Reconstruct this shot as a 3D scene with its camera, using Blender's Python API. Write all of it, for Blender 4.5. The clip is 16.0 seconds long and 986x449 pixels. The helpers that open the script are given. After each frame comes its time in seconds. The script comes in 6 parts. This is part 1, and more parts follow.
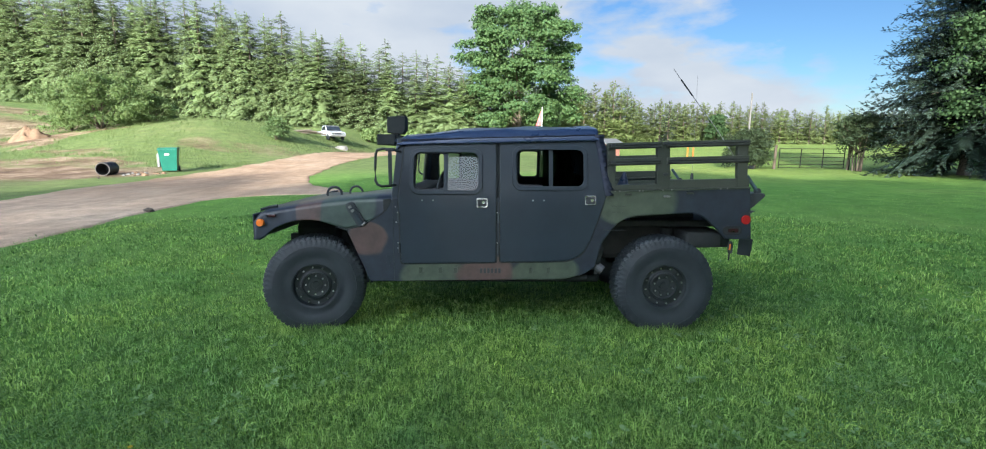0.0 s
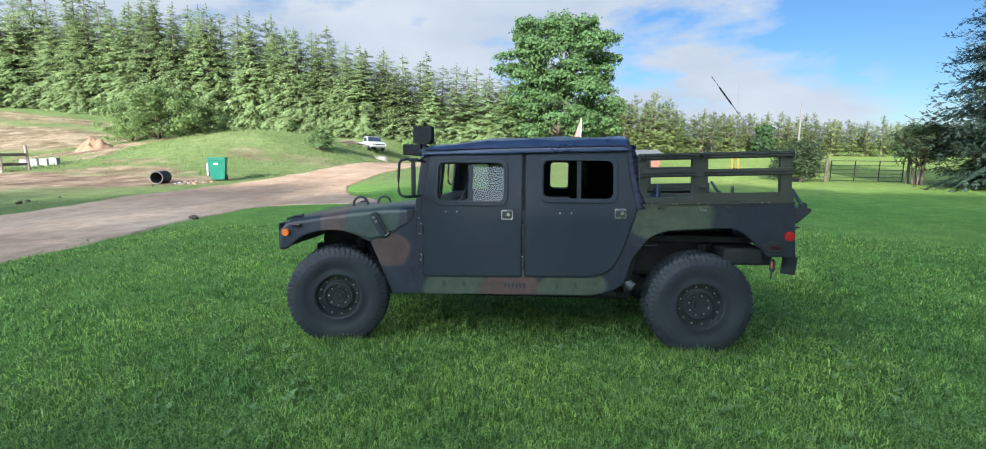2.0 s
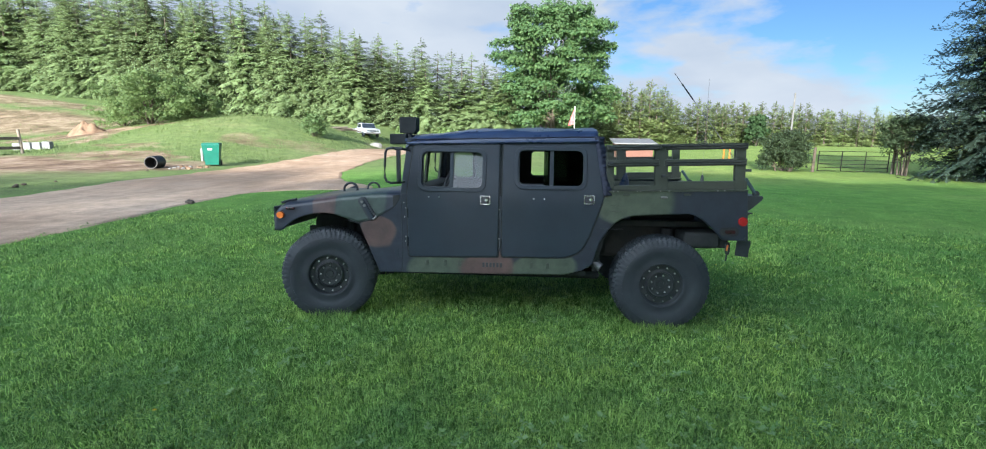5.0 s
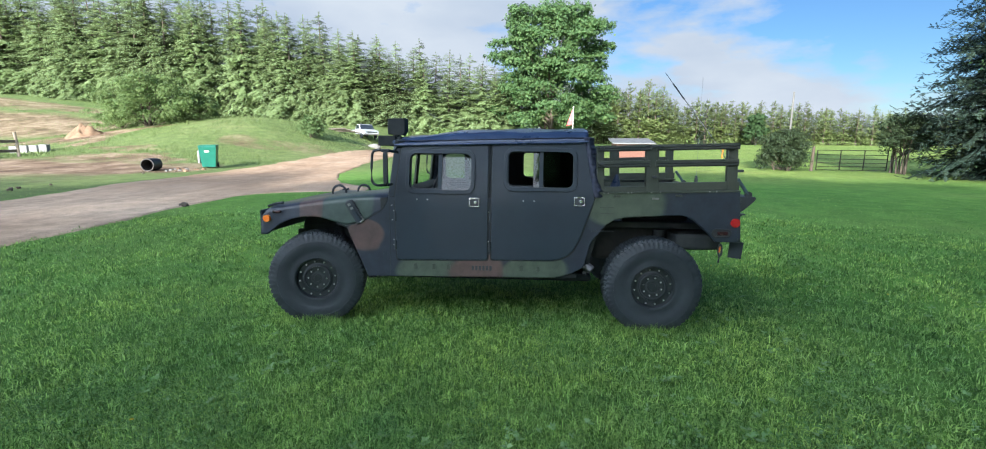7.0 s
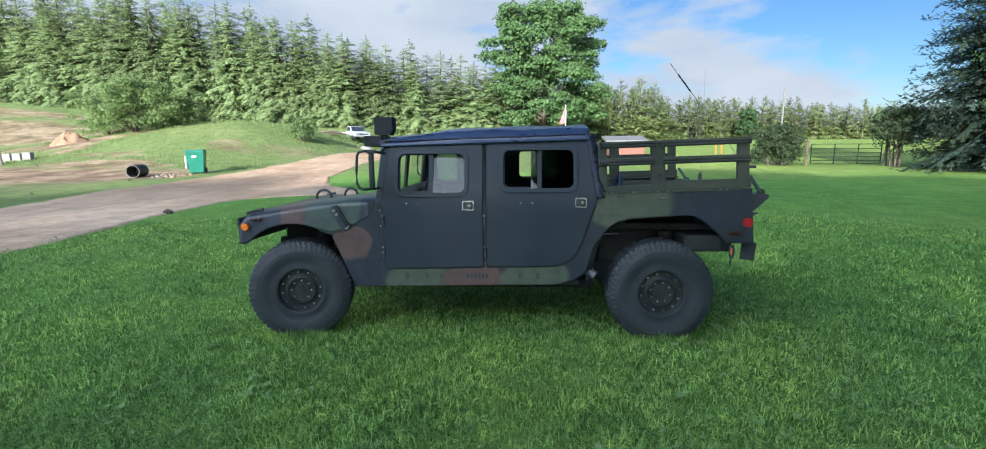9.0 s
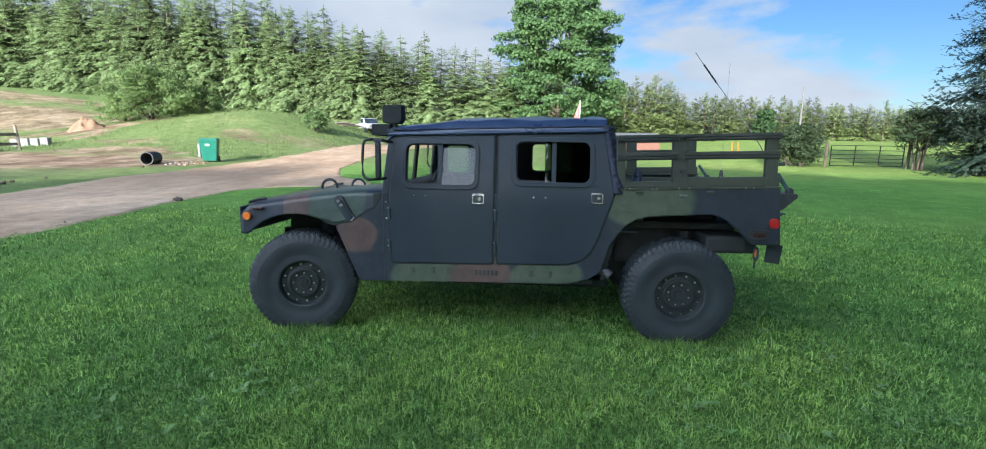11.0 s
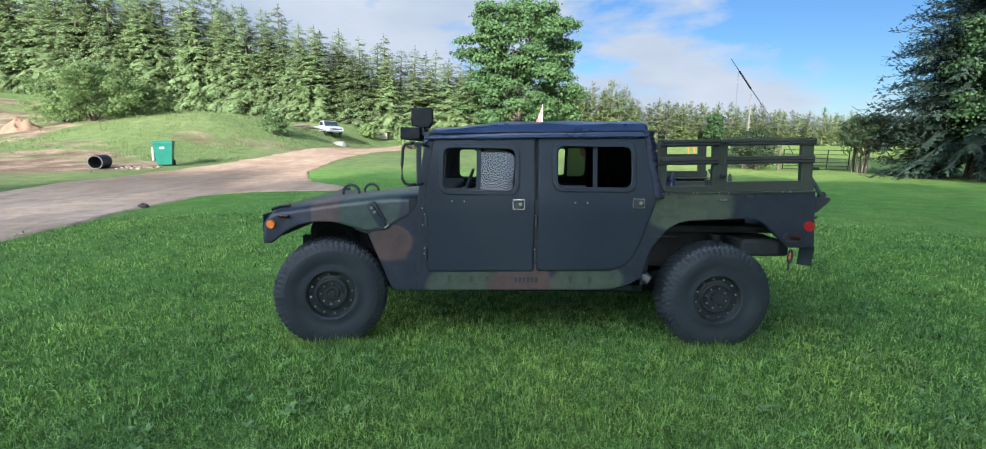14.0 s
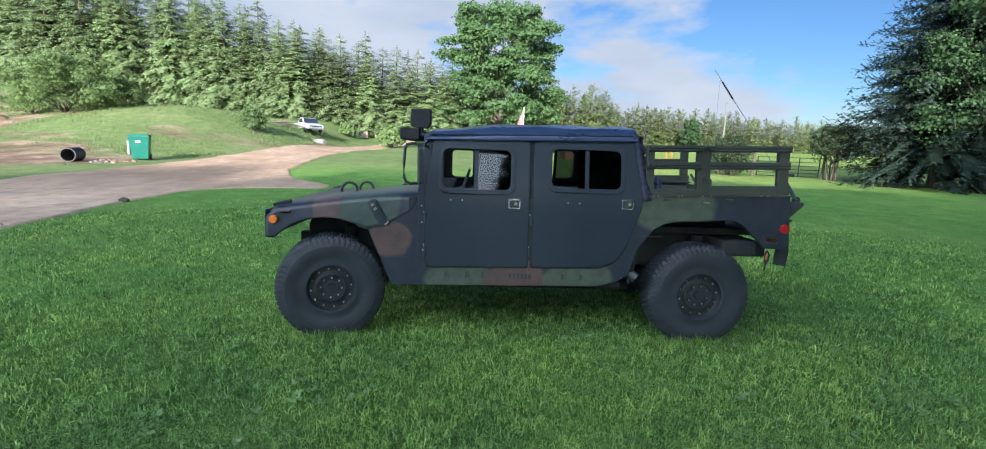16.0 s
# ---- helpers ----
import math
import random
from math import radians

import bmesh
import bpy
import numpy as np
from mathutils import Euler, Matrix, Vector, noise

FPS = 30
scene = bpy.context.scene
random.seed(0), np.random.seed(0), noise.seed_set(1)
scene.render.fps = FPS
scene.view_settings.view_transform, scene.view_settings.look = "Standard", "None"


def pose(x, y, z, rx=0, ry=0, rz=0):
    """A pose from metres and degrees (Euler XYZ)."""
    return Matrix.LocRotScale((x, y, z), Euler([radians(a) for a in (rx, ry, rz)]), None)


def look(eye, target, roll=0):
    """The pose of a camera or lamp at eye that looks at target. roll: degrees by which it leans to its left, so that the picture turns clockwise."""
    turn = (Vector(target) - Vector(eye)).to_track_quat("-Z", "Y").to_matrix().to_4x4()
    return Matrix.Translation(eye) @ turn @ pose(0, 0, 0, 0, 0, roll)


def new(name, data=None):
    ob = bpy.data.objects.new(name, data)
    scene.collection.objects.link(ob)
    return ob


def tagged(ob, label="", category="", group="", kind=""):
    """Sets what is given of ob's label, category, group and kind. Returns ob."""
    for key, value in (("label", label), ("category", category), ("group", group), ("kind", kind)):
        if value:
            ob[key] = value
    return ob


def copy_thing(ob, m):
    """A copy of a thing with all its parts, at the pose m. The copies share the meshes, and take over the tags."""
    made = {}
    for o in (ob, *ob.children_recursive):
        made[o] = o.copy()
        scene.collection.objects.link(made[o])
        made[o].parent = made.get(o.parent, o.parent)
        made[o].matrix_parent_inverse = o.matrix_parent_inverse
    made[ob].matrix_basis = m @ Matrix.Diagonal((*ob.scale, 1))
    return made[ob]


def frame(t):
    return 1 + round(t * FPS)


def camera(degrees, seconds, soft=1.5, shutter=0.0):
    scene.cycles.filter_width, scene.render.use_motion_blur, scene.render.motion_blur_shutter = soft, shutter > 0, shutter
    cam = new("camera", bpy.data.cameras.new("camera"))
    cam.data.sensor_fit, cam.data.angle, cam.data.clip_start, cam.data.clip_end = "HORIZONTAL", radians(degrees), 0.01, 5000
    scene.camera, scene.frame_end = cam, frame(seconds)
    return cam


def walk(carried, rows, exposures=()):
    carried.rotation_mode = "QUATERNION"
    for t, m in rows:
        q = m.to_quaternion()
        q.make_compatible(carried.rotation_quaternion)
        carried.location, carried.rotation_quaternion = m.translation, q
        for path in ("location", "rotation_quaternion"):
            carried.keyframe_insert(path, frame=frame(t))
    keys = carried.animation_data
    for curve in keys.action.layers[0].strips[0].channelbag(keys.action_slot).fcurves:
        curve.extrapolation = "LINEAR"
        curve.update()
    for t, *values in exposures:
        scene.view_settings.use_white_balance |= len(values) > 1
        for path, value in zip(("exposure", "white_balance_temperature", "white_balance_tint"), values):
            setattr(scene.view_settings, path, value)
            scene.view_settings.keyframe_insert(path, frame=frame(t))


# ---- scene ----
cam = camera(88.0, 16.0, 1.05)
PATH = [
    (0, (0.057, -4.6, 1.85), (0.052, -2.63, 1.503), 0.1),
    (0.5, (0.108, -4.509, 1.851), (0.064, -2.537, 1.52), 0.1),
    (1, (0.151, -4.454, 1.848), (0.059, -2.481, 1.534), 0.2),
    (1.5, (0.162, -4.451, 1.844), (0.035, -2.478, 1.54), 0.4),
    (2, (0.17, -4.455, 1.843), (0.016, -2.484, 1.537), 0.2),
    (2.5, (0.184, -4.459, 1.841), (0.01, -2.49, 1.534), -0.1),
    (3, (0.18, -4.537, 1.85), (-0.001, -2.57, 1.537), -0.2),
    (3.5, (0.184, -4.679, 1.848), (0.013, -2.715, 1.511), 0.1),
    (4, (0.211, -4.785, 1.854), (0.058, -2.822, 1.502), 0.6),
    (4.5, (0.284, -4.828, 1.868), (0.148, -2.865, 1.514), 0.8),
    (7, (0.447, -4.748, 1.883), (0.314, -2.784, 1.531), 0.4),
    (7.5, (0.394, -4.629, 1.881), (0.291, -2.662, 1.539), 0.3),
    (8, (0.376, -4.571, 1.867), (0.296, -2.602, 1.523), 0.2),
    (8.5, (0.373, -4.517, 1.862), (0.282, -2.549, 1.518), -0.2),
    (9, (0.411, -4.421, 1.864), (0.301, -2.456, 1.512), -0.6),
    (9.5, (0.466, -4.31, 1.854), (0.335, -2.347, 1.491), -0.4),
    (10, (0.5, -4.246, 1.844), (0.328, -2.288, 1.475), -0.1),
    (12.5, (0.019, -4.188, 1.805), (-0.08, -2.226, 1.433), 2.1),
    (13, (-0.115, -4.075, 1.806), (-0.188, -2.108, 1.448), 1.8),
    (13.5, (-0.204, -4.049, 1.804), (-0.237, -2.081, 1.451), 1.1),
    (14, (-0.292, -4.138, 1.82), (-0.278, -2.17, 1.464), 0.8),
    (14.5, (-0.421, -4.253, 1.825), (-0.373, -2.286, 1.469), 1.3),
    (15, (-0.461, -4.293, 1.823), (-0.393, -2.324, 1.475), 1.8),
    (15.5, (-0.458, -4.304, 1.826), (-0.375, -2.335, 1.484), 1.9),
    (16, (-0.446, -4.322, 1.826), (-0.348, -2.355, 1.476), 2.1),
]
EXPOSURE = [(0, 1.40, 6500, 10), (3, 1.41, 6250, 10), (7, 1.40, 6300, 10), (10, 1.35, 6180, 10), (13, 1.35, 6200, 11), (16, 1.33, 6150, 13)]
walk(cam, [(t, look(eye, target, roll)) for t, eye, target, roll in PATH], EXPOSURE)

# ---- world, sun, exposure ----
SUN_AZ, SUN_EL = 192.0, 16.5
world = bpy.data.worlds.new("sky")
scene.world = world
world.use_nodes = True
wn, wl = world.node_tree.nodes, world.node_tree.links
wn.clear()
w_out = wn.new("ShaderNodeOutputWorld")
w_bg = wn.new("ShaderNodeBackground")
w_sky = wn.new("ShaderNodeTexSky")
w_sky.sky_type = "NISHITA"
w_sky.sun_disc = False
w_sky.sun_elevation = radians(SUN_EL)
w_sky.sun_rotation = radians(SUN_AZ)
w_sky.air_density, w_sky.dust_density, w_sky.ozone_density = 1.0, 0.1, 6.0
w_bg.inputs["Strength"].default_value = 0.053
w_co = wn.new("ShaderNodeTexCoord")
w_map = wn.new("ShaderNodeMapping")
w_map.inputs["Scale"].default_value = (1.0, 1.0, 2.6)
w_noise = wn.new("ShaderNodeTexNoise")
w_noise.inputs["Scale"].default_value = 2.5
w_noise.inputs["Detail"].default_value = 9.0
w_noise.inputs["Roughness"].default_value = 0.56
w_sep = wn.new("ShaderNodeSeparateXYZ")
w_bias = wn.new("ShaderNodeMath")
w_bias.operation = "MULTIPLY_ADD"
w_bias.inputs[1].default_value = -0.23
w_bias.inputs[2].default_value = 0.205
w_biz = wn.new("ShaderNodeMath")
w_biz.operation = "MULTIPLY_ADD"
w_biz.inputs[1].default_value = -0.55
w_add = wn.new("ShaderNodeMath")
w_add.operation = "ADD"
w_ramp = wn.new("ShaderNodeValToRGB")
w_ramp.color_ramp.elements[0].position = 0.49
w_ramp.color_ramp.elements[0].color = (0, 0, 0, 1)
w_ramp.color_ramp.elements[1].position = 0.595
w_ramp.color_ramp.elements[1].color = (1, 1, 1, 1)
w_shade = wn.new("ShaderNodeTexNoise")
w_shade.inputs["Scale"].default_value = 3.7
w_shade.inputs["Detail"].default_value = 6.0
w_cramp = wn.new("ShaderNodeValToRGB")
w_cramp.color_ramp.elements[0].position = 0.32
w_cramp.color_ramp.elements[0].color = (3.7, 4.4, 5.4, 1)
w_cramp.color_ramp.elements[1].position = 0.66
w_cramp.color_ramp.elements[1].color = (5.1, 5.6, 6.2, 1)
w_mix = wn.new("ShaderNodeMix")
w_mix.data_type = "RGBA"
wl.new(w_co.outputs["Generated"], w_map.inputs["Vector"])
wl.new(w_map.outputs["Vector"], w_noise.inputs["Vector"])
wl.new(w_map.outputs["Vector"], w_shade.inputs["Vector"])
wl.new(w_co.outputs["Generated"], w_sep.inputs["Vector"])
wl.new(w_sep.outputs["X"], w_bias.inputs[0])
wl.new(w_sep.outputs["Z"], w_biz.inputs[0])
wl.new(w_bias.outputs[0], w_biz.inputs[2])
wl.new(w_noise.outputs["Fac"], w_add.inputs[0])
wl.new(w_biz.outputs[0], w_add.inputs[1])
w_veil = wn.new("ShaderNodeMapRange")
w_veil.inputs["From Min"].default_value, w_veil.inputs["From Max"].default_value = 0.0, 0.9
w_veil.inputs["To Min"].default_value, w_veil.inputs["To Max"].default_value = 0.0, 0.30
w_sum = wn.new("ShaderNodeMath")
w_sum.operation = "ADD"
wl.new(w_add.outputs[0], w_sum.inputs[0])
wl.new(w_veil.outputs["Result"], w_sum.inputs[1])
wl.new(w_sum.outputs[0], w_ramp.inputs["Fac"])
wl.new(w_shade.outputs["Fac"], w_cramp.inputs["Fac"])
wl.new(w_ramp.outputs["Color"], w_mix.inputs["Factor"])
wl.new(w_sky.outputs["Color"], w_mix.inputs["A"])
# clouds towards the sun are brighter
w_dot = wn.new("ShaderNodeVectorMath")
w_dot.operation = "DOT_PRODUCT"
w_dot.inputs[1].default_value = (math.sin(radians(SUN_AZ)) * math.cos(radians(SUN_EL)), math.cos(radians(SUN_AZ)) * math.cos(radians(SUN_EL)), math.sin(radians(SUN_EL)))
w_near = wn.new("ShaderNodeMapRange")
w_near.inputs["From Min"].default_value, w_near.inputs["From Max"].default_value = -0.15, 0.95
w_near.inputs["To Min"].default_value, w_near.inputs["To Max"].default_value = 1.0, 7.6
w_bright = wn.new("ShaderNodeVectorMath")
w_bright.operation = "SCALE"
wl.new(w_co.outputs["Generated"], w_dot.inputs[0])
wl.new(w_dot.outputs["Value"], w_near.inputs["Value"])
wl.new(w_dot.outputs["Value"], w_veil.inputs["Value"])
wl.new(w_cramp.outputs["Color"], w_bright.inputs[0])
wl.new(w_near.outputs["Result"], w_bright.inputs["Scale"])
wl.new(w_bright.outputs[0], w_mix.inputs["B"])
wl.new(w_mix.outputs["Result"], w_bg.inputs["Color"])
wl.new(w_bg.outputs["Background"], w_out.inputs["Surface"])

sun_data = bpy.data.lights.new("sun", "SUN")
sun_data.energy, sun_data.angle, sun_data.color = 5.6, radians(1.5), (1.0, 0.94, 0.82)
sun = new("sun", sun_data)
sun_way = Vector((math.sin(radians(SUN_AZ)) * math.cos(radians(SUN_EL)), math.cos(radians(SUN_AZ)) * math.cos(radians(SUN_EL)), math.sin(radians(SUN_EL))))
sun.matrix_world = look(sun_way * 100, (0, 0, 0))


# ---- materials ----
def shader(name, rough=0.6, metal=0.0, spec=0.5):
    m = bpy.data.materials.new(name)
    m.use_nodes = True
    n, l = m.node_tree.nodes, m.node_tree.links
    b = n["Principled BSDF"]
    b.inputs["Roughness"].default_value = rough
    b.inputs["Metallic"].default_value = metal
    b.inputs["Specular IOR Level"].default_value = spec
    return m, n, l, b


def ramp(n, stops):
    r = n.new("ShaderNodeValToRGB")
    e = r.color_ramp.elements
    while len(e) < len(stops):
        e.new(0.5)
    for k, (p, c) in zip(e, stops):
        k.position, k.color = p, (*c, 1)
    return r


def noise_tex(n, l, scale, detail=4.0, rough=0.55, source=None):
    t = n.new("ShaderNodeTexNoise")
    t.inputs["Scale"].default_value, t.inputs["Detail"].default_value, t.inputs["Roughness"].default_value = scale, detail, rough
    if source is not None:
        l.new(source, t.inputs["Vector"])
    return t


def bump(n, l, b, height, strength, distance=0.01):
    k = n.new("ShaderNodeBump")
    k.inputs["Strength"].default_value, k.inputs["Distance"].default_value = strength, distance
    l.new(height, k.inputs["Height"])
    l.new(k.outputs["Normal"], b.inputs["Normal"])


def worn(name, low, high, scale=6.0, rough=0.6, metal=0.0, spec=0.5, fine=120.0, relief=0.15, spread=0.12):
    """Paint, rubber, wood or metal with stains at one scale and grain at another."""
    m, n, l, b = shader(name, rough, metal, spec)
    co = n.new("ShaderNodeTexCoord").outputs["Object"]
    big, small = noise_tex(n, l, scale, 6.0, 0.6, co), noise_tex(n, l, fine, 3.0, 0.6, co)
    r = ramp(n, [(0.3, low), (0.7, high)])
    l.new(big.outputs["Fac"], r.inputs["Fac"])
    l.new(r.outputs["Color"], b.inputs["Base Color"])
    k = n.new("ShaderNodeMapRange")
    k.inputs["To Min"].default_value, k.inputs["To Max"].default_value = max(rough - spread, 0.02), min(rough + spread, 1.0)
    l.new(big.outputs["Fac"], k.inputs["Value"])
    l.new(k.outputs["Result"], b.inputs["Roughness"])
    bump(n, l, b, small.outputs["Fac"], relief, 0.004)
    return m


def leafy(name, dark, light, trans=0.25, rough=0.55, patches=False, tufted=0.0, porous=0.0):
    """Leaves that vary from piece to piece; tufted needles stand out all round a twig and so scatter light outwards from the stem, and porous sprays let some light between them."""
    m, n, l, b = shader(name, rough, 0.0, 0.18)
    g = n.new("ShaderNodeNewGeometry")
    o = n.new("ShaderNodeObjectInfo")
    mid = tuple((a + c) / 2 for a, c in zip(dark, light))
    r = ramp(n, [(0.0, dark), (0.55, mid), (1.0, light)])
    l.new(g.outputs["Random Per Island"], r.inputs["Fac"])
    h = n.new("ShaderNodeHueSaturation")
    k = n.new("ShaderNodeMapRange")
    k.inputs["To Min"].default_value, k.inputs["To Max"].default_value = 0.72, 1.3
    l.new(o.outputs["Random"], k.inputs["Value"])
    l.new(k.outputs["Result"], h.inputs["Value"])
    colour = r.outputs["Color"]
    if patches:
        big, mid = noise_tex(n, l, 0.6, 5.0, 0.6, g.outputs["Position"]), noise_tex(n, l, 5.0, 4.0, 0.7, g.outputs["Position"])
        for t, lo, hi in ((big, (0.70, 0.80, 0.86), (1.28, 1.14, 1.04)), (mid, (0.72, 0.76, 0.78), (1.22, 1.18, 1.14))):
            k2 = ramp(n, [(0.34, lo), (0.66, hi)])
            l.new(t.outputs["Fac"], k2.inputs["Fac"])
            x2 = n.new("ShaderNodeMix")
            x2.data_type, x2.blend_type = "RGBA", "MULTIPLY"
            x2.inputs["Factor"].default_value = 1.0
            l.new(colour, x2.inputs["A"])
            l.new(k2.outputs["Color"], x2.inputs["B"])
            colour = x2.outputs["Result"]
    l.new(colour, h.inputs["Color"])
    l.new(h.outputs["Color"], b.inputs["Base Color"])
    if tufted:
        co = n.new("ShaderNodeTexCoord")
        flat = n.new("ShaderNodeVectorMath")
        flat.operation = "MULTIPLY"
        flat.inputs[1].default_value = (1.0, 1.0, 0.06)
        out = n.new("ShaderNodeVectorMath")
        out.operation = "NORMALIZE"
        turn = n.new("ShaderNodeVectorTransform")
        turn.vector_type, turn.convert_from, turn.convert_to = "NORMAL", "OBJECT", "WORLD"
        both = n.new("ShaderNodeMix")
        both.data_type = "VECTOR"
        both.inputs["Factor"].default_value = tufted
        even = n.new("ShaderNodeVectorMath")
        even.operation = "NORMALIZE"
        l.new(co.outputs["Object"], flat.inputs[0])
        l.new(flat.outputs[0], out.inputs[0])
        l.new(out.outputs[0], turn.inputs[0])
        l.new(g.outputs["Normal"], both.inputs["A"])
        l.new(turn.outputs[0], both.inputs["B"])
        l.new(both.outputs["Result"], even.inputs[0])
        l.new(even.outputs[0], b.inputs["Normal"])
    t = n.new("ShaderNodeBsdfTranslucent")
    l.new(h.outputs["Color"], t.inputs["Color"])
    x = n.new("ShaderNodeMixShader")
    x.inputs["Fac"].default_value = trans
    l.new(b.outputs["BSDF"], x.inputs[1])
    l.new(t.outputs["BSDF"], x.inputs[2])
    last = x.outputs["Shader"]
    if porous:
        gaps, sieve = n.new("ShaderNodeBsdfTransparent"), n.new("ShaderNodeMixShader")
        sieve.inputs["Fac"].default_value = porous
        l.new(last, sieve.inputs[1])
        l.new(gaps.outputs["BSDF"], sieve.inputs[2])
        last = sieve.outputs["Shader"]
    l.new(last, n["Material Output"].inputs["Surface"])
    return m


GREEN, BROWN, BLACK = (0.062, 0.084, 0.061), (0.084, 0.056, 0.052), (0.0168, 0.0252, 0.0385)


def camouflage(name, blobs, ground=BLACK, rough=0.5):
    """Three-colour vehicle paint: blobs (x, z, half width, half height, colour) on the ground colour, with soft sprayed edges."""
    m, n, l, b = shader(name, rough, 0.0, 0.4)
    co = n.new("ShaderNodeTexCoord").outputs["Object"]
    warp = noise_tex(n, l, 2.2, 2.0, 0.5, co)
    sub = n.new("ShaderNodeVectorMath")
    sub.operation = "MULTIPLY_ADD"
    sub.inputs[1].default_value = (0.22, 0.0, 0.22)
    l.new(warp.outputs["Color"], sub.inputs[0])
    l.new(co, sub.inputs[2])
    last = None
    for x, z, hx, hz, colour in blobs:
        a = n.new("ShaderNodeVectorMath")
        a.operation = "SUBTRACT"
        a.inputs[1].default_value = (x + 0.11, 0, z + 0.11)
        l.new(sub.outputs[0], a.inputs[0])
        s = n.new("ShaderNodeVectorMath")
        s.operation = "MULTIPLY"
        s.inputs[1].default_value = (1 / hx, 0, 1 / hz)
        l.new(a.outputs[0], s.inputs[0])
        d = n.new("ShaderNodeVectorMath")
        d.operation = "LENGTH"
        l.new(s.outputs[0], d.inputs[0])
        k = n.new("ShaderNodeMapRange")
        k.inputs["From Min"].default_value, k.inputs["From Max"].default_value = 0.93, 1.07
        k.inputs["To Min"].default_value, k.inputs["To Max"].default_value = 1.0, 0.0
        l.new(d.outputs["Value"], k.inputs["Value"])
        x2 = n.new("ShaderNodeMix")
        x2.data_type = "RGBA"
        if last is None:
            x2.inputs["A"].default_value = (*ground, 1)
        else:
            l.new(last, x2.inputs["A"])
        x2.inputs["B"].default_value = (*colour, 1)
        l.new(k.outputs["Result"], x2.inputs["Factor"])
        last = x2.outputs["Result"]
    grime = noise_tex(n, l, 9.0, 8.0, 0.65, co)
    gr = ramp(n, [(0.35, (0.75, 0.75, 0.75)), (0.7, (1.25, 1.22, 1.15))])
    l.new(grime.outputs["Fac"], gr.inputs["Fac"])
    mu = n.new("ShaderNodeMix")
    mu.data_type, mu.blend_type = "RGBA", "MULTIPLY"
    mu.inputs["Factor"].default_value = 1.0
    l.new(last, mu.inputs["A"])
    l.new(gr.outputs["Color"], mu.inputs["B"])
    l.new(mu.outputs["Result"], b.inputs["Base Color"])
    fine = noise_tex(n, l, 160.0, 2.0, 0.5, co)
    bump(n, l, b, fine.outputs["Fac"], 0.12, 0.003)
    return m


M = {}
M["camo_hood"] = camouflage("camo_hood_paint", [(-1.63, 1.14, 0.13, 0.3, BROWN), (-1.27, 1.2, 0.24, 0.4, (0.044, 0.068, 0.060))], rough=0.34)
M["camo_body"] = camouflage("camo_body_paint", [(-1.11, 0.90, 0.19, 0.165, BROWN), (1.38, 1.25, 0.36, 0.26, GREEN), (0.52, 0.58, 0.30, 0.16, GREEN), (-0.47, 0.58, 0.34, 0.16, GREEN), (-0.03, 0.58, 0.27, 0.20, BROWN)])
M["door"] = worn("door_paint", (0.0100, 0.0190, 0.0285), (0.0155, 0.0282, 0.0400), 3.0, 0.52, 0.0, 0.4, 220.0, 0.10)
M["black"] = worn("black_metal", (0.016, 0.021, 0.026), (0.028, 0.036, 0.042), 8.0, 0.6)
M["olive"] = worn("olive_paint", (0.034, 0.046, 0.033), (0.048, 0.062, 0.045), 5.0, 0.55)
M["rack"] = worn("rack_paint", (0.023, 0.031, 0.024), (0.039, 0.050, 0.037), 7.0, 0.55)
# even matt dark tone for underbody, seals, grooves and roof lamp
M["dark_matt"] = worn("dark_matt_finish", (0.024, 0.029, 0.030), (0.046, 0.050, 0.050), 7.0, 0.9, 0.0, 0.1)
M["dull"] = worn("dull_steel", (0.16, 0.16, 0.155), (0.28, 0.28, 0.27), 30.0, 0.5, 0.8)
# navy vinyl in a darker tone for laced corner and drip seam
M["corner"] = worn("dark_vinyl", (0.010, 0.014, 0.028), (0.024, 0.032, 0.056), 12.0, 0.6, 0.0, 0.3)
M["carpaint"] = worn("aged_white_paint", (0.27, 0.30, 0.33), (0.36, 0.39, 0.42), 2.0, 0.4)
M["screen"] = worn("dark_car_glass", (0.014, 0.020, 0.030), (0.026, 0.036, 0.050), 2.0, 0.15)
M["zinc"] = worn("dull_zinc", (0.07, 0.075, 0.08), (0.13, 0.135, 0.14), 14.0, 0.5, 0.3)
M["lining"] = worn("dusty_lining", (0.02, 0.02, 0.02), (0.045, 0.044, 0.042), 9.0, 0.8)
M["canvas"] = worn("navy_vinyl", (0.019, 0.037, 0.082), (0.034, 0.060, 0.124), 4.0, 0.30, 0.0, 0.55, 300.0, 0.10)
M["rubber"] = worn("tyre_rubber", (0.014, 0.020, 0.025), (0.032, 0.041, 0.048), 5.0, 0.52, 0.0, 0.4, 90.0, 0.3)
M["rim"] = worn("rim_paint", (0.013, 0.019, 0.021), (0.025, 0.032, 0.034), 12.0, 0.5, 0.1)
M["steel"] = worn("bare_steel", (0.45, 0.45, 0.44), (0.65, 0.65, 0.64), 20.0, 0.32, 1.0)
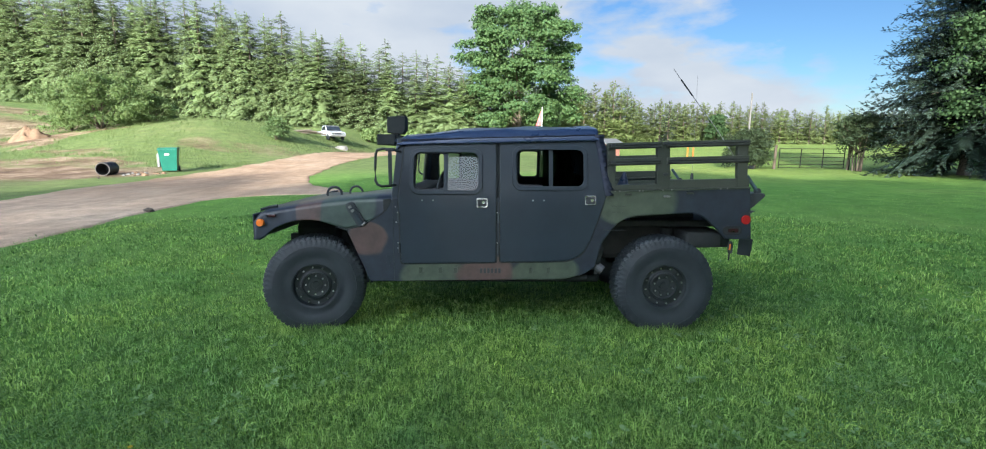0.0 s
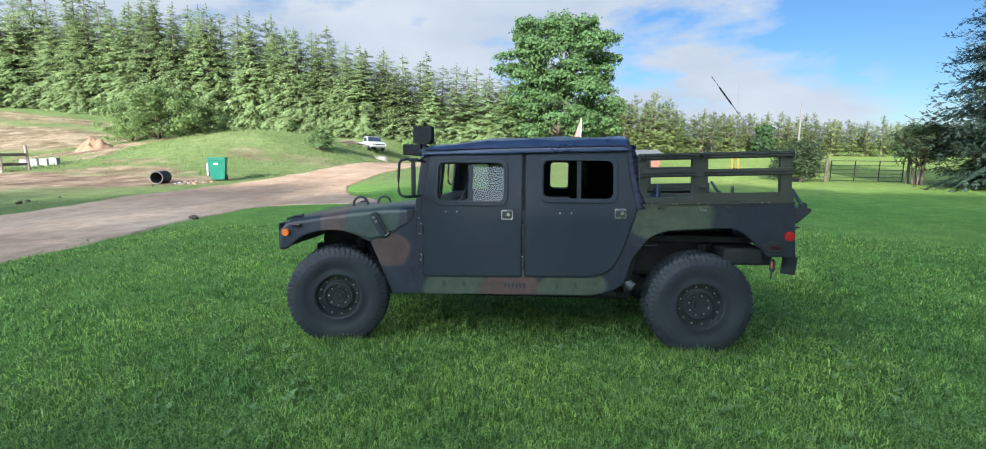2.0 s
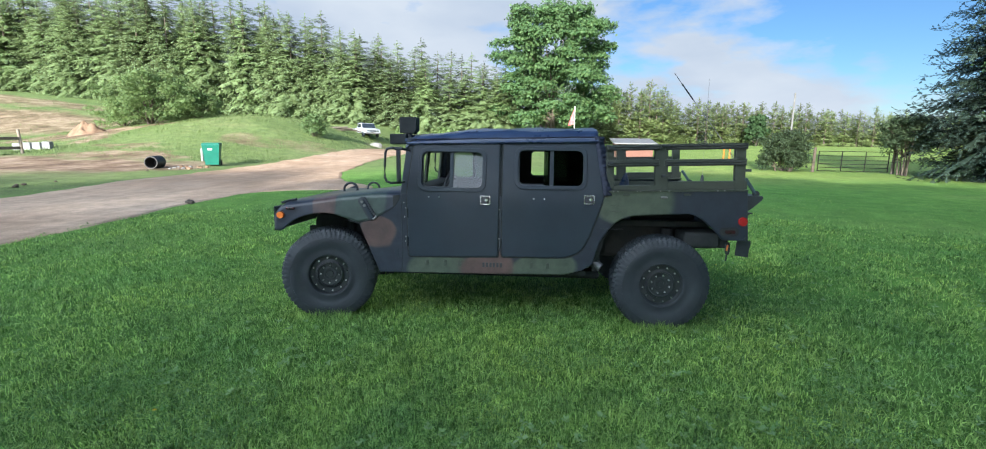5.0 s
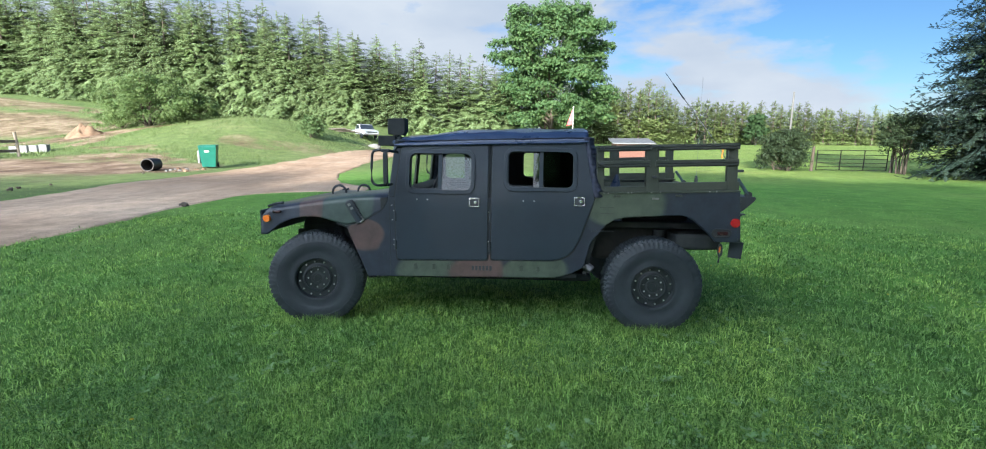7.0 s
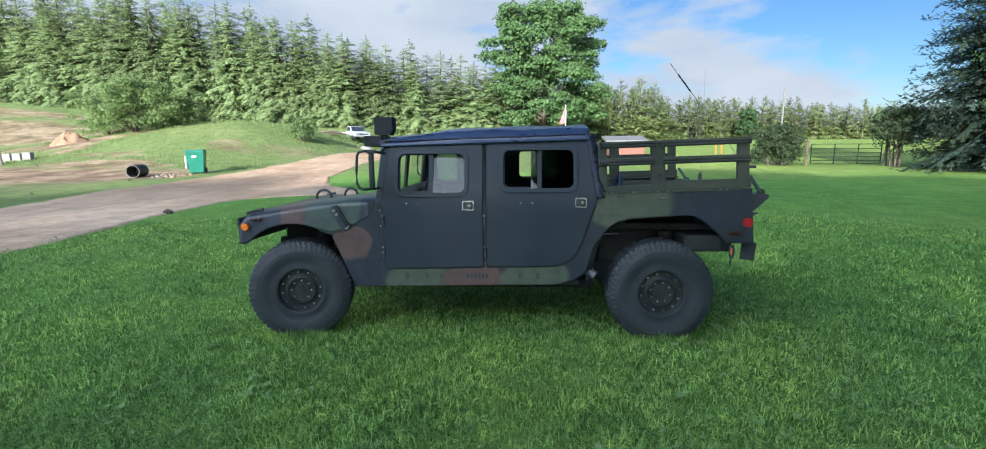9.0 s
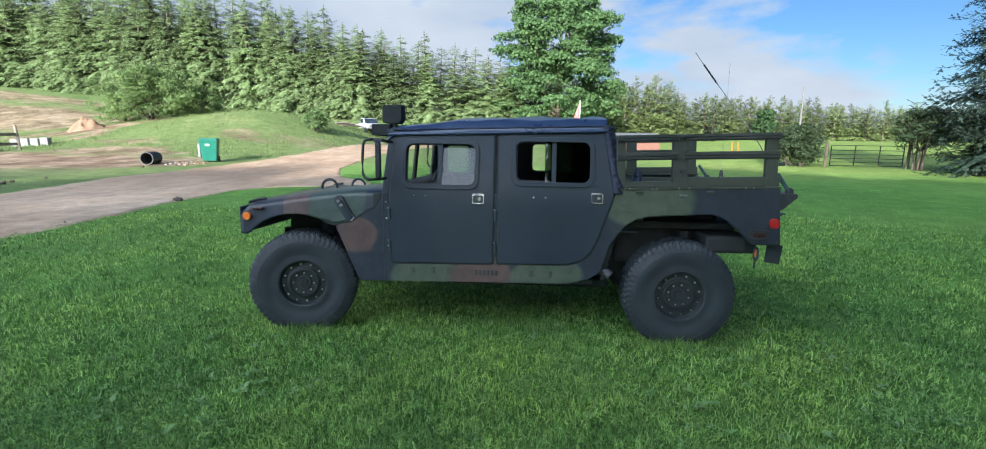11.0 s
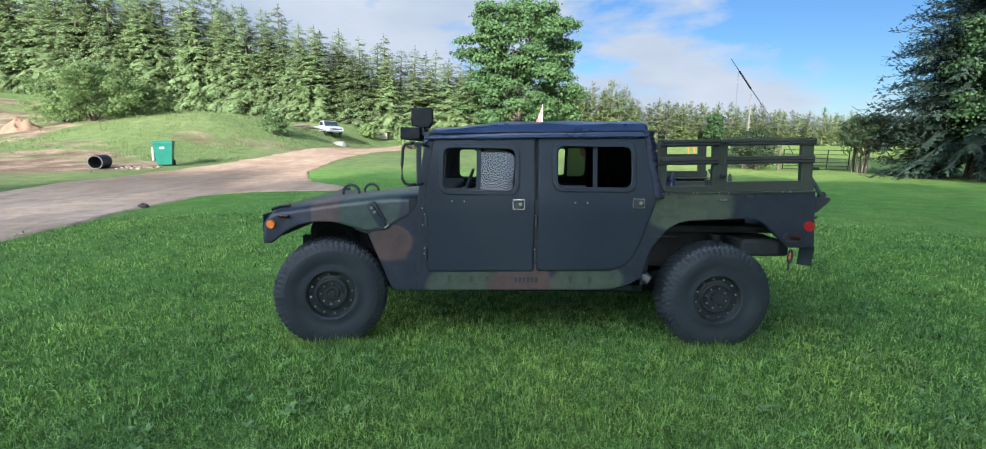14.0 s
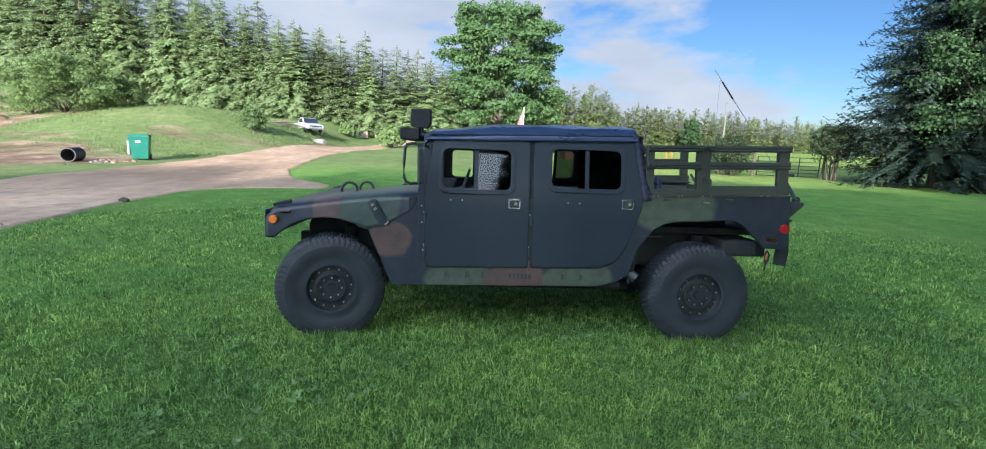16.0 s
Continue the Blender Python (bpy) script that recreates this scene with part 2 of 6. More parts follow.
M["chrome"] = worn("chrome", (0.34, 0.35, 0.36), (0.48, 0.49, 0.50), 20.0, 0.25, 1.0, spread=0.06)
M["seat"] = worn("seat_vinyl", (0.060, 0.065, 0.060), (0.090, 0.095, 0.086), 8.0, 0.6)
M["amber"] = worn("amber_lens", (0.75, 0.16, 0.02), (0.85, 0.22, 0.03), 30.0, 0.25)
M["red"] = worn("red_lens", (0.27, 0.009, 0.011), (0.36, 0.012, 0.014), 30.0, 0.25)
M["darkred"] = worn("dark_red_lens", (0.022, 0.004, 0.006), (0.040, 0.006, 0.009), 30.0, 0.2)
M["orange"] = worn("orange_paint", (0.6, 0.12, 0.02), (0.7, 0.18, 0.03), 20.0, 0.5)
M["strap"] = worn("teal_strap", (0.03, 0.06, 0.07), (0.05, 0.09, 0.10), 20.0, 0.5)
M["white"] = worn("white_paint", (0.70, 0.71, 0.72), (0.80, 0.81, 0.82), 3.0, 0.35)
M["bin"] = worn("green_plastic", (0.004, 0.105, 0.075), (0.006, 0.14, 0.10), 3.0, 0.4)
M["pipe"] = worn("black_plastic", (0.012, 0.013, 0.015), (0.03, 0.031, 0.034), 5.0, 0.45)
M["bark"] = worn("bark", (0.045, 0.034, 0.026), (0.12, 0.095, 0.075), 9.0, 0.9, relief=0.8)
M["rail"] = worn("bleached_wood", (0.16, 0.13, 0.10), (0.28, 0.24, 0.19), 6.0, 0.85, relief=0.4)
M["heap"] = worn("loose_soil", (0.15, 0.098, 0.066), (0.25, 0.17, 0.115), 2.5, 0.95, 0.0, 0.1, 30.0, 0.9)
M["post"] = worn("weathered_post", (0.075, 0.064, 0.052), (0.15, 0.13, 0.105), 6.0, 0.85, relief=0.4)
M["pole"] = worn("pole_wood", (0.10, 0.10, 0.097), (0.15, 0.147, 0.14), 3.0, 0.85)
M["gate"] = worn("gate_tube", (0.004, 0.004, 0.004), (0.009, 0.008, 0.008), 8.0, 0.7, 0.0, 0.15)
M["concrete"] = worn("concrete", (0.17, 0.175, 0.18), (0.26, 0.265, 0.27), 4.0, 0.85)
M["siding"] = worn("siding", (0.55, 0.53, 0.50), (0.66, 0.64, 0.60), 2.0, 0.7)
M["brick"] = worn("red_brick", (0.125, 0.056, 0.042), (0.175, 0.082, 0.060), 9.0, 0.85)
M["roofing"] = worn("grey_roofing", (0.11, 0.115, 0.12), (0.17, 0.175, 0.18), 4.0, 0.6)
M["yellow"] = worn("yellow_paint", (0.30, 0.10, 0.008), (0.36, 0.14, 0.01), 8.0, 0.5)
M["dandelion"] = worn("dandelion_yellow", (0.62, 0.46, 0.02), (0.75, 0.58, 0.04), 60.0, 0.6)
M["flag"] = worn("faded_red_cloth", (0.50, 0.07, 0.08), (0.62, 0.20, 0.20), 3.0, 0.8)
# spruce needles lightened to stand in for haze over the wood
M["spruce"] = leafy("spruce_needles", (0.190, 0.268, 0.124), (0.230, 0.312, 0.148), 0.5, 0.85, False, 0.70, 0.36)
M["pine"] = leafy("pine_needles", (0.204, 0.272, 0.106), (0.256, 0.326, 0.134), 0.5, 0.85, False, 0.7, 0.30)
M["darkspruce"] = leafy("dark_needles", (0.022, 0.034, 0.026), (0.050, 0.070, 0.046), 0.2)
M["thicket"] = leafy("thicket_leaves", (0.042, 0.068, 0.036), (0.078, 0.116, 0.058), 0.4, porous=0.15)
M["stone"] = worn("pale_stone", (0.13, 0.13, 0.125), (0.21, 0.21, 0.20), 4.0, 0.85)
M["bluespruce"] = leafy("blue_spruce_needles", (0.027, 0.049, 0.037), (0.066, 0.104, 0.080), 0.4, 0.8, False, 0.5, 0.2)
M["maple"] = leafy("maple_leaves", (0.056, 0.114, 0.048), (0.110, 0.184, 0.072), 0.48, porous=0.18)
M["shrub"] = leafy("shrub_leaves", (0.090, 0.154, 0.062), (0.155, 0.232, 0.096), 0.45, porous=0.15)
M["bush"] = leafy("bush_leaves", (0.132, 0.204, 0.078), (0.196, 0.275, 0.110), 0.5, porous=0.2)
M["darkleaf"] = leafy("dark_leaves", (0.030, 0.064, 0.026), (0.058, 0.108, 0.044), 0.38)
M["weed"] = leafy("weed_leaves", (0.230, 0.440, 0.160), (0.400, 0.600, 0.280), 0.4, 0.4)
M["clover"] = leafy("clover_leaves", (0.150, 0.330, 0.095), (0.300, 0.500, 0.190), 0.4, 0.45)
M["meadow"] = leafy("meadow_blades", (0.140, 0.205, 0.074), (0.192, 0.250, 0.104), 0.4, 0.7)
M["straw"] = leafy("pale_blades", (0.260, 0.460, 0.150), (0.430, 0.640, 0.250), 0.35, 0.4)
M["grass"] = leafy("grass_blades", (0.056, 0.160, 0.026), (0.455, 0.715, 0.222), 0.4, 0.40, True)


def glass(name, tint=(0.55, 0.6, 0.6), base=0.04, edge=0.8, rough=0.04):
    """A thin pane: partly see-through, with a real reflection that grows towards grazing angles."""
    m = bpy.data.materials.new(name)
    m.use_nodes = True
    n, l = m.node_tree.nodes, m.node_tree.links
    n.clear()
    out = n.new("ShaderNodeOutputMaterial")
    t, g, x, f = n.new("ShaderNodeBsdfTransparent"), n.new("ShaderNodeBsdfGlossy"), n.new("ShaderNodeMixShader"), n.new("ShaderNodeLayerWeight")
    t.inputs["Color"].default_value = (*tint, 1)
    g.inputs["Roughness"].default_value = rough
    f.inputs["Blend"].default_value = 0.5
    p, a = n.new("ShaderNodeMath"), n.new("ShaderNodeMath")
    p.operation, a.operation = "POWER", "MULTIPLY_ADD"
    p.inputs[1].default_value = 5.0
    a.inputs[1].default_value, a.inputs[2].default_value = edge, base
    l.new(f.outputs["Facing"], p.inputs[0])
    l.new(p.outputs[0], a.inputs[0])
    l.new(a.outputs[0], x.inputs["Fac"])
    l.new(t.outputs["BSDF"], x.inputs[1])
    l.new(g.outputs["BSDF"], x.inputs[2])
    l.new(x.outputs["Shader"], out.inputs["Surface"])
    return m


M["pane"] = glass("window_plastic", (0.44, 0.49, 0.53), 0.036, 0.8, 0.03)
M["pane_dark"] = glass("tinted_pane", (0.26, 0.30, 0.30), 0.040, 0.8, 0.03)
M["windscreen"] = glass("clear_windscreen", (0.95, 0.97, 0.96), 0.01, 0.3)


# ---- terrain ----
def ease(a, b, v):
    t = min(max((v - a) / (b - a), 0.0), 1.0)
    return t * t * (3 - 2 * t)


def height(x, y):
    """Height of the ground: flat round the truck, falling towards the gate, rising to the wooded hill."""
    fall = 0.25 * ease(3, 27, y) * ease(-6, 12, x)
    hill = 4.4 * ease(-20, -80, x) * ease(20, 62, y)
    mound = 2.5 * math.exp(-(((x + 23.5) / (5.4 if x > -23.5 else 9.0)) ** 2 + ((y - 36) / 6.5) ** 2) / 2)
    back = 2.2 * ease(30, 52, y) * ease(-12.2, -20, x) + 1.2 * ease(54, 74, y) * ease(8, -14, x)
    rough = 0.05 * noise.noise(Vector((x * 0.35, y * 0.35, 0.0))) * ease(6, 16, math.hypot(x, y)) + 0.25 * noise.noise(Vector((x * 0.08, y * 0.08, 3.0))) * ease(14, 40, y)
    dip = 0.072 * ease(0.1, 2.0, y) * (1 - ease(2.6, 5.5, y)) * ease(4.5, 2.8, abs(x))
    return -fall + hill + mound + back + rough - dip


ROAD = [  # y, west edge, east edge
    (-60, -16.0, -9.6), (-20, -15.2, -8.8), (0, -14.5, -8.1), (4, -14.0, -8.0), (7, -13.6, -8.2), (9.6, -13.8, -8.1), (10.3, -13.85, -7.75), (10.8, -13.9, -7.1), (11.1, -13.92, -6.1), (11.35, -13.95, -4.9),
    (12.2, -14.0, -4.9), (12.7, -14.0, -5.35), (14.0, -14.05, -6.5), (16, -14.1, -7.4), (18, -14.1, -8.1), (25, -13.9, -9.2), (30, -13.6, -9.5), (36, -13.3, -9.5), (44, -12.4, -9.2), (58, -11.2, -8.2), (90, -4.0, -1.0)]


def road_edges(y):
    for (a, w0, e0), (b, w1, e1) in zip(ROAD, ROAD[1:]):
        if a <= y <= b:
            f = (y - a) / (b - a)
            return w0 + f * (w1 - w0), e0 + f * (e1 - e0)
    return 0.0, 0.0


def on_road(x, y, grow=0.0):
    if not -60 < y < 90:
        return False
    w, e = road_edges(y)
    return w - grow < x < e + grow


# ---- building helpers ----
YC = 1.08  # the truck's long middle line


def mesh_of(name, bm, material, smooth=False):
    me = bpy.data.meshes.new(name)
    bmesh.ops.recalc_face_normals(bm, faces=bm.faces)
    if smooth:
        for f in bm.faces:
            f.smooth = True
    bm.to_mesh(me)
    bm.free()
    me.materials.append(material)
    return me


def thing(name, x, y, z, label, category, group=""):
    ob = new(name)
    ob.empty_display_size = 0.2
    ob.location = (x, y, z)
    return tagged(ob, label, category, group)


def part(name, bm, material, parent, label="", smooth=False, at=None):
    """One mesh under a thing or a part; its points are given in the world, or about the point at."""
    ob = new(name, mesh_of(name, bm, material, smooth))
    ob.parent = parent
    if parent.type == "EMPTY":
        ob.matrix_parent_inverse = Matrix.Translation(-parent.location)
    if at is not None:
        ob.location = at
    return tagged(ob, label)


def single(name, bm, material, label, category, group="", kind="", smooth=False):
    return tagged(new(name, mesh_of(name, bm, material, smooth)), label, category, group, kind)


def from_arrays(name, verts, faces, material, smooth=False):
    """A mesh from a numpy array of points and one of triangles or quads."""
    me = bpy.data.meshes.new(name)
    k = faces.shape[1]
    me.vertices.add(len(verts))
    me.vertices.foreach_set("co", np.ascontiguousarray(verts, dtype=np.float32).ravel())
    me.loops.add(faces.size)
    me.loops.foreach_set("vertex_index", np.ascontiguousarray(faces, dtype=np.int32).ravel())
    me.polygons.add(len(faces))
    me.polygons.foreach_set("loop_start", np.arange(0, faces.size, k, dtype=np.int32))
    if smooth:
        me.polygons.foreach_set("use_smooth", np.ones(len(faces), dtype=bool))
    me.update(calc_edges=True)
    me.materials.append(material)
    return me


def soften(bm, width, segments=2, angle=25):
    edges = [e for e in bm.edges if len(e.link_faces) == 2 and e.calc_face_angle(0) > radians(angle)]
    bmesh.ops.bevel(bm, geom=edges, offset=width, segments=segments, affect="EDGES", profile=0.5, clamp_overlap=True)
    return bm


def block(bm, x0, x1, y0, y1, z0, z1, turn=None):
    m = Matrix.Translation(((x0 + x1) / 2, (y0 + y1) / 2, (z0 + z1) / 2))
    if turn is not None:
        m = m @ turn
    bmesh.ops.create_cube(bm, size=1.0, matrix=m @ Matrix.Diagonal((x1 - x0, y1 - y0, z1 - z0, 1)))
    return bm


def crate(x0, x1, y0, y1, z0, z1, edge=0.01):
    return soften(block(bmesh.new(), x0, x1, y0, y1, z0, z1), edge)


def flip(y, far):
    return 2 * YC - y if far else y


def rounded(x0, x1, z0, z1, r, n=5):
    """A rectangle with round corners, as a loop of (x, z)."""
    out = []
    for cx, cz, a in ((x1 - r, z1 - r, 0), (x0 + r, z1 - r, 90), (x0 + r, z0 + r, 180), (x1 - r, z0 + r, 270)):
        for i in range(n + 1):
            t = radians(a + 90 * i / n)
            out.append((cx + r * math.cos(t), cz + r * math.sin(t)))
    return out


def plate(outer, holes, y0, y1, lean=None, edge=0.0, cuts=()):
    """A flat sheet of some thickness cut to an outline in (x, z) with holes; lean(z) shifts it in y."""
    bm = bmesh.new()
    edges = []
    for loop in (outer, *holes):
        vs = [bm.verts.new((x, y0, z)) for x, z in loop]
        edges += [bm.edges.new((a, b)) for a, b in zip(vs, vs[1:] + vs[:1])]
    bmesh.ops.triangle_fill(bm, use_beauty=True, use_dissolve=False, edges=edges)
    made = bmesh.ops.extrude_face_region(bm, geom=bm.faces[:])
    for v in made["geom"]:
        if isinstance(v, bmesh.types.BMVert):
            v.co.y = y1
    if edge:
        bmesh.ops.recalc_face_normals(bm, faces=bm.faces)
        rim = [e for e in bm.edges if len(e.link_faces) == 2 and e.calc_face_angle(0) > radians(60)]
        bmesh.ops.bevel(bm, geom=rim, offset=edge, segments=2, affect="EDGES", profile=0.5, clamp_overlap=True)
    for z in cuts:
        bmesh.ops.bisect_plane(bm, geom=bm.verts[:] + bm.edges[:] + bm.faces[:], plane_co=(0, 0, z), plane_no=(0, 0, 1))
    if lean:
        for v in bm.verts:
            v.co.y += lean(v.co.z)
    return bm


def tube(points, r, sides=8, bm=None, closed=False, taper=None):
    """A round bar along a line of points."""
    bm = bm or bmesh.new()
    ps = [Vector(p) for p in points]
    rings = []
    for i, p in enumerate(ps):
        a = ps[i - 1] if i or closed else p
        b = ps[(i + 1) % len(ps)] if i + 1 < len(ps) or closed else p
        q = (b - a).to_track_quat("Z", "Y")
        rr = r if taper is None else r + (taper - r) * i / max(len(ps) - 1, 1)
        rings.append([bm.verts.new(p + q @ Vector((rr * math.cos(t), rr * math.sin(t), 0))) for t in (2 * math.pi * k / sides for k in range(sides))])
    pairs = list(zip(rings, rings[1:])) + ([(rings[-1], rings[0])] if closed else [])
    for a, b in pairs:
        for k in range(sides):
            bm.faces.new((a[k], a[(k + 1) % sides], b[(k + 1) % sides], b[k]))
    if not closed:
        bm.faces.new(rings[0][::-1])
        bm.faces.new(rings[-1])
    return bm


def lathe(profile, sides=40, bm=None):
    """A body turned about the y axis from a list of (y, radius)."""
    bm = bm or bmesh.new()
    rings = []
    for y, r in profile:
        if r < 1e-4:
            rings.append([bm.verts.new((0, y, 0))])
        else:
            rings.append([bm.verts.new((r * math.cos(2 * math.pi * k / sides), y, r * math.sin(2 * math.pi * k / sides))) for k in range(sides)])
    for a, b in zip(rings, rings[1:]):
        for k in range(sides):
            j = (k + 1) % sides
            if len(a) == 1:
                bm.faces.new((a[0], b[j], b[k]))
            elif len(b) == 1:
                bm.faces.new((a[k], a[j], b[0]))
            else:
                bm.faces.new((a[k], a[j], b[j], b[k]))
    return bm


def disc(bm, x, y, z, r, depth, sides=12, axis="Y"):
    turn = Matrix.Rotation(radians(90), 4, "X") if axis == "Y" else Matrix.Rotation(radians(90), 4, "Y") if axis == "X" else Matrix.Identity(4)
    bmesh.ops.create_cone(bm, cap_ends=True, segments=sides, radius1=r, radius2=r, depth=depth, matrix=Matrix.Translation((x, y, z)) @ turn)
    return bm


def sheet(nx, ny, place):
    """A grid of nx by ny cells whose points come from place(u, v)."""
    bm = bmesh.new()
    vs = [[bm.verts.new(place(i / nx, j / ny)) for i in range(nx + 1)] for j in range(ny + 1)]
    for j in range(ny):
        for i in range(nx):
            bm.faces.new((vs[j][i], vs[j][i + 1], vs[j + 1][i + 1], vs[j + 1][i]))
    return bm


def thicken(bm, depth):
    bmesh.ops.recalc_face_normals(bm, faces=bm.faces)
    bmesh.ops.solidify(bm, geom=bm.faces[:], thickness=depth)
    return bm


# ---- ground, road ----
SOIL = [  # bare ground: middle x and y, half width, half depth, how bare
    (-24.5, 18.0, 7.5, 4.4, 1.0), (-34.0, 19.0, 10.0, 4.0, 1.0), (-18.6, 18.6, 2.8, 2.4, 1.0), (-24.0, 23.6, 3.4, 1.3, 0.9), (-20.8, 22.8, 2.4, 1.1, 0.8), (-25.4, 26.4, 2.6, 1.0, 0.7),
    (-50.0, 41.5, 15.0, 6.0, 0.85), (-60.0, 52.0, 14.0, 3.5, 0.8), (-36.5, 33.0, 5.0, 2.6, 0.8), (-33.0, 32.0, 2.6, 2.6, 1.0),
    (-29.6, 28.6, 0.9, 1.6, 0.9), (-30.4, 31.2, 0.8, 1.9, 0.9), (-30.2, 33.0, 1.2, 0.9, 0.9), (-28.4, 33.8, 1.7, 0.5, 0.8), (-19.8, 30.2, 1.2, 1.5, 0.55), (-15.5, 31.5, 3.0, 1.2, 0.45), (-12.2, 43.0, 2.6, 6.0, 0.5), (-16.2, 18.5, 1.3, 1.4, 0.9), (-17.3, 21.2, 1.6, 1.2, 0.75), (-18.2, 29.5, 1.6, 0.8, 0.5)]


def bare_soil(x, y):
    return max(much * (1 - ease(0.75, 1.15, math.hypot((x - cx) / hx, (y - cy) / hy))) for cx, cy, hx, hy, much in SOIL)



def ground_material():
    m, n, l, b = shader("lawn_and_soil", 0.9, 0.0, 0.2)
    co = n.new("ShaderNodeTexCoord").outputs["Object"]
    big, mid, fine = noise_tex(n, l, 0.12, 5.0, 0.6, co), noise_tex(n, l, 1.6, 6.0, 0.65, co), noise_tex(n, l, 28.0, 4.0, 0.7, co)
    g1 = ramp(n, [(0.30, (0.100, 0.255, 0.052)), (0.55, (0.150, 0.312, 0.070)), (0.75, (0.220, 0.345, 0.100))])
    l.new(big.outputs["Fac"], g1.inputs["Fac"])
    g2 = ramp(n, [(0.3, (0.70, 0.72, 0.70)), (0.7, (1.25, 1.22, 1.15))])
    l.new(mid.outputs["Fac"], g2.inputs["Fac"])
    g3 = ramp(n, [(0.3, (0.55, 0.58, 0.5)), (0.7, (1.35, 1.3, 1.2))])
    l.new(fine.outputs["Fac"], g3.inputs["Fac"])
    # drier meadow beyond the drive
    m1 = ramp(n, [(0.30, (0.112, 0.182, 0.064)), (0.55, (0.158, 0.220, 0.090)), (0.75, (0.228, 0.246, 0.132))])
    l.new(big.outputs["Fac"], m1.inputs["Fac"])
    xyz = n.new("ShaderNodeSeparateXYZ")
    l.new(co, xyz.inputs[0])
    far = n.new("ShaderNodeMapRange")
    far.inputs["From Min"].default_value, far.inputs["From Max"].default_value = 15.0, 24.0
    l.new(xyz.outputs["Y"], far.inputs["Value"])
    mead = n.new("ShaderNodeMix")
    mead.data_type = "RGBA"
    west = n.new("ShaderNodeMapRange")
    west.inputs["From Min"].default_value, west.inputs["From Max"].default_value = -12.5, -14.5
    l.new(xyz.outputs["X"], west.inputs["Value"])
    rough_side = n.new("ShaderNodeMath")
    rough_side.operation = "MAXIMUM"
    # short yellowish turf of the field beyond the gate
    m2 = ramp(n, [(0.30, (0.150, 0.250, 0.062)), (0.55, (0.200, 0.290, 0.082)), (0.75, (0.270, 0.315, 0.110))])
    l.new(big.outputs["Fac"], m2.inputs["Fac"])
    east = n.new("ShaderNodeMapRange")
    east.inputs["From Min"].default_value, east.inputs["From Max"].default_value = 4.0, 9.0
    l.new(xyz.outputs["X"], east.inputs["Value"])
    field = n.new("ShaderNodeMix")
    field.data_type = "RGBA"
    l.new(east.outputs["Result"], field.inputs["Factor"])
    l.new(m1.outputs["Color"], field.inputs["A"])
    l.new(m2.outputs["Color"], field.inputs["B"])
    l.new(far.outputs["Result"], rough_side.inputs[0])
    l.new(west.outputs["Result"], rough_side.inputs[1])
    l.new(rough_side.outputs[0], mead.inputs["Factor"])
    l.new(g1.outputs["Color"], mead.inputs["A"])
    l.new(field.outputs["Result"], mead.inputs["B"])
    last = mead.outputs["Result"]
    for g in (g2, g3):
        x = n.new("ShaderNodeMix")
        x.data_type, x.blend_type = "RGBA", "MULTIPLY"
        x.inputs["Factor"].default_value = 1.0
        l.new(last, x.inputs["A"])
        l.new(g.outputs["Color"], x.inputs["B"])
        last = x.outputs["Result"]
    # ground colour darkens towards (0.1, -4.5), fading out 8 m away
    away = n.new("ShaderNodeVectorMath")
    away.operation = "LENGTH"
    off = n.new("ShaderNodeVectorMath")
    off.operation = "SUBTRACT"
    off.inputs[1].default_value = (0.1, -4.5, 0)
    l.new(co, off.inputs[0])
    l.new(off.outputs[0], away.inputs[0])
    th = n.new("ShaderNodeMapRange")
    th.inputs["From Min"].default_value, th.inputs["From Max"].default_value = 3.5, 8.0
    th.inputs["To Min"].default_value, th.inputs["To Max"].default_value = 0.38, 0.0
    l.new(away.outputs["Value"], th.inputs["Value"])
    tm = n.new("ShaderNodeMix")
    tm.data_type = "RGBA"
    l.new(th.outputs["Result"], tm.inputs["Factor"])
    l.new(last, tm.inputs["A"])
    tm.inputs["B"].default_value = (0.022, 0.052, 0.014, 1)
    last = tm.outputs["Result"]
    # bare soil on the cut bank and the worn tracks
    soil = ramp(n, [(0.36, (0.110, 0.070, 0.046)), (0.48, (0.200, 0.136, 0.092)), (0.60, (0.360, 0.270, 0.195))])
    earth = noise_tex(n, l, 0.55, 7.0, 0.72, co)
    l.new(earth.outputs["Fac"], soil.inputs["Fac"])
    warp = n.new("ShaderNodeVectorMath")
    warp.operation = "MULTIPLY_ADD"
    warp.inputs[1].default_value = (7.0, 7.0, 0.0)
    warp_small = n.new("ShaderNodeVectorMath")
    warp_small.operation = "MULTIPLY_ADD"
    warp_small.inputs[1].default_value = (1.4, 1.4, 0.0)
    wob = noise_tex(n, l, 0.35, 4.0, 0.65, co)
    l.new(wob.outputs["Color"], warp_small.inputs[0])
    l.new(co, warp_small.inputs[2])
    l.new(wob.outputs["Color"], warp.inputs[0])
    l.new(co, warp.inputs[2])
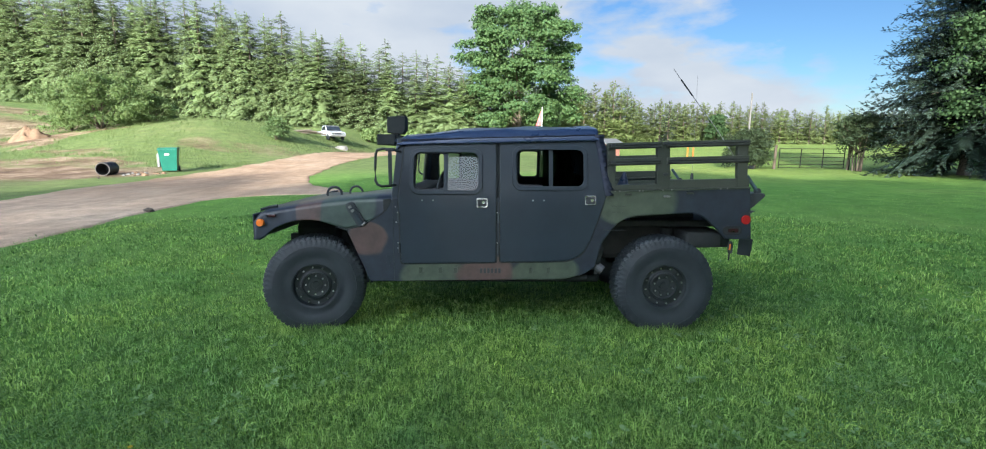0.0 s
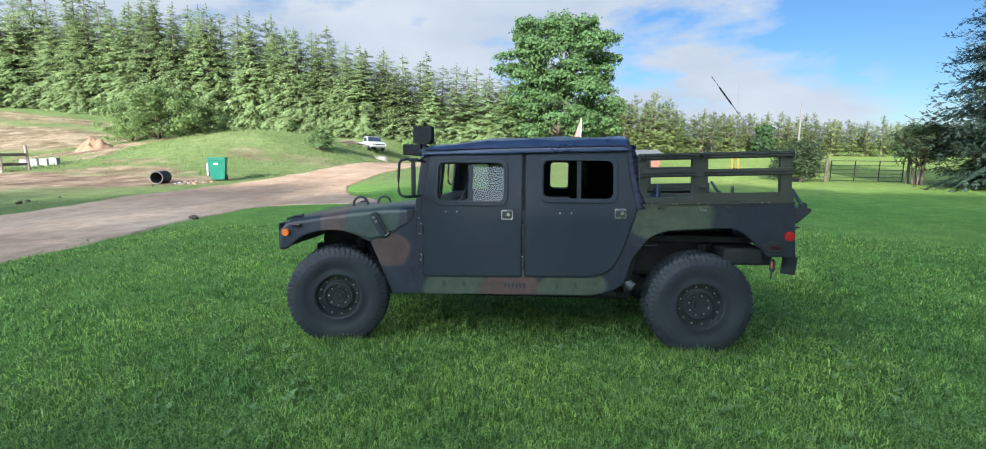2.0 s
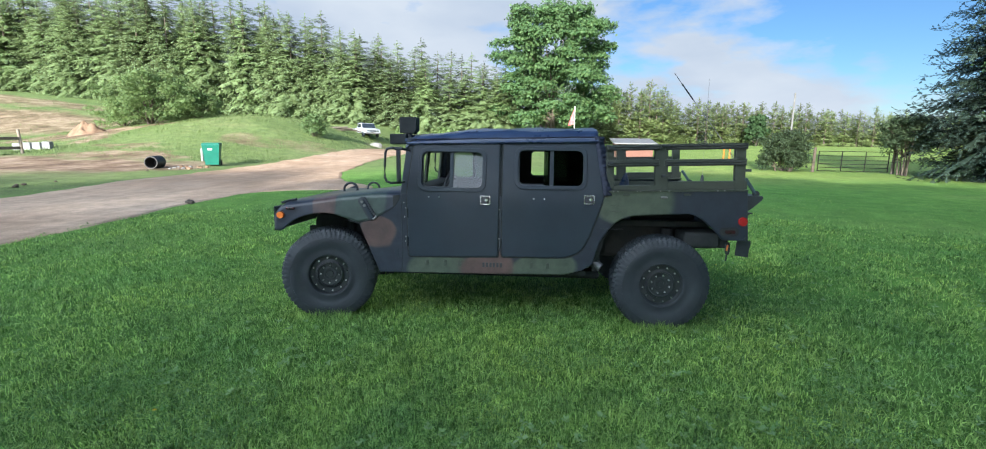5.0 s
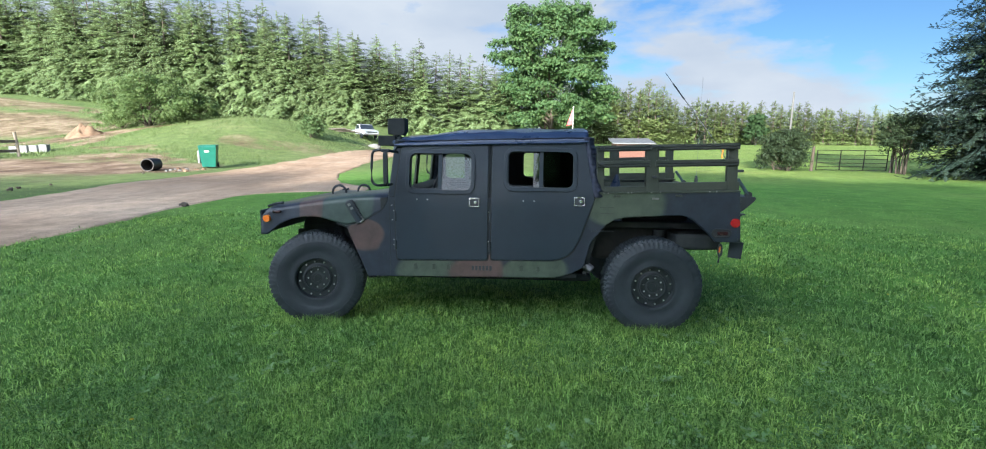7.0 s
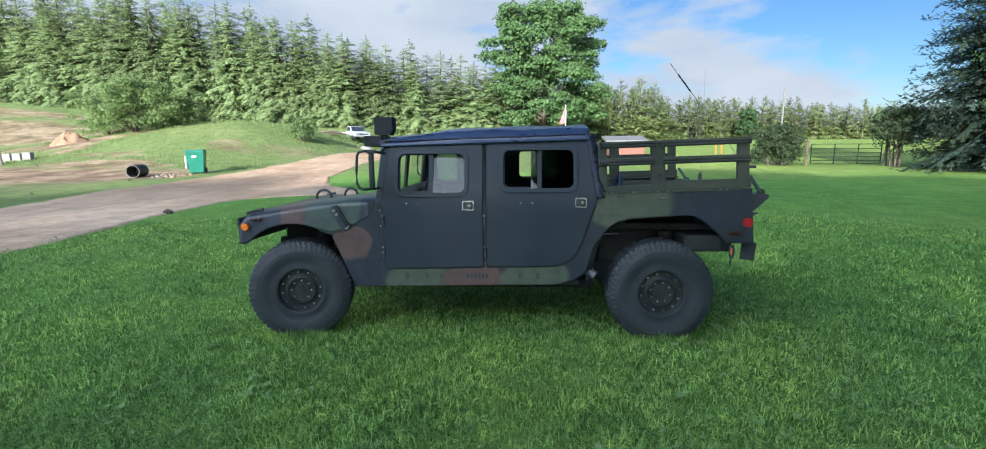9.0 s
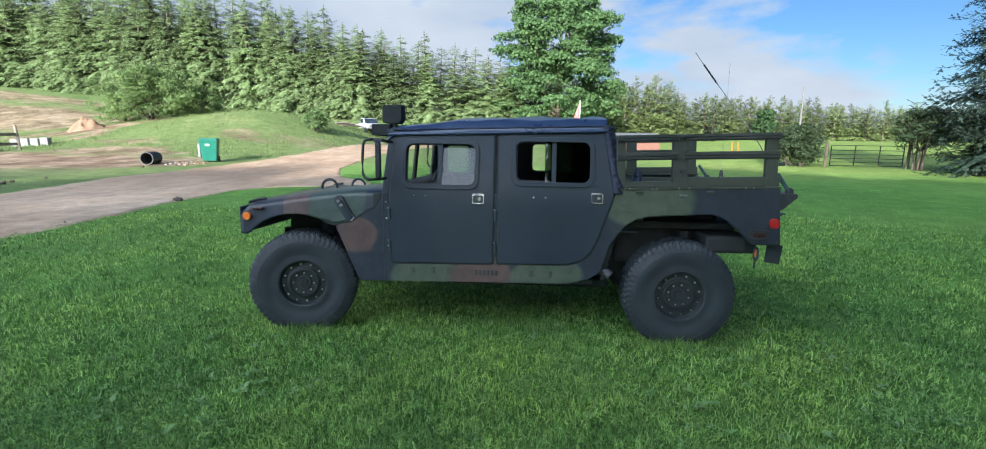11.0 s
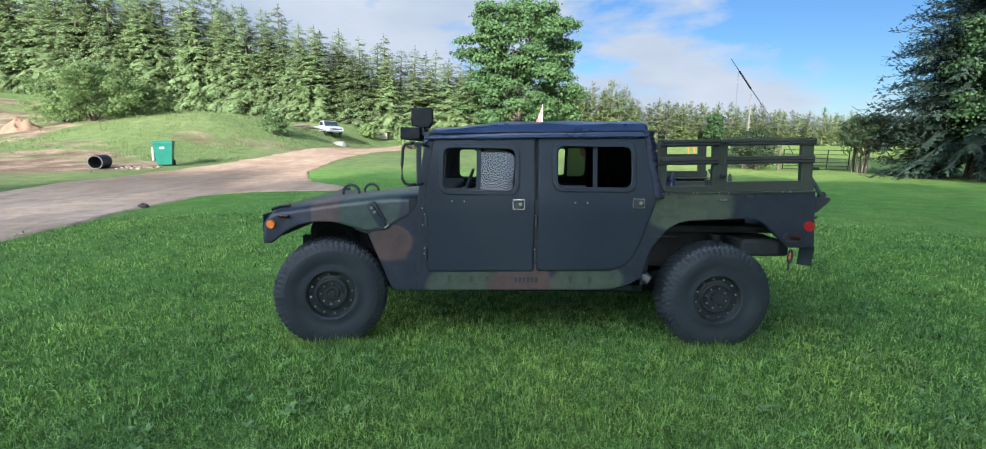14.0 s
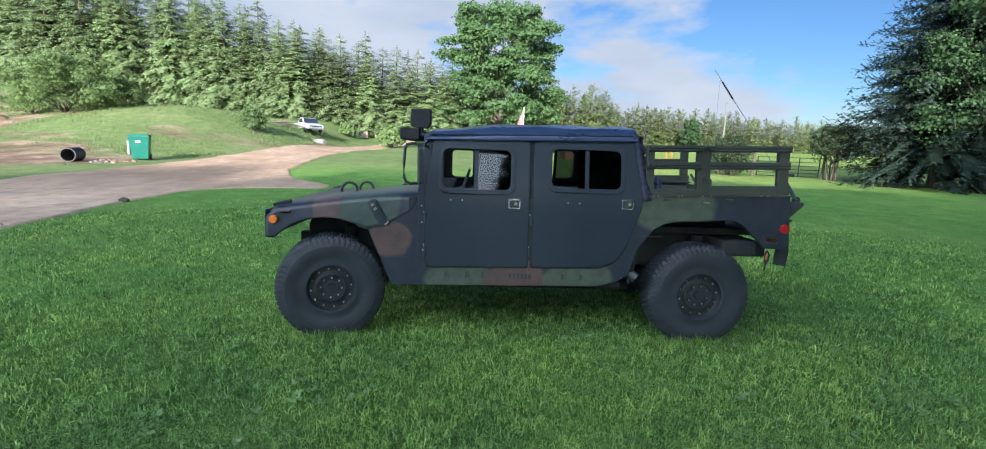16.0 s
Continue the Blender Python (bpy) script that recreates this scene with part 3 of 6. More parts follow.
    for x, y, hx, hy, much in SOIL:
        a = n.new("ShaderNodeVectorMath")
        a.operation = "SUBTRACT"
        small = max(hx, hy) < 2.0
        a.inputs[1].default_value = (x + 0.7, y + 0.7, 0) if small else (x + 3.5, y + 3.5, 0)
        l.new((warp_small if small else warp).outputs[0], a.inputs[0])
        s = n.new("ShaderNodeVectorMath")
        s.operation = "MULTIPLY"
        s.inputs[1].default_value = (1 / hx, 1 / hy, 0)
        l.new(a.outputs[0], s.inputs[0])
        d = n.new("ShaderNodeVectorMath")
        d.operation = "LENGTH"
        l.new(s.outputs[0], d.inputs[0])
        k = n.new("ShaderNodeMapRange")
        k.inputs["From Min"].default_value, k.inputs["From Max"].default_value = 0.7, 1.15
        k.inputs["To Min"].default_value, k.inputs["To Max"].default_value = much, 0.0
        l.new(d.outputs["Value"], k.inputs["Value"])
        x2 = n.new("ShaderNodeMix")
        x2.data_type = "RGBA"
        l.new(k.outputs["Result"], x2.inputs["Factor"])
        l.new(last, x2.inputs["A"])
        l.new(soil.outputs["Color"], x2.inputs["B"])
        last = x2.outputs["Result"]
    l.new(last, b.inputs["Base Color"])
    bump(n, l, b, fine.outputs["Fac"], 0.8, 0.05)
    return m


def gravel_material():
    m, n, l, b = shader("gravel", 0.95, 0.0, 0.2)
    co = n.new("ShaderNodeTexCoord").outputs["Object"]
    big, mid, fine = noise_tex(n, l, 0.25, 5.0, 0.6, co), noise_tex(n, l, 2.2, 6.0, 0.7, co), noise_tex(n, l, 45.0, 4.0, 0.75, co)
    r = ramp(n, [(0.30, (0.33, 0.212, 0.138)), (0.5, (0.44, 0.305, 0.210)), (0.72, (0.51, 0.39, 0.29))])
    l.new(big.outputs["Fac"], r.inputs["Fac"])
    grey = ramp(n, [(0.30, (0.47, 0.325, 0.220)), (0.5, (0.57, 0.410, 0.290)), (0.72, (0.64, 0.485, 0.355))])
    l.new(big.outputs["Fac"], grey.inputs["Fac"])
    xyz = n.new("ShaderNodeSeparateXYZ")
    l.new(co, xyz.inputs[0])
    lane = n.new("ShaderNodeMath")
    lane.operation = "MULTIPLY_ADD"
    lane.inputs[1].default_value = 9.0
    l.new(mid.outputs["Fac"], lane.inputs[0])
    l.new(xyz.outputs["Y"], lane.inputs[2])
    edge = n.new("ShaderNodeMapRange")
    edge.inputs["From Min"].default_value, edge.inputs["From Max"].default_value = 14.5, 17.5
    l.new(lane.outputs[0], edge.inputs["Value"])
    two = n.new("ShaderNodeMix")
    two.data_type = "RGBA"
    l.new(edge.outputs["Result"], two.inputs["Factor"])
    l.new(grey.outputs["Color"], two.inputs["A"])
    l.new(r.outputs["Color"], two.inputs["B"])
    last = two.outputs["Result"]
    stretch = n.new("ShaderNodeMapping")
    stretch.inputs["Scale"].default_value = (1.0, 0.16, 1.0)
    stretch.inputs["Rotation"].default_value = (0, 0, radians(4))
    l.new(co, stretch.inputs["Vector"])
    streak = noise_tex(n, l, 1.5, 5.0, 0.7, stretch.outputs["Vector"])
    for t, lo, hi in ((mid, 0.72, 1.2), (streak, 0.82, 1.13), (fine, 0.7, 1.3)):
        g = ramp(n, [(0.3, (lo, lo, lo)), (0.7, (hi, hi, hi))])
        l.new(t.outputs["Fac"], g.inputs["Fac"])
        x = n.new("ShaderNodeMix")
        x.data_type, x.blend_type = "RGBA", "MULTIPLY"
        x.inputs["Factor"].default_value = 1.0
        l.new(last, x.inputs["A"])
        l.new(g.outputs["Color"], x.inputs["B"])
        last = x.outputs["Result"]
    l.new(last, b.inputs["Base Color"])
    bump(n, l, b, fine.outputs["Fac"], 0.7, 0.03)
    return m


def spaced(near, far, fine, growth):
    out, step = [0.0], fine
    while out[-1] < far:
        out.append(out[-1] + step)
        if out[-1] > near:
            step *= growth
    return out


def build_ground():
    half = spaced(70, 2500, 0.9, 1.25)
    xs = sorted({-a for a in half} | set(half))
    ys = [-b for b in spaced(25, 2500, 1.2, 1.3)[:0:-1]] + spaced(75, 2500, 0.9, 1.25)
    verts = np.array([(x, y, height(x, y)) for y in ys for x in xs])
    w = len(xs)
    faces = np.array([(j * w + i, j * w + i + 1, (j + 1) * w + i + 1, (j + 1) * w + i) for j in range(len(ys) - 1) for i in range(w - 1)])
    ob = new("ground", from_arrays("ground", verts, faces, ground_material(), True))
    tagged(ob, "mown green lawn rising to a grassy mound with bare soil", "ground", kind="structure")
    lines = []
    y = -60.0
    while y <= 89.5:
        w0, e0 = road_edges(y)
        calm = 0.35 if -6 < y < 24 else 1.0
        w0 += 0.28 * noise.noise(Vector((y * 0.8, 1.0, 0))) + 0.12 * noise.noise(Vector((y * 3.1, 2.0, 0)))
        e0 += 0.28 * calm * noise.noise(Vector((y * 0.8, 5.0, 0))) + 0.12 * calm * noise.noise(Vector((y * 3.1, 7.0, 0)))
        lines.append([(w0 + (e0 - w0) * f, y) for f in (0, 0.010, 0.03, 0.08, 0.17, 0.28, 0.39, 0.5, 0.61, 0.72, 0.83, 0.92, 0.97, 0.990, 1)])
        y += 0.10 if 9 < y < 17 else 0.35 if -5 < y < 45 else 0.9
    def lift(x, y, k):
        return height(x, y) + (-0.03 if k in (0, 14) else 0.022 + 0.02 * noise.noise(Vector((x * 1.3, y * 0.5, 9))))
    verts = np.array([(x, yy, lift(x, yy, k)) for row in lines for k, (x, yy) in enumerate(row)])
    faces = np.array([(j * 15 + i, j * 15 + i + 1, (j + 1) * 15 + i + 1, (j + 1) * 15 + i) for j in range(len(lines) - 1) for i in range(14)])
    ob = new("road", from_arrays("road", verts, faces, gravel_material(), True))
    tagged(ob, "pale brown gravel drive curving past the lawn", "road", kind="structure")


build_ground()


# ---- truck ----
def lean(z):
    """The cab's side leans in above the belt line."""
    if z < 1.16:
        return 0.0
    return 0.19 * (z - 1.16) ** 2 / 0.48 if z < 1.40 else 0.19 * (z - 1.28)


truck = thing("army_truck", 0, YC, 0, "dark camouflage four-door army truck with navy canvas top and stake bed", "truck")

FRONT_DOOR = [(-0.80, 0.70), (-0.792, 0.682), (-0.77, 0.675), (0.05, 0.688), (0.068, 0.695), (0.075, 0.715), (0.075, 1.75), (0.06, 1.775), (0.03, 1.785), (-0.72, 1.762), (-0.748, 1.752), (-0.762, 1.73), (-0.815, 1.28)]
REAR_DOOR = [(0.11, 0.72), (0.118, 0.70), (0.14, 0.692), (0.70, 0.70), (0.76, 0.715), (0.83, 0.745), (0.885, 0.80), (0.945, 0.92), (1.068, 1.28), (0.985, 1.78), (0.965, 1.81), (0.94, 1.815), (0.15, 1.79), (0.12, 1.78), (0.11, 1.76)]
BENDS = [1.16 + 0.03 * k for k in range(9)]


def grown(loop, by):
    """The outline moved outwards from its middle."""
    cx, cz = sum(p[0] for p in loop) / len(loop), sum(p[1] for p in loop) / len(loop)
    return [(x + (by if x > cx else -by), z + (by if z > cz else -by)) for x, z in loop]


WIN_F = (-0.675, -0.085, 1.35, 1.695)
WIN_R = (0.255, 0.87, 1.385, 1.72)


def build_doors(far):
    def y(v):
        return flip(v, far)
    def sl(z):
        return -lean(z) if far else lean(z)
    for shape, win, name in ((FRONT_DOOR, WIN_F, "front_door"), (REAR_DOOR, WIN_R, "rear_door")):
        if far:  # its sliding panes stand a little further back
            win = (win[0] + (0.12 if name == "rear_door" else 0.0), win[1], win[2] - 0.01, win[3])
        hole = rounded(win[0], win[1], win[2], win[3], 0.06)
        bm = plate(shape, [hole], y(-0.014), y(0.03), sl, 0.006, BENDS)
        door = part(name, bm, M["door"], truck, "charcoal painted door with sliding plastic window")
        part("door_seal", plate(grown(shape, 0.011), [rounded(win[0] - 0.02, win[1] + 0.02, win[2] - 0.02, win[3] + 0.02, 0.07)], y(-0.003), y(0.034), sl, 0.0, BENDS), M["dark_matt"], door, "black rubber door seal")
        x0, x1, z0, z1 = win
        out = rounded(x0 - 0.035, x1 + 0.035, z0 - 0.035, z1 + 0.035, 0.085)
        part("window_surround", plate(out, [rounded(x0 + 0.004, x1 - 0.004, z0 + 0.004, z1 - 0.004, 0.058)], y(-0.028), y(-0.012), sl, 0.005), M["door"], door)
        xm = x0 + (0.49 if name == "front_door" else 0.515) * (x1 - x0)
        part("window_post", plate([(xm - 0.018, z0), (xm + 0.018, z0), (xm + 0.018, z1), (xm - 0.018, z1)], [], y(0.0), y(0.022), sl), M["door"], door)
        slid = 0.075 if name == "rear_door" and not far else 0.0
        pane = part("pane", plate([(xm - slid, z0), (x1, z0), (x1, z1), (xm - slid, z1)], [], y(0.004), y(0.008), (lambda z: sl(z) + (-0.10 if far else 0.10) * (z - z0)) if name == "front_door" else sl), M["pane"] if name == "front_door" else M["pane_dark"], door, "clouded clear plastic pane")
        pane.visible_shadow = False
        part("sash", plate(rounded(x0 + 0.002, xm, z0 + 0.002, z1 - 0.002, 0.03), [rounded(x0 + 0.014, xm - 0.01, z0 + 0.014, z1 - 0.014, 0.045)], y(0.012), y(0.020), sl), M["black"], door)
        # latch plate and paddle
        hx, hz = (-0.054, 1.241) if name == "front_door" else (0.928, 1.264)
        h = plate(rounded(hx - 0.05, hx + 0.05, hz - 0.043, hz + 0.043, 0.012), [], y(-0.022), y(-0.013), sl, 0.003)
        handle = part("door_handle", h, M["chrome"], door, "bright chrome paddle latch")
        part("paddle", plate(rounded(hx - 0.042, hx + 0.042, hz - 0.034, hz + 0.030, 0.01), [], y(-0.026), y(-0.02), sl, 0.003), M["black"], handle)
        part("lock", disc(bmesh.new(), hx + 0.012, y(-0.027), hz + 0.002, 0.015, 0.012), M["chrome"], handle)
        for k, dx in enumerate((-0.47, -0.36) if name == "front_door" else (-0.44, -0.35)):
            part("screw", disc(bmesh.new(), hx + (-0.545 if name == "front_door" else -0.52) + 0.1 * k, y(-0.017), 1.262, 0.006, 0.008, 8), M["steel"], door)
        xh = -0.812 if name == "front_door" else 0.093
        for hz2 in (0.82, 1.10):
            part("hinge", tube([(xh, y(-0.014), hz2 - 0.045), (xh, y(-0.014), hz2 + 0.045)], 0.012, 8), M["black"], door)
            part("bolt", disc(bmesh.new(), xh - 0.01, y(-0.024), hz2 + 0.052, 0.005, 0.008, 8), M["steel"], door)


def build_cab():
    bottom = [(-1.30, 0.99), (-1.094, 0.504), (-0.87, 0.505), (0.71, 0.528), (0.885, 0.575), (0.985, 0.64), (1.047, 0.867), (1.13, 0.985), (1.184, 1.049), (1.26, 1.095), (1.355, 1.120), (1.855, 1.148), (1.93, 1.13), (1.986, 1.097), (2.127, 0.973),
              (2.186, 0.907), (2.415, 0.905), (2.375, 1.378), (1.106, 1.342), (1.07, 1.285), (-0.87, 1.283), (-0.955, 1.15), (-1.15, 1.033)]
    for far in (False, True):
        y0, y1 = flip(0.0, far), flip(0.05, far)
        p = part("side_panel", plate(bottom, [], y0, y1, None, 0.008), M["camo_body"], truck, "camouflage painted steel side panel")
        if not far:
            # stamped fleet marking as plain bars, and the small steps pressed in the sill
            for k in range(6):
                part("marking", crate(-0.075 + 0.034 * k, -0.053 + 0.034 * k, -0.0035, 0.004, 0.585, 0.63, 0.001), M["black"], p)
            for x in (-0.62, -0.44, -0.30, 0.40, 0.56):
                part("sill_slot", crate(x - 0.016, x + 0.016, -0.006, 0.01, 0.585, 0.64, 0.004), M["olive"], p)
            part("placard", crate(-0.935, -0.90, -0.004, 0.004, 0.66, 0.75, 0.001), M["door"], p)
            part("body_seam", crate(-0.872, -0.866, -0.003, 0.004, 0.51, 1.27, 0.001), M["black"], p)
            part("bed_seam", crate(1.05, 1.26, -0.004, 0.004, 0.985, 0.992, 0.001), M["black"], p)
            for x, z in ((-0.845, 1.20), (-0.83, 0.82), (-0.84, 1.06)):
                part("bolt", disc(bmesh.new(), x, -0.003, z, 0.005, 0.008, 8), M["steel"], p)
    # pillars
    for far in (False, True):
        s = -1 if far else 1
        post = plate([(-0.885, 1.26), (-0.79, 1.26), (-0.735, 1.82), (-0.83, 1.82)], [], flip(0.006, far), flip(0.06, far), (lambda z: -lean(z)) if far else lean, 0.006, BENDS)
        part("windscreen_pillar", post, M["door"], truck)
        tube_b = tube([(0.093, flip(0.035, far), 0.7), (0.093, flip(0.035, far), 1.28), (0.093, flip(0.135, far), 1.80)], 0.02, 8)
        part("middle_pillar", tube_b, M["black"], truck)
        tube_c = tube([(1.09, flip(0.04, far), 1.28), (1.0, flip(0.15, far), 1.82)], 0.03, 8)
        part("rear_pillar", tube_c, M["black"], truck)
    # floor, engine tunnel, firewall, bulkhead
    part("floor_pan", crate(-1.0, 0.93, 0.06, 2.10, 0.51, 0.56, 0.01), M["dark_matt"], truck)
    part("tunnel", crate(-0.98, 1.05, 0.62, 1.54, 0.56, 1.02, 0.05), M["black"], truck)
    part("firewall", crate(-1.0, -0.93, 0.06, 2.10, 0.5, 1.27, 0.01), M["olive"], truck)
    part("rear_bulkhead", crate(1.05, 1.08, 0.20, 1.96, 0.56, 1.30, 0.005), M["dark_matt"], truck)
    part("cowl", crate(-0.97, -0.78, 0.06, 2.10, 1.22, 1.285, 0.02), M["olive"], truck)
    dash = part("dashboard", crate(-0.86, -0.60, 0.10, 2.06, 1.16, 1.34, 0.03), M["black"], truck)
    for k in range(3):
        part("gauge", disc(bmesh.new(), -0.595, 0.36 + 0.1 * k, 1.27, 0.035, 0.02, 14, "X"), M["steel"], dash)
    # windscreen
    bm = bmesh.new()
    for ya, yb in ((0.10, 0.155), (1.05, 1.11), (2.005, 2.06)):
        tube([(-0.86, (ya + yb) / 2, 1.28), (-0.80, (ya + yb) / 2, 1.80)], 0.024, 8, bm)
    tube([(-0.80, 0.13, 1.80), (-0.80, 2.03, 1.80)], 0.03, 8, bm)
    tube([(-0.86, 0.08, 1.29), (-0.86, 2.08, 1.29)], 0.03, 8, bm)
    frame_ob = part("windscreen_frame", bm, M["olive"], truck)
    for ya, yb in ((0.155, 1.05), (1.11, 2.005)):
        g = bmesh.new()
        q = [g.verts.new(p) for p in ((-0.855, ya, 1.3), (-0.855, yb, 1.3), (-0.803, yb, 1.79), (-0.803, ya, 1.79))]
        g.faces.new(q)
        pane = part("windscreen_pane", thicken(g, 0.005), M["windscreen"], frame_ob, "flat clear windscreen glass")
        pane.visible_shadow = False
    # steering wheel
    ring = [(-0.50 + 0.10 * math.cos(t) * 0.55, 0.46 + 0.19 * math.sin(t), 1.33 + 0.17 * math.cos(t)) for t in (2 * math.pi * k / 24 for k in range(24))]
    wheel_ob = part("steering_wheel", tube(ring, 0.013, 8, None, True), M["black"], truck)
    bm = tube([(-0.50, 0.46, 1.33), (-0.75, 0.46, 1.20)], 0.03, 8)
    for t in (0.5, 2.6, 4.7):
        tube([(-0.50, 0.46, 1.33), (-0.50 + 0.055 * math.cos(t), 0.46 + 0.19 * math.sin(t), 1.33 + 0.17 * math.cos(t))], 0.012, 6, bm)
    part("column", bm, M["black"], wheel_ob)
    # seats
    for x, ys in ((-0.16, (0.12, 1.52)), (0.78, (0.12, 1.52))):
        for y in ys:
            cushion = part("seat", crate(x - 0.24, x + 0.22, y, y + 0.50, 0.86, 1.0, 0.04), M["seat"], truck)
            back = crate(x + 0.18, x + 0.29, y, y + 0.50, 0.98, 1.44, 0.04)
            bmesh.ops.rotate(back, verts=back.verts, cent=(x + 0.2, y, 0.98), matrix=Matrix.Rotation(radians(9), 3, "Y"))
            part("seat_back", back, M["seat"], cushion)
            part("seat_box", crate(x - 0.2, x + 0.2, y + 0.05, y + 0.45, 0.56, 0.87, 0.02), M["olive"], cushion)
    # roll bar and roof bows
    for x in (0.10, 1.0):
        part("roll_bar", tube([(x, 0.16, 0.6), (x, 0.16, 1.5), (x, 0.2, 1.76), (x, 0.26, 1.80), (x, 1.9, 1.80), (x, 1.96, 1.76), (x, 2.0, 1.5), (x, 2.0, 0.6)], 0.03, 8), M["olive"], truck)
    part("radio_box", crate(-0.55, -0.15, 0.82, 1.34, 1.02, 1.22, 0.02), M["black"], truck)


def build_canvas():
    # sagging top stretched over the bows
    def top(u, v):
        x = -0.845 + u * (1.005 + 0.845)
        a = abs(2 * v - 1)
        crown = 1.857 + 0.068 * ease(0, 0.45, u) + 0.012 * ease(0.4, 1, u)
        sag = 0.012 * math.sin(u * math.pi * 3) ** 2
        wr = 0.014 * noise.noise(Vector((x * 3.1, v * 9, 0))) + 0.005 * noise.noise(Vector((x * 9, v * 5, 4)))
        hem = 1.762 + 0.045 * u
        if a > 0.93:
            f = (a - 0.93) / 0.07
            yy = 0.145 - 0.072 * f
            z = crown - 0.035 - (crown - 0.035 - hem) * f + 0.12 * wr
        else:
            f = a / 0.93
            yy = YC - (YC - 0.145) * f
            z = crown - 0.035 * f ** 4 - sag * (1 - f ** 6) + wr
        if u < 0.03:
            z -= 0.05 * (1 - u / 0.03)
        y = yy if v < 0.5 else 2 * YC - yy
        return (x, y, z + 0.034 * y)
    roof = part("canvas_top", thicken(sheet(56, 72, top), 0.006), M["canvas"], truck, "navy vinyl canvas top with sagging folds", True)
    for far in (False, True):
        s = -1 if far else 1
        hem = [(-0.83 + 1.83 * k / 40, flip(0.068 + 0.002 * math.sin(k * 1.7), far), 1.766 + 0.045 * k / 40 + 0.0015 * math.sin(k * 2.3)) for k in range(41)]
        part("hem", tube(hem, 0.012, 6), M["canvas"], roof)
        drip = [(-0.80 + 1.78 * k / 40, flip(0.098 + 0.003 * math.sin(k * 0.9), far), 1.806 + 0.046 * k / 40 + 0.002 * math.sin(k * 1.1)) for k in range(41)]
        part("drip_seam", tube(drip, 0.007, 6), M["corner"], roof)
    front = [(-0.845, 0.12 + 1.92 * k / 30, 1.80 + 0.004 * math.sin(k * 1.3)) for k in range(31)]
    part("front_hem", tube(front, 0.016, 6), M["canvas"], roof)
    # rear curtain with laced corner
    def rear(u, v):
        z = 1.86 - v * 0.57
        x = 0.99 + v * 0.125 + 0.014 * math.sin(v * 26 + 3 * u) * (1 if u < 0.12 or u > 0.88 else 0.35) + 0.010 * noise.noise(Vector((u * 10, v * 8, 0)))
        y = 0.13 - 0.10 * v + u * (2 * YC - 2 * (0.13 - 0.10 * v))
        return (x + 0.02, y, z)
    part("rear_curtain", thicken(sheet(60, 40, rear), 0.01), M["canvas"], truck, "wrinkled navy vinyl rear curtain", True)
    for far in (False, True):
        def wrap(u, v):
            z = 1.855 - v * 0.55
            x = 0.965 + v * 0.095 + u * 0.09
            pucker = 0.005 * math.sin(v * 80 + 4 * noise.noise(Vector((v * 5, 0, 2)))) * u + 0.007 * noise.noise(Vector((v * 12, u * 4, 1)))
            y = 0.10 - 0.105 * v + 0.03 * u * u - 0.018 * math.sin(u * math.pi) - pucker
            return (x + 0.007 * math.sin(v * 40 + 5 * noise.noise(Vector((v * 6, 3, 0)))) * u, flip(y - 0.012, far), z)
        part("laced_corner", thicken(sheet(10, 70, wrap), 0.008), M["corner"], truck, "puckered canvas corner", True)


def hood_z(x):
    pts = ((-2.14, 1.13), (-2.07, 1.178), (-1.95, 1.195), (-1.70, 1.235), (-1.45, 1.272), (-1.15, 1.305), (-0.86, 1.315))
    for (a, za), (b, zb) in zip(pts, pts[1:]):
        if x <= b:
            return za + (zb - za) * (x - a) / (b - a)
    return pts[-1][1]


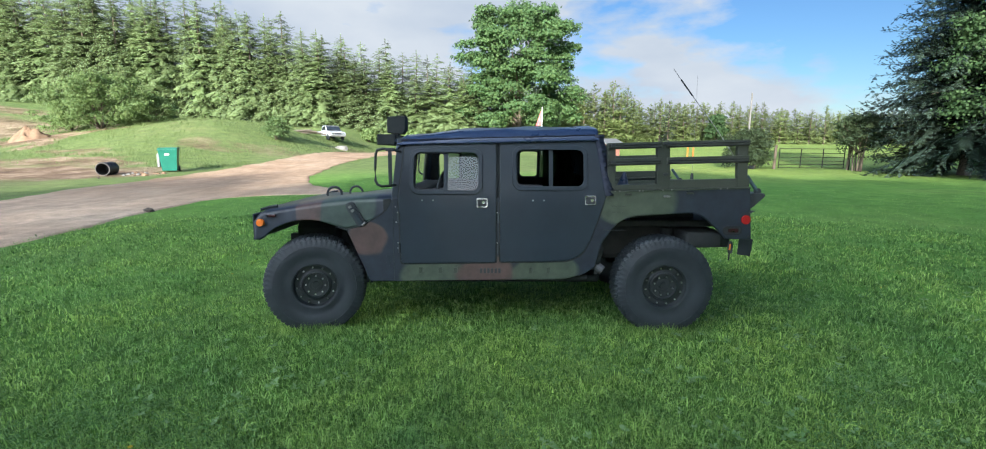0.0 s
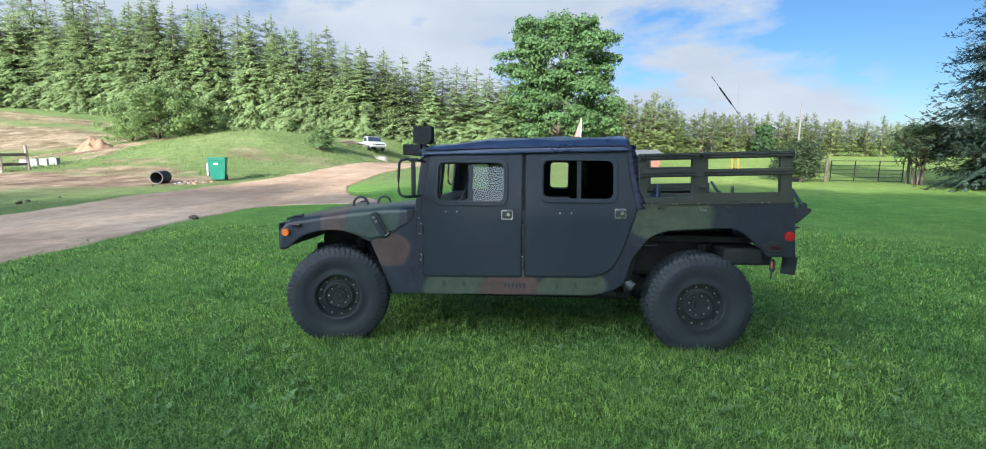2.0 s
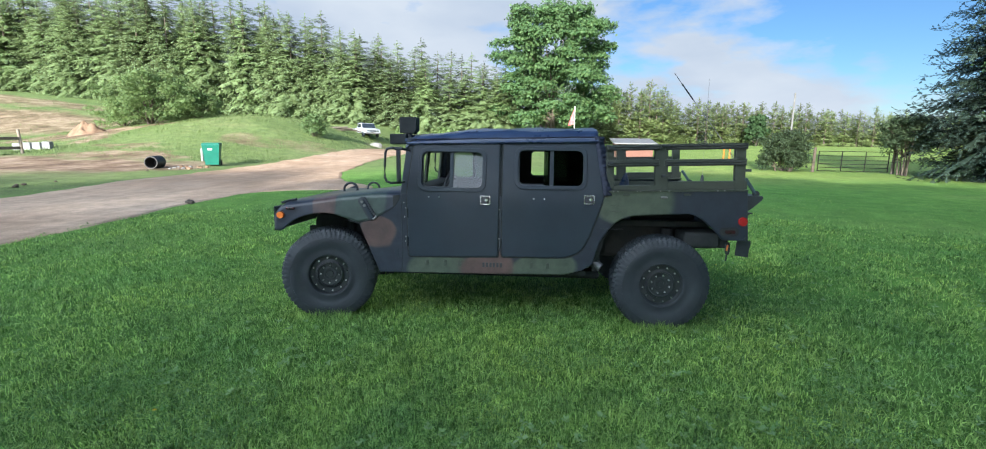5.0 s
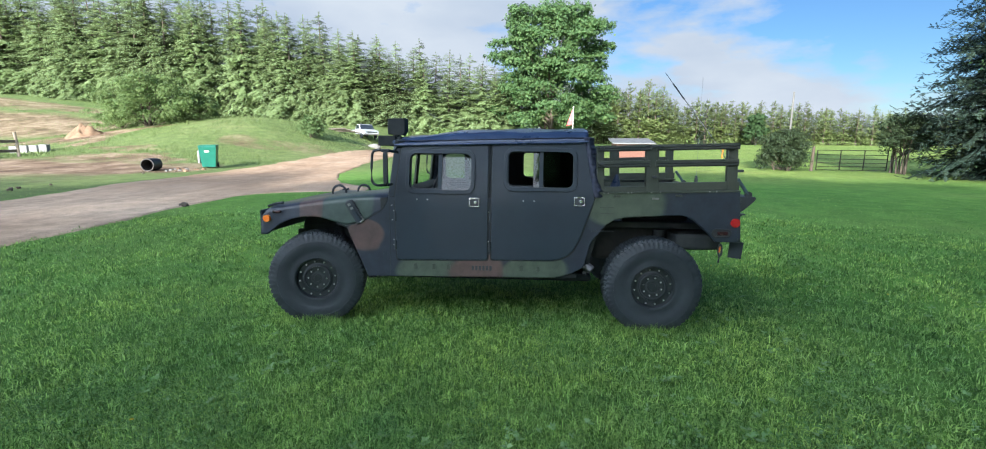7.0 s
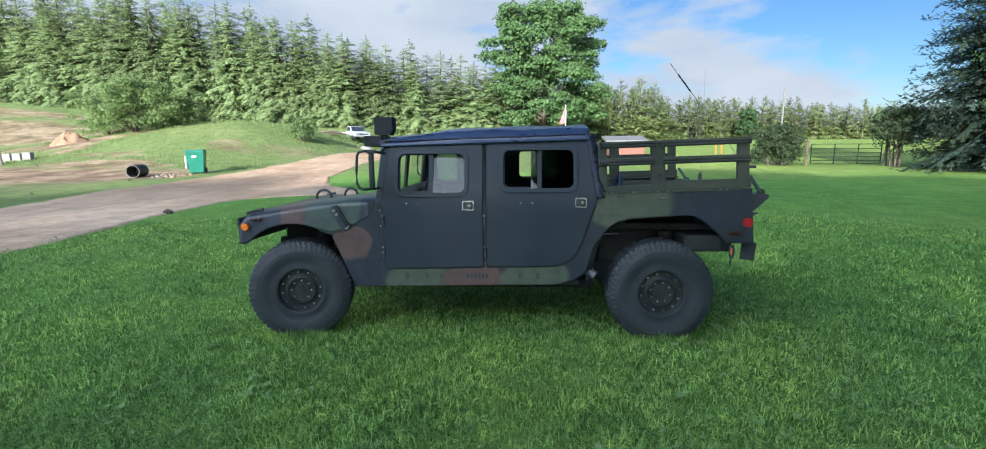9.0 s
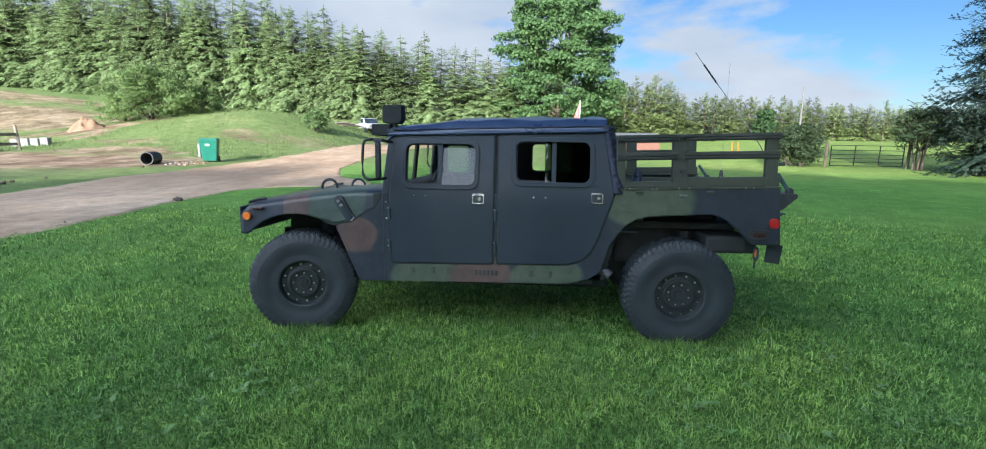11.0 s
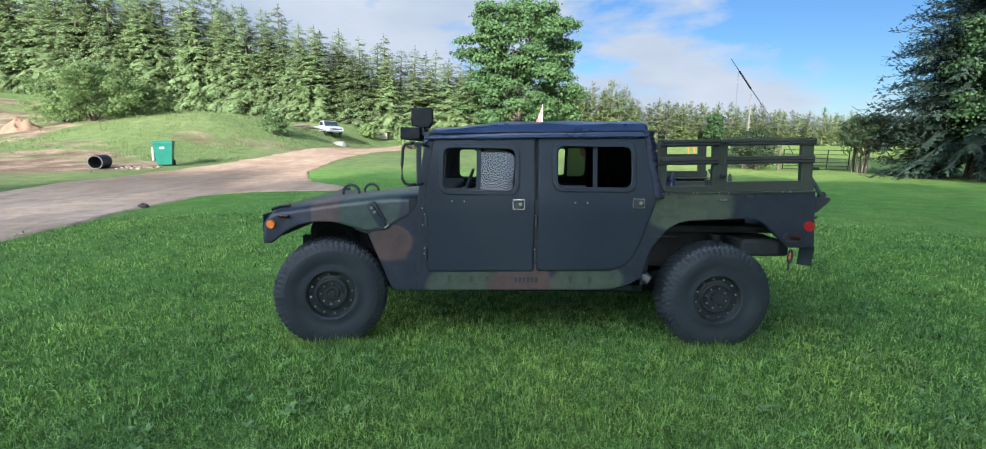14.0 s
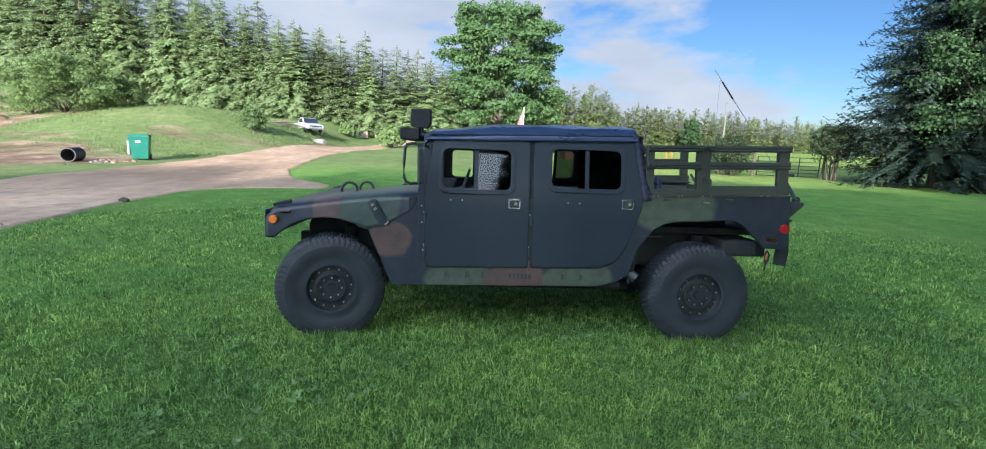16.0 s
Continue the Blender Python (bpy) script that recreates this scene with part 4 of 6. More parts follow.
def build_hood():
    arch = [(-2.172, 0.893), (-2.09, 0.890), (-2.04, 0.935), (-1.96, 1.0), (-1.88, 1.036), (-1.80, 1.06), (-1.715, 1.074), (-1.63, 1.076), (-1.552, 1.067), (-1.47, 1.046), (-1.39, 1.02), (-1.309, 0.991), (-1.152, 1.031), (-0.959, 1.147), (-0.874, 1.283)]
    def low(x):
        for (a, za), (b, zb) in zip(arch, arch[1:]):
            if a <= x <= b:
                return za + (zb - za) * (x - a) / (b - a)
        return arch[0][1] if x < arch[0][0] else arch[-1][1]
    n = 44
    def shell(u, v):
        x = -2.16 + u * (2.16 - 0.868)
        zc = hood_z(x)
        zs = zc - 0.055
        # v: near side panel, near shoulder, crown, far shoulder, far side panel
        a = min(v, 1 - v)
        if a < 0.16:
            f = a / 0.16
            z = low(x) + f * (zs - low(x))
            y = 0.012 + 0.02 * f
        elif a < 0.26:
            f = (a - 0.16) / 0.10
            z = zs + (zc - zs) * math.sin(f * math.pi / 2)
            y = 0.032 + 0.20 * (1 - math.cos(f * math.pi / 2))
        else:
            f = (a - 0.26) / 0.24
            z = zc + 0.006 * f
            y = 0.232 + f * (YC - 0.232)
        y = y if v <= 0.5 else 2 * YC - y
        return (x, y, z - 0.06 * ease(0.2, 1.9, y) * ease(-2.1, -1.6, x))
    hood = part("hood", thicken(sheet(n, 50, shell), 0.012), M["camo_hood"], truck, "sloping camouflage painted fibreglass hood", True)
    nose = bmesh.new()
    block(nose, -2.172, -2.15, 0.03, 2.13, 0.888, 1.13)
    part("nose_panel", soften(nose, 0.01), M["camo_hood"], hood)
    for far in (False, True):
        part("headlamp", disc(bmesh.new(), -2.165, flip(0.42, far), 1.03, 0.09, 0.05, 20, "X"), M["chrome"], hood)
        part("nose_bead", tube([(-2.12, flip(0.10, far), 1.160), (-2.05, flip(0.15, far), 1.184), (-1.98, flip(0.14, far), 1.196)], 0.013, 8), M["black"], hood)
        part("side_marker", disc(bmesh.new(), -2.09, flip(0.008, far), 1.05, 0.034, 0.03, 20), M["amber"], hood, "round amber side reflector")
        part("side_lamp", crate(-2.03, -1.945, flip(0.012, far) - 0.015, flip(0.012, far) + 0.015, 1.105, 1.13, 0.008), M["darkred"], hood)
        # latch with rubber strap in its recess
        la = plate(rounded(-0.04, 0.04, -0.13, 0.13, 0.03), [], flip(0.0, far), flip(0.03, far), None, 0.006)
        bmesh.ops.rotate(la, verts=la.verts, cent=(0, 0, 0), matrix=Matrix.Rotation(radians(-31), 3, "Y"))
        bmesh.ops.translate(la, verts=la.verts, vec=(-1.21, 0, 1.125))
        latch = part("latch_base", la, M["black"], hood, "black hood latch")
        la = plate(rounded(-0.018, 0.018, -0.10, 0.10, 0.012), [], flip(-0.014, far), flip(0.0, far), None, 0.004)
        bmesh.ops.rotate(la, verts=la.verts, cent=(0, 0, 0), matrix=Matrix.Rotation(radians(-31), 3, "Y"))
        bmesh.ops.translate(la, verts=la.verts, vec=(-1.205, 0, 1.12))
        part("latch_strap", la, M["door"], latch)
        for bx, bz in ((-1.255, 1.20), (-1.232, 1.165)):
            bk = plate(rounded(-0.014, 0.014, -0.012, 0.012, 0.005), [], flip(-0.020, far), flip(-0.013, far), None, 0.002)
            bmesh.ops.rotate(bk, verts=bk.verts, cent=(0, 0, 0), matrix=Matrix.Rotation(radians(-31), 3, "Y"))
            bmesh.ops.translate(bk, verts=bk.verts, vec=(bx, 0, bz))
            part("latch_buckle", bk, M["dull"], latch, "dull steel buckle")
        part("latch_hook", tube([(-1.15, flip(-0.01, far), 1.03), (-1.12, flip(-0.012, far), 1.055), (-1.14, flip(-0.012, far), 1.09)], 0.011, 6), M["dull"], latch)
        vent = plate([(-0.955, 1.27), (-0.955, 1.17), (-0.935, 1.155), (-0.89, 1.235), (-0.89, 1.275)], [], flip(-0.004, far), flip(0.02, far), None, 0.003)
        part("rear_notch", vent, M["dark_matt"], hood)
        seam = [(x, flip(0.004, far), z) for x, z in ((-1.40, 1.018), (-1.309, 0.986), (-1.152, 1.026), (-0.959, 1.142), (-0.885, 1.265))]
        part("hood_seam", tube(seam, 0.007, 6), M["dark_matt"], hood)
    for y in (0.66, 1.50):
        x = -1.60
        ring = [(x + 0.075 * math.cos(t), y, hood_z(x) + (0.012 if y < 1 else -0.035) + 0.075 * math.sin(t)) for t in (math.pi * (k / 12) for k in range(-1, 14))]
        part("lift_loop", tube(ring, 0.013, 8), M["black"], hood, "black steel lifting loop")


def build_bed():
    part("bed_floor", crate(1.11, 2.36, 0.30, 1.86, 0.98, 1.04, 0.01), M["dark_matt"], truck)
    part("tailgate", crate(2.335, 2.375, 0.06, 2.10, 0.98, 1.36, 0.01), M["olive"], truck)
    for far in (False, True):
        p = part("bed_side", crate(1.11, 2.37, min(flip(0.05, far), flip(0.09, far)), max(flip(0.05, far), flip(0.09, far)), 1.155, 1.335, 0.01), M["olive"], truck)
        part("wheel_house", crate(1.11, 2.33, min(flip(0.05, far), flip(0.5, far)), max(flip(0.05, far), flip(0.5, far)), 1.152, 1.18, 0.004), M["dark_matt"], p)
        cap = plate([(1.108, 1.336), (2.376, 1.372), (2.376, 1.386), (1.108, 1.350)], [], flip(-0.012, far), flip(0.10, far), None, 0.004)
        part("rail_cap", cap, M["olive"], p)
        for x in (1.15, 1.19, 1.37, 1.40, 1.58, 1.66, 2.10, 2.16):
            part("rivet", disc(bmesh.new(), x, flip(-0.014, far), 1.345 + 0.028 * (x - 1.1), 0.007, 0.01, 6), M["dull"], p)
        for x, z in ((1.27, 1.318), (1.62, 1.30), (1.83, 1.33)):
            part("tie_hook", crate(x - 0.03, x + 0.03, min(flip(-0.02, far), flip(0.0, far)), max(flip(-0.02, far), flip(0.0, far)), z - 0.009, z + 0.009, 0.004), M["dull"] if x == 1.62 else M["rack"], p)
        for z in (1.21, 1.155):
            part("pressed_line", crate(1.12, 1.25, min(flip(-0.004, far), flip(0.003, far)), max(flip(-0.004, far), flip(0.003, far)), z - 0.003, z + 0.003, 0.001), M["olive"], p)
        # stake rack
        rack = part("stake_rack", plate([(1.10, 1.40), (1.55, 1.413), (1.555, 1.445), (2.37, 1.465), (2.37, 1.388), (1.10, 1.352)], [], flip(0.015, far), flip(0.055, far), None, 0.004), M["rack"], truck, "olive painted steel stake side rack")
        for x0, x1 in ((1.10, 1.17), (1.545, 1.665), (2.27, 2.365)):
            part("stake", plate([(x0 - 0.012, 1.36), (x1 - 0.012, 1.36), (x1 - 0.03, 1.775 + 0.03 * (x1 - 1.1)), (x0 - 0.03, 1.775 + 0.03 * (x0 - 1.1))], [], flip(0.012, far), flip(0.062, far), None, 0.006), M["rack"], rack)
        for z0, z1 in ((1.722, 1.778), (1.574, 1.637)):
            for xa, xb in ((1.075, 1.56), (1.61, 2.345)):
                def zz(x):
                    return 0.028 * (x - 1.1)
                board = part("rail_board", plate([(xa, z0 + zz(xa)), (xb, z0 + zz(xb)), (xb, z1 + zz(xb)), (xa, z1 + zz(xa))], [], flip(-0.004, far), flip(0.03, far), None, 0.004), M["rack"], rack)
                for dz in (0.012, 0.034):
                    part("groove", tube([(xa + 0.01, flip(-0.004, far), z0 + dz + zz(xa)), (xb - 0.01, flip(-0.004, far), z0 + dz + zz(xb))], 0.007, 6), M["dark_matt"], board)
        for x, z in ((1.12, 1.757), (1.12, 1.61), (1.585, 1.775), (1.62, 1.775), (1.60, 1.50)):
            part("clip", crate(x - 0.02, x + 0.02, min(flip(-0.02, far), flip(0.0, far)), max(flip(-0.02, far), flip(0.0, far)), z - 0.012, z + 0.012, 0.004), M["black"], rack)
        part("rear_clip", crate(2.34, 2.40, flip(0.03, far) - 0.015, flip(0.03, far) + 0.015, 1.55, 1.575, 0.005), M["black"], rack)
    # rear corner parts
    wedge = plate([(2.375, 1.325), (2.53, 1.325), (2.545, 1.31), (2.53, 1.285), (2.44, 1.20), (2.38, 1.165)], [], 0.05, 2.11, None, 0.006)
    part("rear_step", wedge, M["black"], truck, "black folded rear step")
    part("step_lip", crate(2.37, 2.47, 0.08, 2.08, 1.150, 1.162, 0.003), M["black"], truck)
    for y in (0.08, 2.08):
        part("tailgate_strut", tube([(2.375, y, 1.485), (2.475, y, 1.345)], 0.017, 8), M["strap"], truck, "teal webbing strap")
        part("strut_foot", disc(bmesh.new(), 2.48, y, 1.342, 0.03, 0.03, 14), M["black"], truck)
    for far in (False, True):
        part("tail_reflector", disc(bmesh.new(), 2.35, flip(-0.002, far), 1.088, 0.042, 0.02, 24), M["red"], truck, "round red reflector")
        lamp = part("lamp_recess", plate(rounded(2.145, 2.325, 0.948, 1.032, 0.040), [rounded(2.165, 2.305, 0.962, 1.018, 0.026)], flip(-0.008, far), flip(0.012, far), None, 0.004), M["dark_matt"], truck, "black oval lamp bezel")
        part("lamp_floor", plate(rounded(2.16, 2.31, 0.958, 1.022, 0.028), [], flip(-0.002, far), flip(0.008, far)), M["dark_matt"], lamp)
        part("lamp_lens", plate(rounded(2.195, 2.29, 0.972, 1.004, 0.013), [], flip(-0.007, far), flip(-0.001, far), None, 0.002), M["darkred"], lamp)
        for z in (0.93, 1.16, 1.29):
            part("panel_bolt", disc(bmesh.new(), 2.39, flip(-0.003, far), z, 0.012, 0.012, 8), M["black"], truck)
        flap = plate([(-0.065, 0.0), (0.065, -0.01), (0.062, -0.17), (-0.062, -0.165)], [], flip(0.10, far), flip(0.11, far), None, 0.003)
        bmesh.ops.rotate(flap, verts=flap.verts, cent=(0, 0, 0), matrix=Matrix.Rotation(radians(5), 3, "Y"))
        bmesh.ops.translate(flap, verts=flap.verts, vec=(2.42, 0, 0.905))
        part("mud_flap", flap, M["rubber"], truck)
    # whip aerials at the rear corners
    aerial = part("aerial", tube([(2.44, 0.26, 1.45), (2.30, 0.255, 1.70), (2.13, 0.25, 1.93), (1.898, 0.247, 2.218)], 0.0035, 6), M["concrete"], truck, "leaning whip aerial with black sleeve")
    part("sleeve", tube([(1.898, 0.247, 2.218), (1.785, 0.245, 2.363)], 0.0065, 6), M["black"], aerial)
    part("tip", tube([(1.785, 0.245, 2.363), (1.711, 0.245, 2.459)], 0.0025, 5), M["black"], aerial)
    part("mount", tube([(2.40, 0.26, 1.36), (2.44, 0.26, 1.46)], 0.016, 8), M["black"], aerial)
    second = part("aerial_base", tube([(2.64, 2.08, 1.29), (2.64, 2.08, 1.40), (2.64, 2.08, 1.43)], 0.028, 8, None, False, 0.012), M["black"], truck)
    part("wire", tube([(2.64, 2.08, 1.41), (2.645, 2.08, 2.67)], 0.0016, 5), M["concrete"], second)
    part("aerial_arm", tube([(2.38, 2.06, 1.31), (2.64, 2.08, 1.30)], 0.012, 6), M["black"], truck)
    # things of the chassis
    for y in (0.62, 1.54):
        part("frame_rail", crate(-2.05, 2.30, y - 0.04, y + 0.04, 0.72, 0.86, 0.01), M["dark_matt"], truck)
    part("rear_crossmember", crate(2.05, 2.30, 0.16, 2.0, 0.80, 0.93, 0.02), M["dark_matt"], truck)
    part("spring_box", crate(1.87, 2.22, 0.14, 0.5, 0.80, 0.95, 0.03), M["dark_matt"], truck)
    part("inner_arch_front", crate(-1.95, -1.2, 0.45, 1.71, 0.6, 1.02, 0.08), M["dark_matt"], truck)
    part("inner_arch_rear", crate(1.12, 2.08, 0.48, 1.68, 0.62, 1.15, 0.05), M["dark_matt"], truck)
    part("under_tray", crate(-1.1, 1.1, 0.3, 1.86, 0.42, 0.5, 0.03), M["dark_matt"], truck)
    part("transfer_case", crate(-0.4, 0.5, 0.7, 1.5, 0.33, 0.45, 0.06), M["dark_matt"], truck)
    for x in (-1.65, 1.65):
        part("axle", tube([(x, 0.25, 0.45), (x, 1.91, 0.45)], 0.05, 10), M["dark_matt"], truck)
        part("coil", tube([(x + 0.12, 0.4, 0.5), (x + 0.12, 0.42, 0.95)], 0.06, 10), M["dark_matt"], truck)
    part("exhaust_tip", tube([(0.94, 0.16, 0.655), (1.03, 0.09, 0.625), (1.075, 0.07, 0.595)], 0.046, 14, None, False, 0.042), M["zinc"], truck)
    for far in (False, True):
        ya, yb = sorted((flip(0.06, far), flip(0.70, far)))
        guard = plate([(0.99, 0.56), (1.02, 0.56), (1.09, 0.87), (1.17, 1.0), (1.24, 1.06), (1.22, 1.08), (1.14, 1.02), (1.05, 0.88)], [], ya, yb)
        part("splash_guard", guard, M["dark_matt"], truck)
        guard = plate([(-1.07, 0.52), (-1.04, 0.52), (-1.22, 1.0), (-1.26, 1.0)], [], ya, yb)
        part("splash_guard", guard, M["dark_matt"], truck)
    hook = part("tow_shackle", tube([(2.255 + 0.016 * math.cos(t), 0.06, 0.82 + 0.055 * math.sin(t)) for t in (2 * math.pi * k / 14 for k in range(14))], 0.010, 6, None, True), M["black"], truck)
    part("shackle_pin", tube([(2.246, 0.055, 0.80), (2.250, 0.055, 0.855)], 0.009, 6), M["orange"], hook)
    part("shackle_tail", tube([(2.252, 0.06, 0.775), (2.246, 0.06, 0.70)], 0.007, 6), M["black"], hook)
    # load seen over the bed side
    part("bed_brace", tube([(1.16, 0.5, 1.06), (1.12, 0.5, 1.62)], 0.014, 6), M["strap"], truck)


def build_mirrors_and_lamps():
    for far in (False, True):
        y = flip(-0.2, far)
        arm = [(-0.80, flip(0.07, far), 1.70), (-0.85, flip(-0.12, far), 1.718), (-0.90, y, 1.722), (-0.948, y, 1.712), (-0.963, y, 1.68), (-0.972, y, 1.56), (-0.972, y, 1.45), (-0.955, y, 1.415), (-0.92, y, 1.40), (-0.85, flip(-0.1, far), 1.40), (-0.84, flip(0.0, far), 1.40)]
        mirror = part("mirror_arm", tube(arm, 0.012, 8), M["black"], truck, "black tubular mirror arm")
        head = plate(rounded(-0.075, 0.075, 1.40, 1.70, 0.03), [], -0.016, 0.016, None, 0.010)
        bmesh.ops.rotate(head, verts=head.verts, cent=(0, 0, 0), matrix=Matrix.Rotation(radians(101 if not far else -101), 3, "Z"))
        bmesh.ops.translate(head, verts=head.verts, vec=(-0.842, y, 0))
        part("mirror_head", head, M["black"], mirror)
        part("mirror_joint", crate(-0.875, -0.80, y - 0.02, y + 0.02, 1.70, 1.73, 0.006), M["black"], mirror)
    bar = part("roof_lamp_bar", crate(-1.09, -0.915, 0.42, 1.74, 1.765, 1.868, 0.008), M["dark_matt"], truck, "black roof lamp bar over the windscreen")
    part("bar_bracket", crate(-0.93, -0.88, 0.48, 0.54, 1.80, 1.90, 0.006), M["black"], bar)
    hous = plate([(-0.995, 1.880), (-0.845, 1.870), (-0.815, 1.91), (-0.815, 2.045), (-0.995, 2.04)], [], 0.45, 0.60, None, 0.008)
    box = part("roof_box", hous, M["dark_matt"], truck, "black square roof lamp housing")
    part("box_face", crate(-1.0, -0.985, 0.47, 0.58, 1.91, 2.01, 0.003), M["rim"], box)
    part("box_foot", crate(-0.95, -0.89, 0.48, 0.57, 1.862, 1.90, 0.005), M["dull"], box)


def build_wheels():
    rows = [(-0.151, 0.420), (-0.146, 0.440), (-0.133, 0.455), (-0.116, 0.464), (-0.075, 0.466), (-0.068, 0.466), (-0.008, 0.468), (0.0, 0.468), (0.062, 0.466), (0.070, 0.466), (0.116, 0.464), (0.133, 0.455), (0.146, 0.440), (0.151, 0.420)]
    tyre = lathe([(-0.148, 0.20), (-0.158, 0.222), (-0.147, 0.240), (-0.162, 0.29), (-0.168, 0.34), (-0.163, 0.39), *rows, (0.163, 0.39), (0.160, 0.35), (0.155, 0.28), (0.15, 0.20)], 232)
    # tread blocks: grooves pressed into the rows of points, four steps to a block
    for i, v in enumerate(tyre.verts):
        ring_no, k = divmod(i, 232)
        j = ring_no - 6
        if 0 <= j < len(rows):
            band = min(abs(j - 6.5) // 2, 3)
            shift = 2 if (j // 2) % 2 else 0
            gap = (k + shift) % 4 in (0, 1) if band > 1 else (k + shift) % 4 == 0
            deep = 0.0
            if gap:
                deep = 0.014 if 2 <= j <= 11 else 0.005
            elif j in (5, 7, 9):
                deep = 0.008
            rad = math.hypot(v.co.x, v.co.z)
            v.co.x *= (rad - deep) / rad
            v.co.z *= (rad - deep) / rad
            if gap and j in (0, 1, 12, 13):
                v.co.y *= 0.982
    for f in tyre.faces:
        f.smooth = all(math.hypot(v.co.x, v.co.z) < 0.425 for v in f.verts)
    ring = [(math.cos(t) * 0.375, -0.163, math.sin(t) * 0.375) for t in (2 * math.pi * k / 48 for k in range(48))]
    tube(ring, 0.004, 6, tyre, True)
    rim = lathe([(-0.135, 0.212), (-0.150, 0.226), (-0.156, 0.214), (-0.140, 0.204), (-0.108, 0.196), (-0.098, 0.188), (-0.098, 0.15), (-0.104, 0.138), (-0.122, 0.133), (-0.126, 0.120), (-0.100, 0.113), (-0.096, 0.066), (-0.102, 0.060), (-0.102, 0.036), (-0.114, 0.032), (-0.114, 0.0)], 40)
    for count, r, y, s in ((12, 0.17, -0.100, 0.011), (8, 0.088, -0.100, 0.012)):
        for k in range(count):
            t = 2 * math.pi * (k + 0.3) / count
            disc(rim, r * math.cos(t), y, r * math.sin(t), s, 0.022, 6)
    nut = disc(bmesh.new(), 0, 0, 0, 0.0085, 0.010, 6)
    rim_me, tyre_me, nut_me = mesh_of("rim", rim, M["rim"]), mesh_of("tyre", tyre, M["rubber"]), mesh_of("wheel_nut", nut, M["steel"])
    for x in (-1.65, 1.65):
        for far in (False, True):
            wheel = new("wheel", rim_me)
            wheel.parent = truck
            wheel.matrix_parent_inverse = Matrix.Translation(-truck.location)
            wheel.matrix_basis = pose(x, flip(0.165, far), 0.452, 0, 0, (180 if far else 0) + (13 if x < 0 else 0)) @ pose(0, 0, 0, 0, 17 * x, 0)
            ob = new("tyre", tyre_me)
            ob.parent = wheel
            for count, r, y in ((12, 0.17, -0.113), (8, 0.088, -0.113)):
                for k in range(count if not far else 0):
                    t = 2 * math.pi * (k + 0.3) / count
                    ob = new("wheel_nut", nut_me)
                    ob.parent = wheel
                    ob.location = (r * math.cos(t), y, r * math.sin(t))


build_cab()
build_doors(False)
build_doors(True)
build_hood()
build_canvas()
build_bed()
build_mirrors_and_lamps()
build_wheels()
# it stands on ground that falls away a little on its far side
tilt = Matrix.Rotation(radians(-2.0), 4, "X")
truck.matrix_basis = Matrix.Translation((0, 0, 1.0)) @ tilt @ Matrix.Translation((0, YC, -1.0))


# ---- plants ----
def quads(base, along, side):
    """Diamond leaves: a point, a way along and a way across for each."""
    n = len(base)
    v = np.empty((n, 4, 3))
    v[:, 0] = base
    v[:, 1] = base + 0.45 * along + side
    v[:, 2] = base + along
    v[:, 3] = base + 0.45 * along - side
    return v.reshape(-1, 3), np.arange(4 * n).reshape(n, 4)


def spikes(base, along, side):
    """Needle sprays: one tapering triangle each."""
    n = len(base)
    v = np.stack([base - side, base + side, base + along], 1).reshape(-1, 3)
    return v, np.arange(3 * n).reshape(n, 3)


def unit(v):
    return v / np.maximum(np.linalg.norm(v, axis=1, keepdims=True), 1e-9)


def fans(rng, p, way, ln, wide, droop, lift, rows=4):
    """Flat drooping sprays with toothed edges: a spine and a tooth on each side for each of its steps."""
    n = len(p)
    side = unit(np.cross(way, np.array([[0.0, 0.0, 1.0]])))
    up = np.array([0.0, 0.0, 1.0])
    v = np.empty((n, 3 * rows + 1, 3))
    def along(t):
        return p + way * (ln * t)[:, None] + up * ((lift * np.maximum(t - 0.55, 0) - droop * t ** 1.5) * ln)[:, None]
    for k in range(rows + 1):
        v[:, k] = along(np.full(n, k / rows))
    for k in range(rows):
        t = (k + 0.35) / rows
        reach = wide * ln * (0.55 + 0.5 * math.sin(math.pi * min(t + 0.2, 1.0))) * (1.12 - t * 0.75)
        for s in (0, 1):
            r = reach * rng.uniform(0.6, 1.25, n)
            v[:, rows + 1 + 2 * k + s] = along(np.full(n, t)) + side * ((1 - 2 * s) * r)[:, None] + way * (0.65 * r)[:, None] - up * (r * rng.uniform(0.05, 0.55, n))[:, None]
    f = []
    for k in range(rows):
        f += [(k, k + 1, rows + 1 + 2 * k), (k + 1, k, rows + 2 + 2 * k)]
    f = (np.array(f)[None] + (np.arange(n) * (3 * rows + 1))[:, None, None]).reshape(-1, 3)
    return v.reshape(-1, 3), f


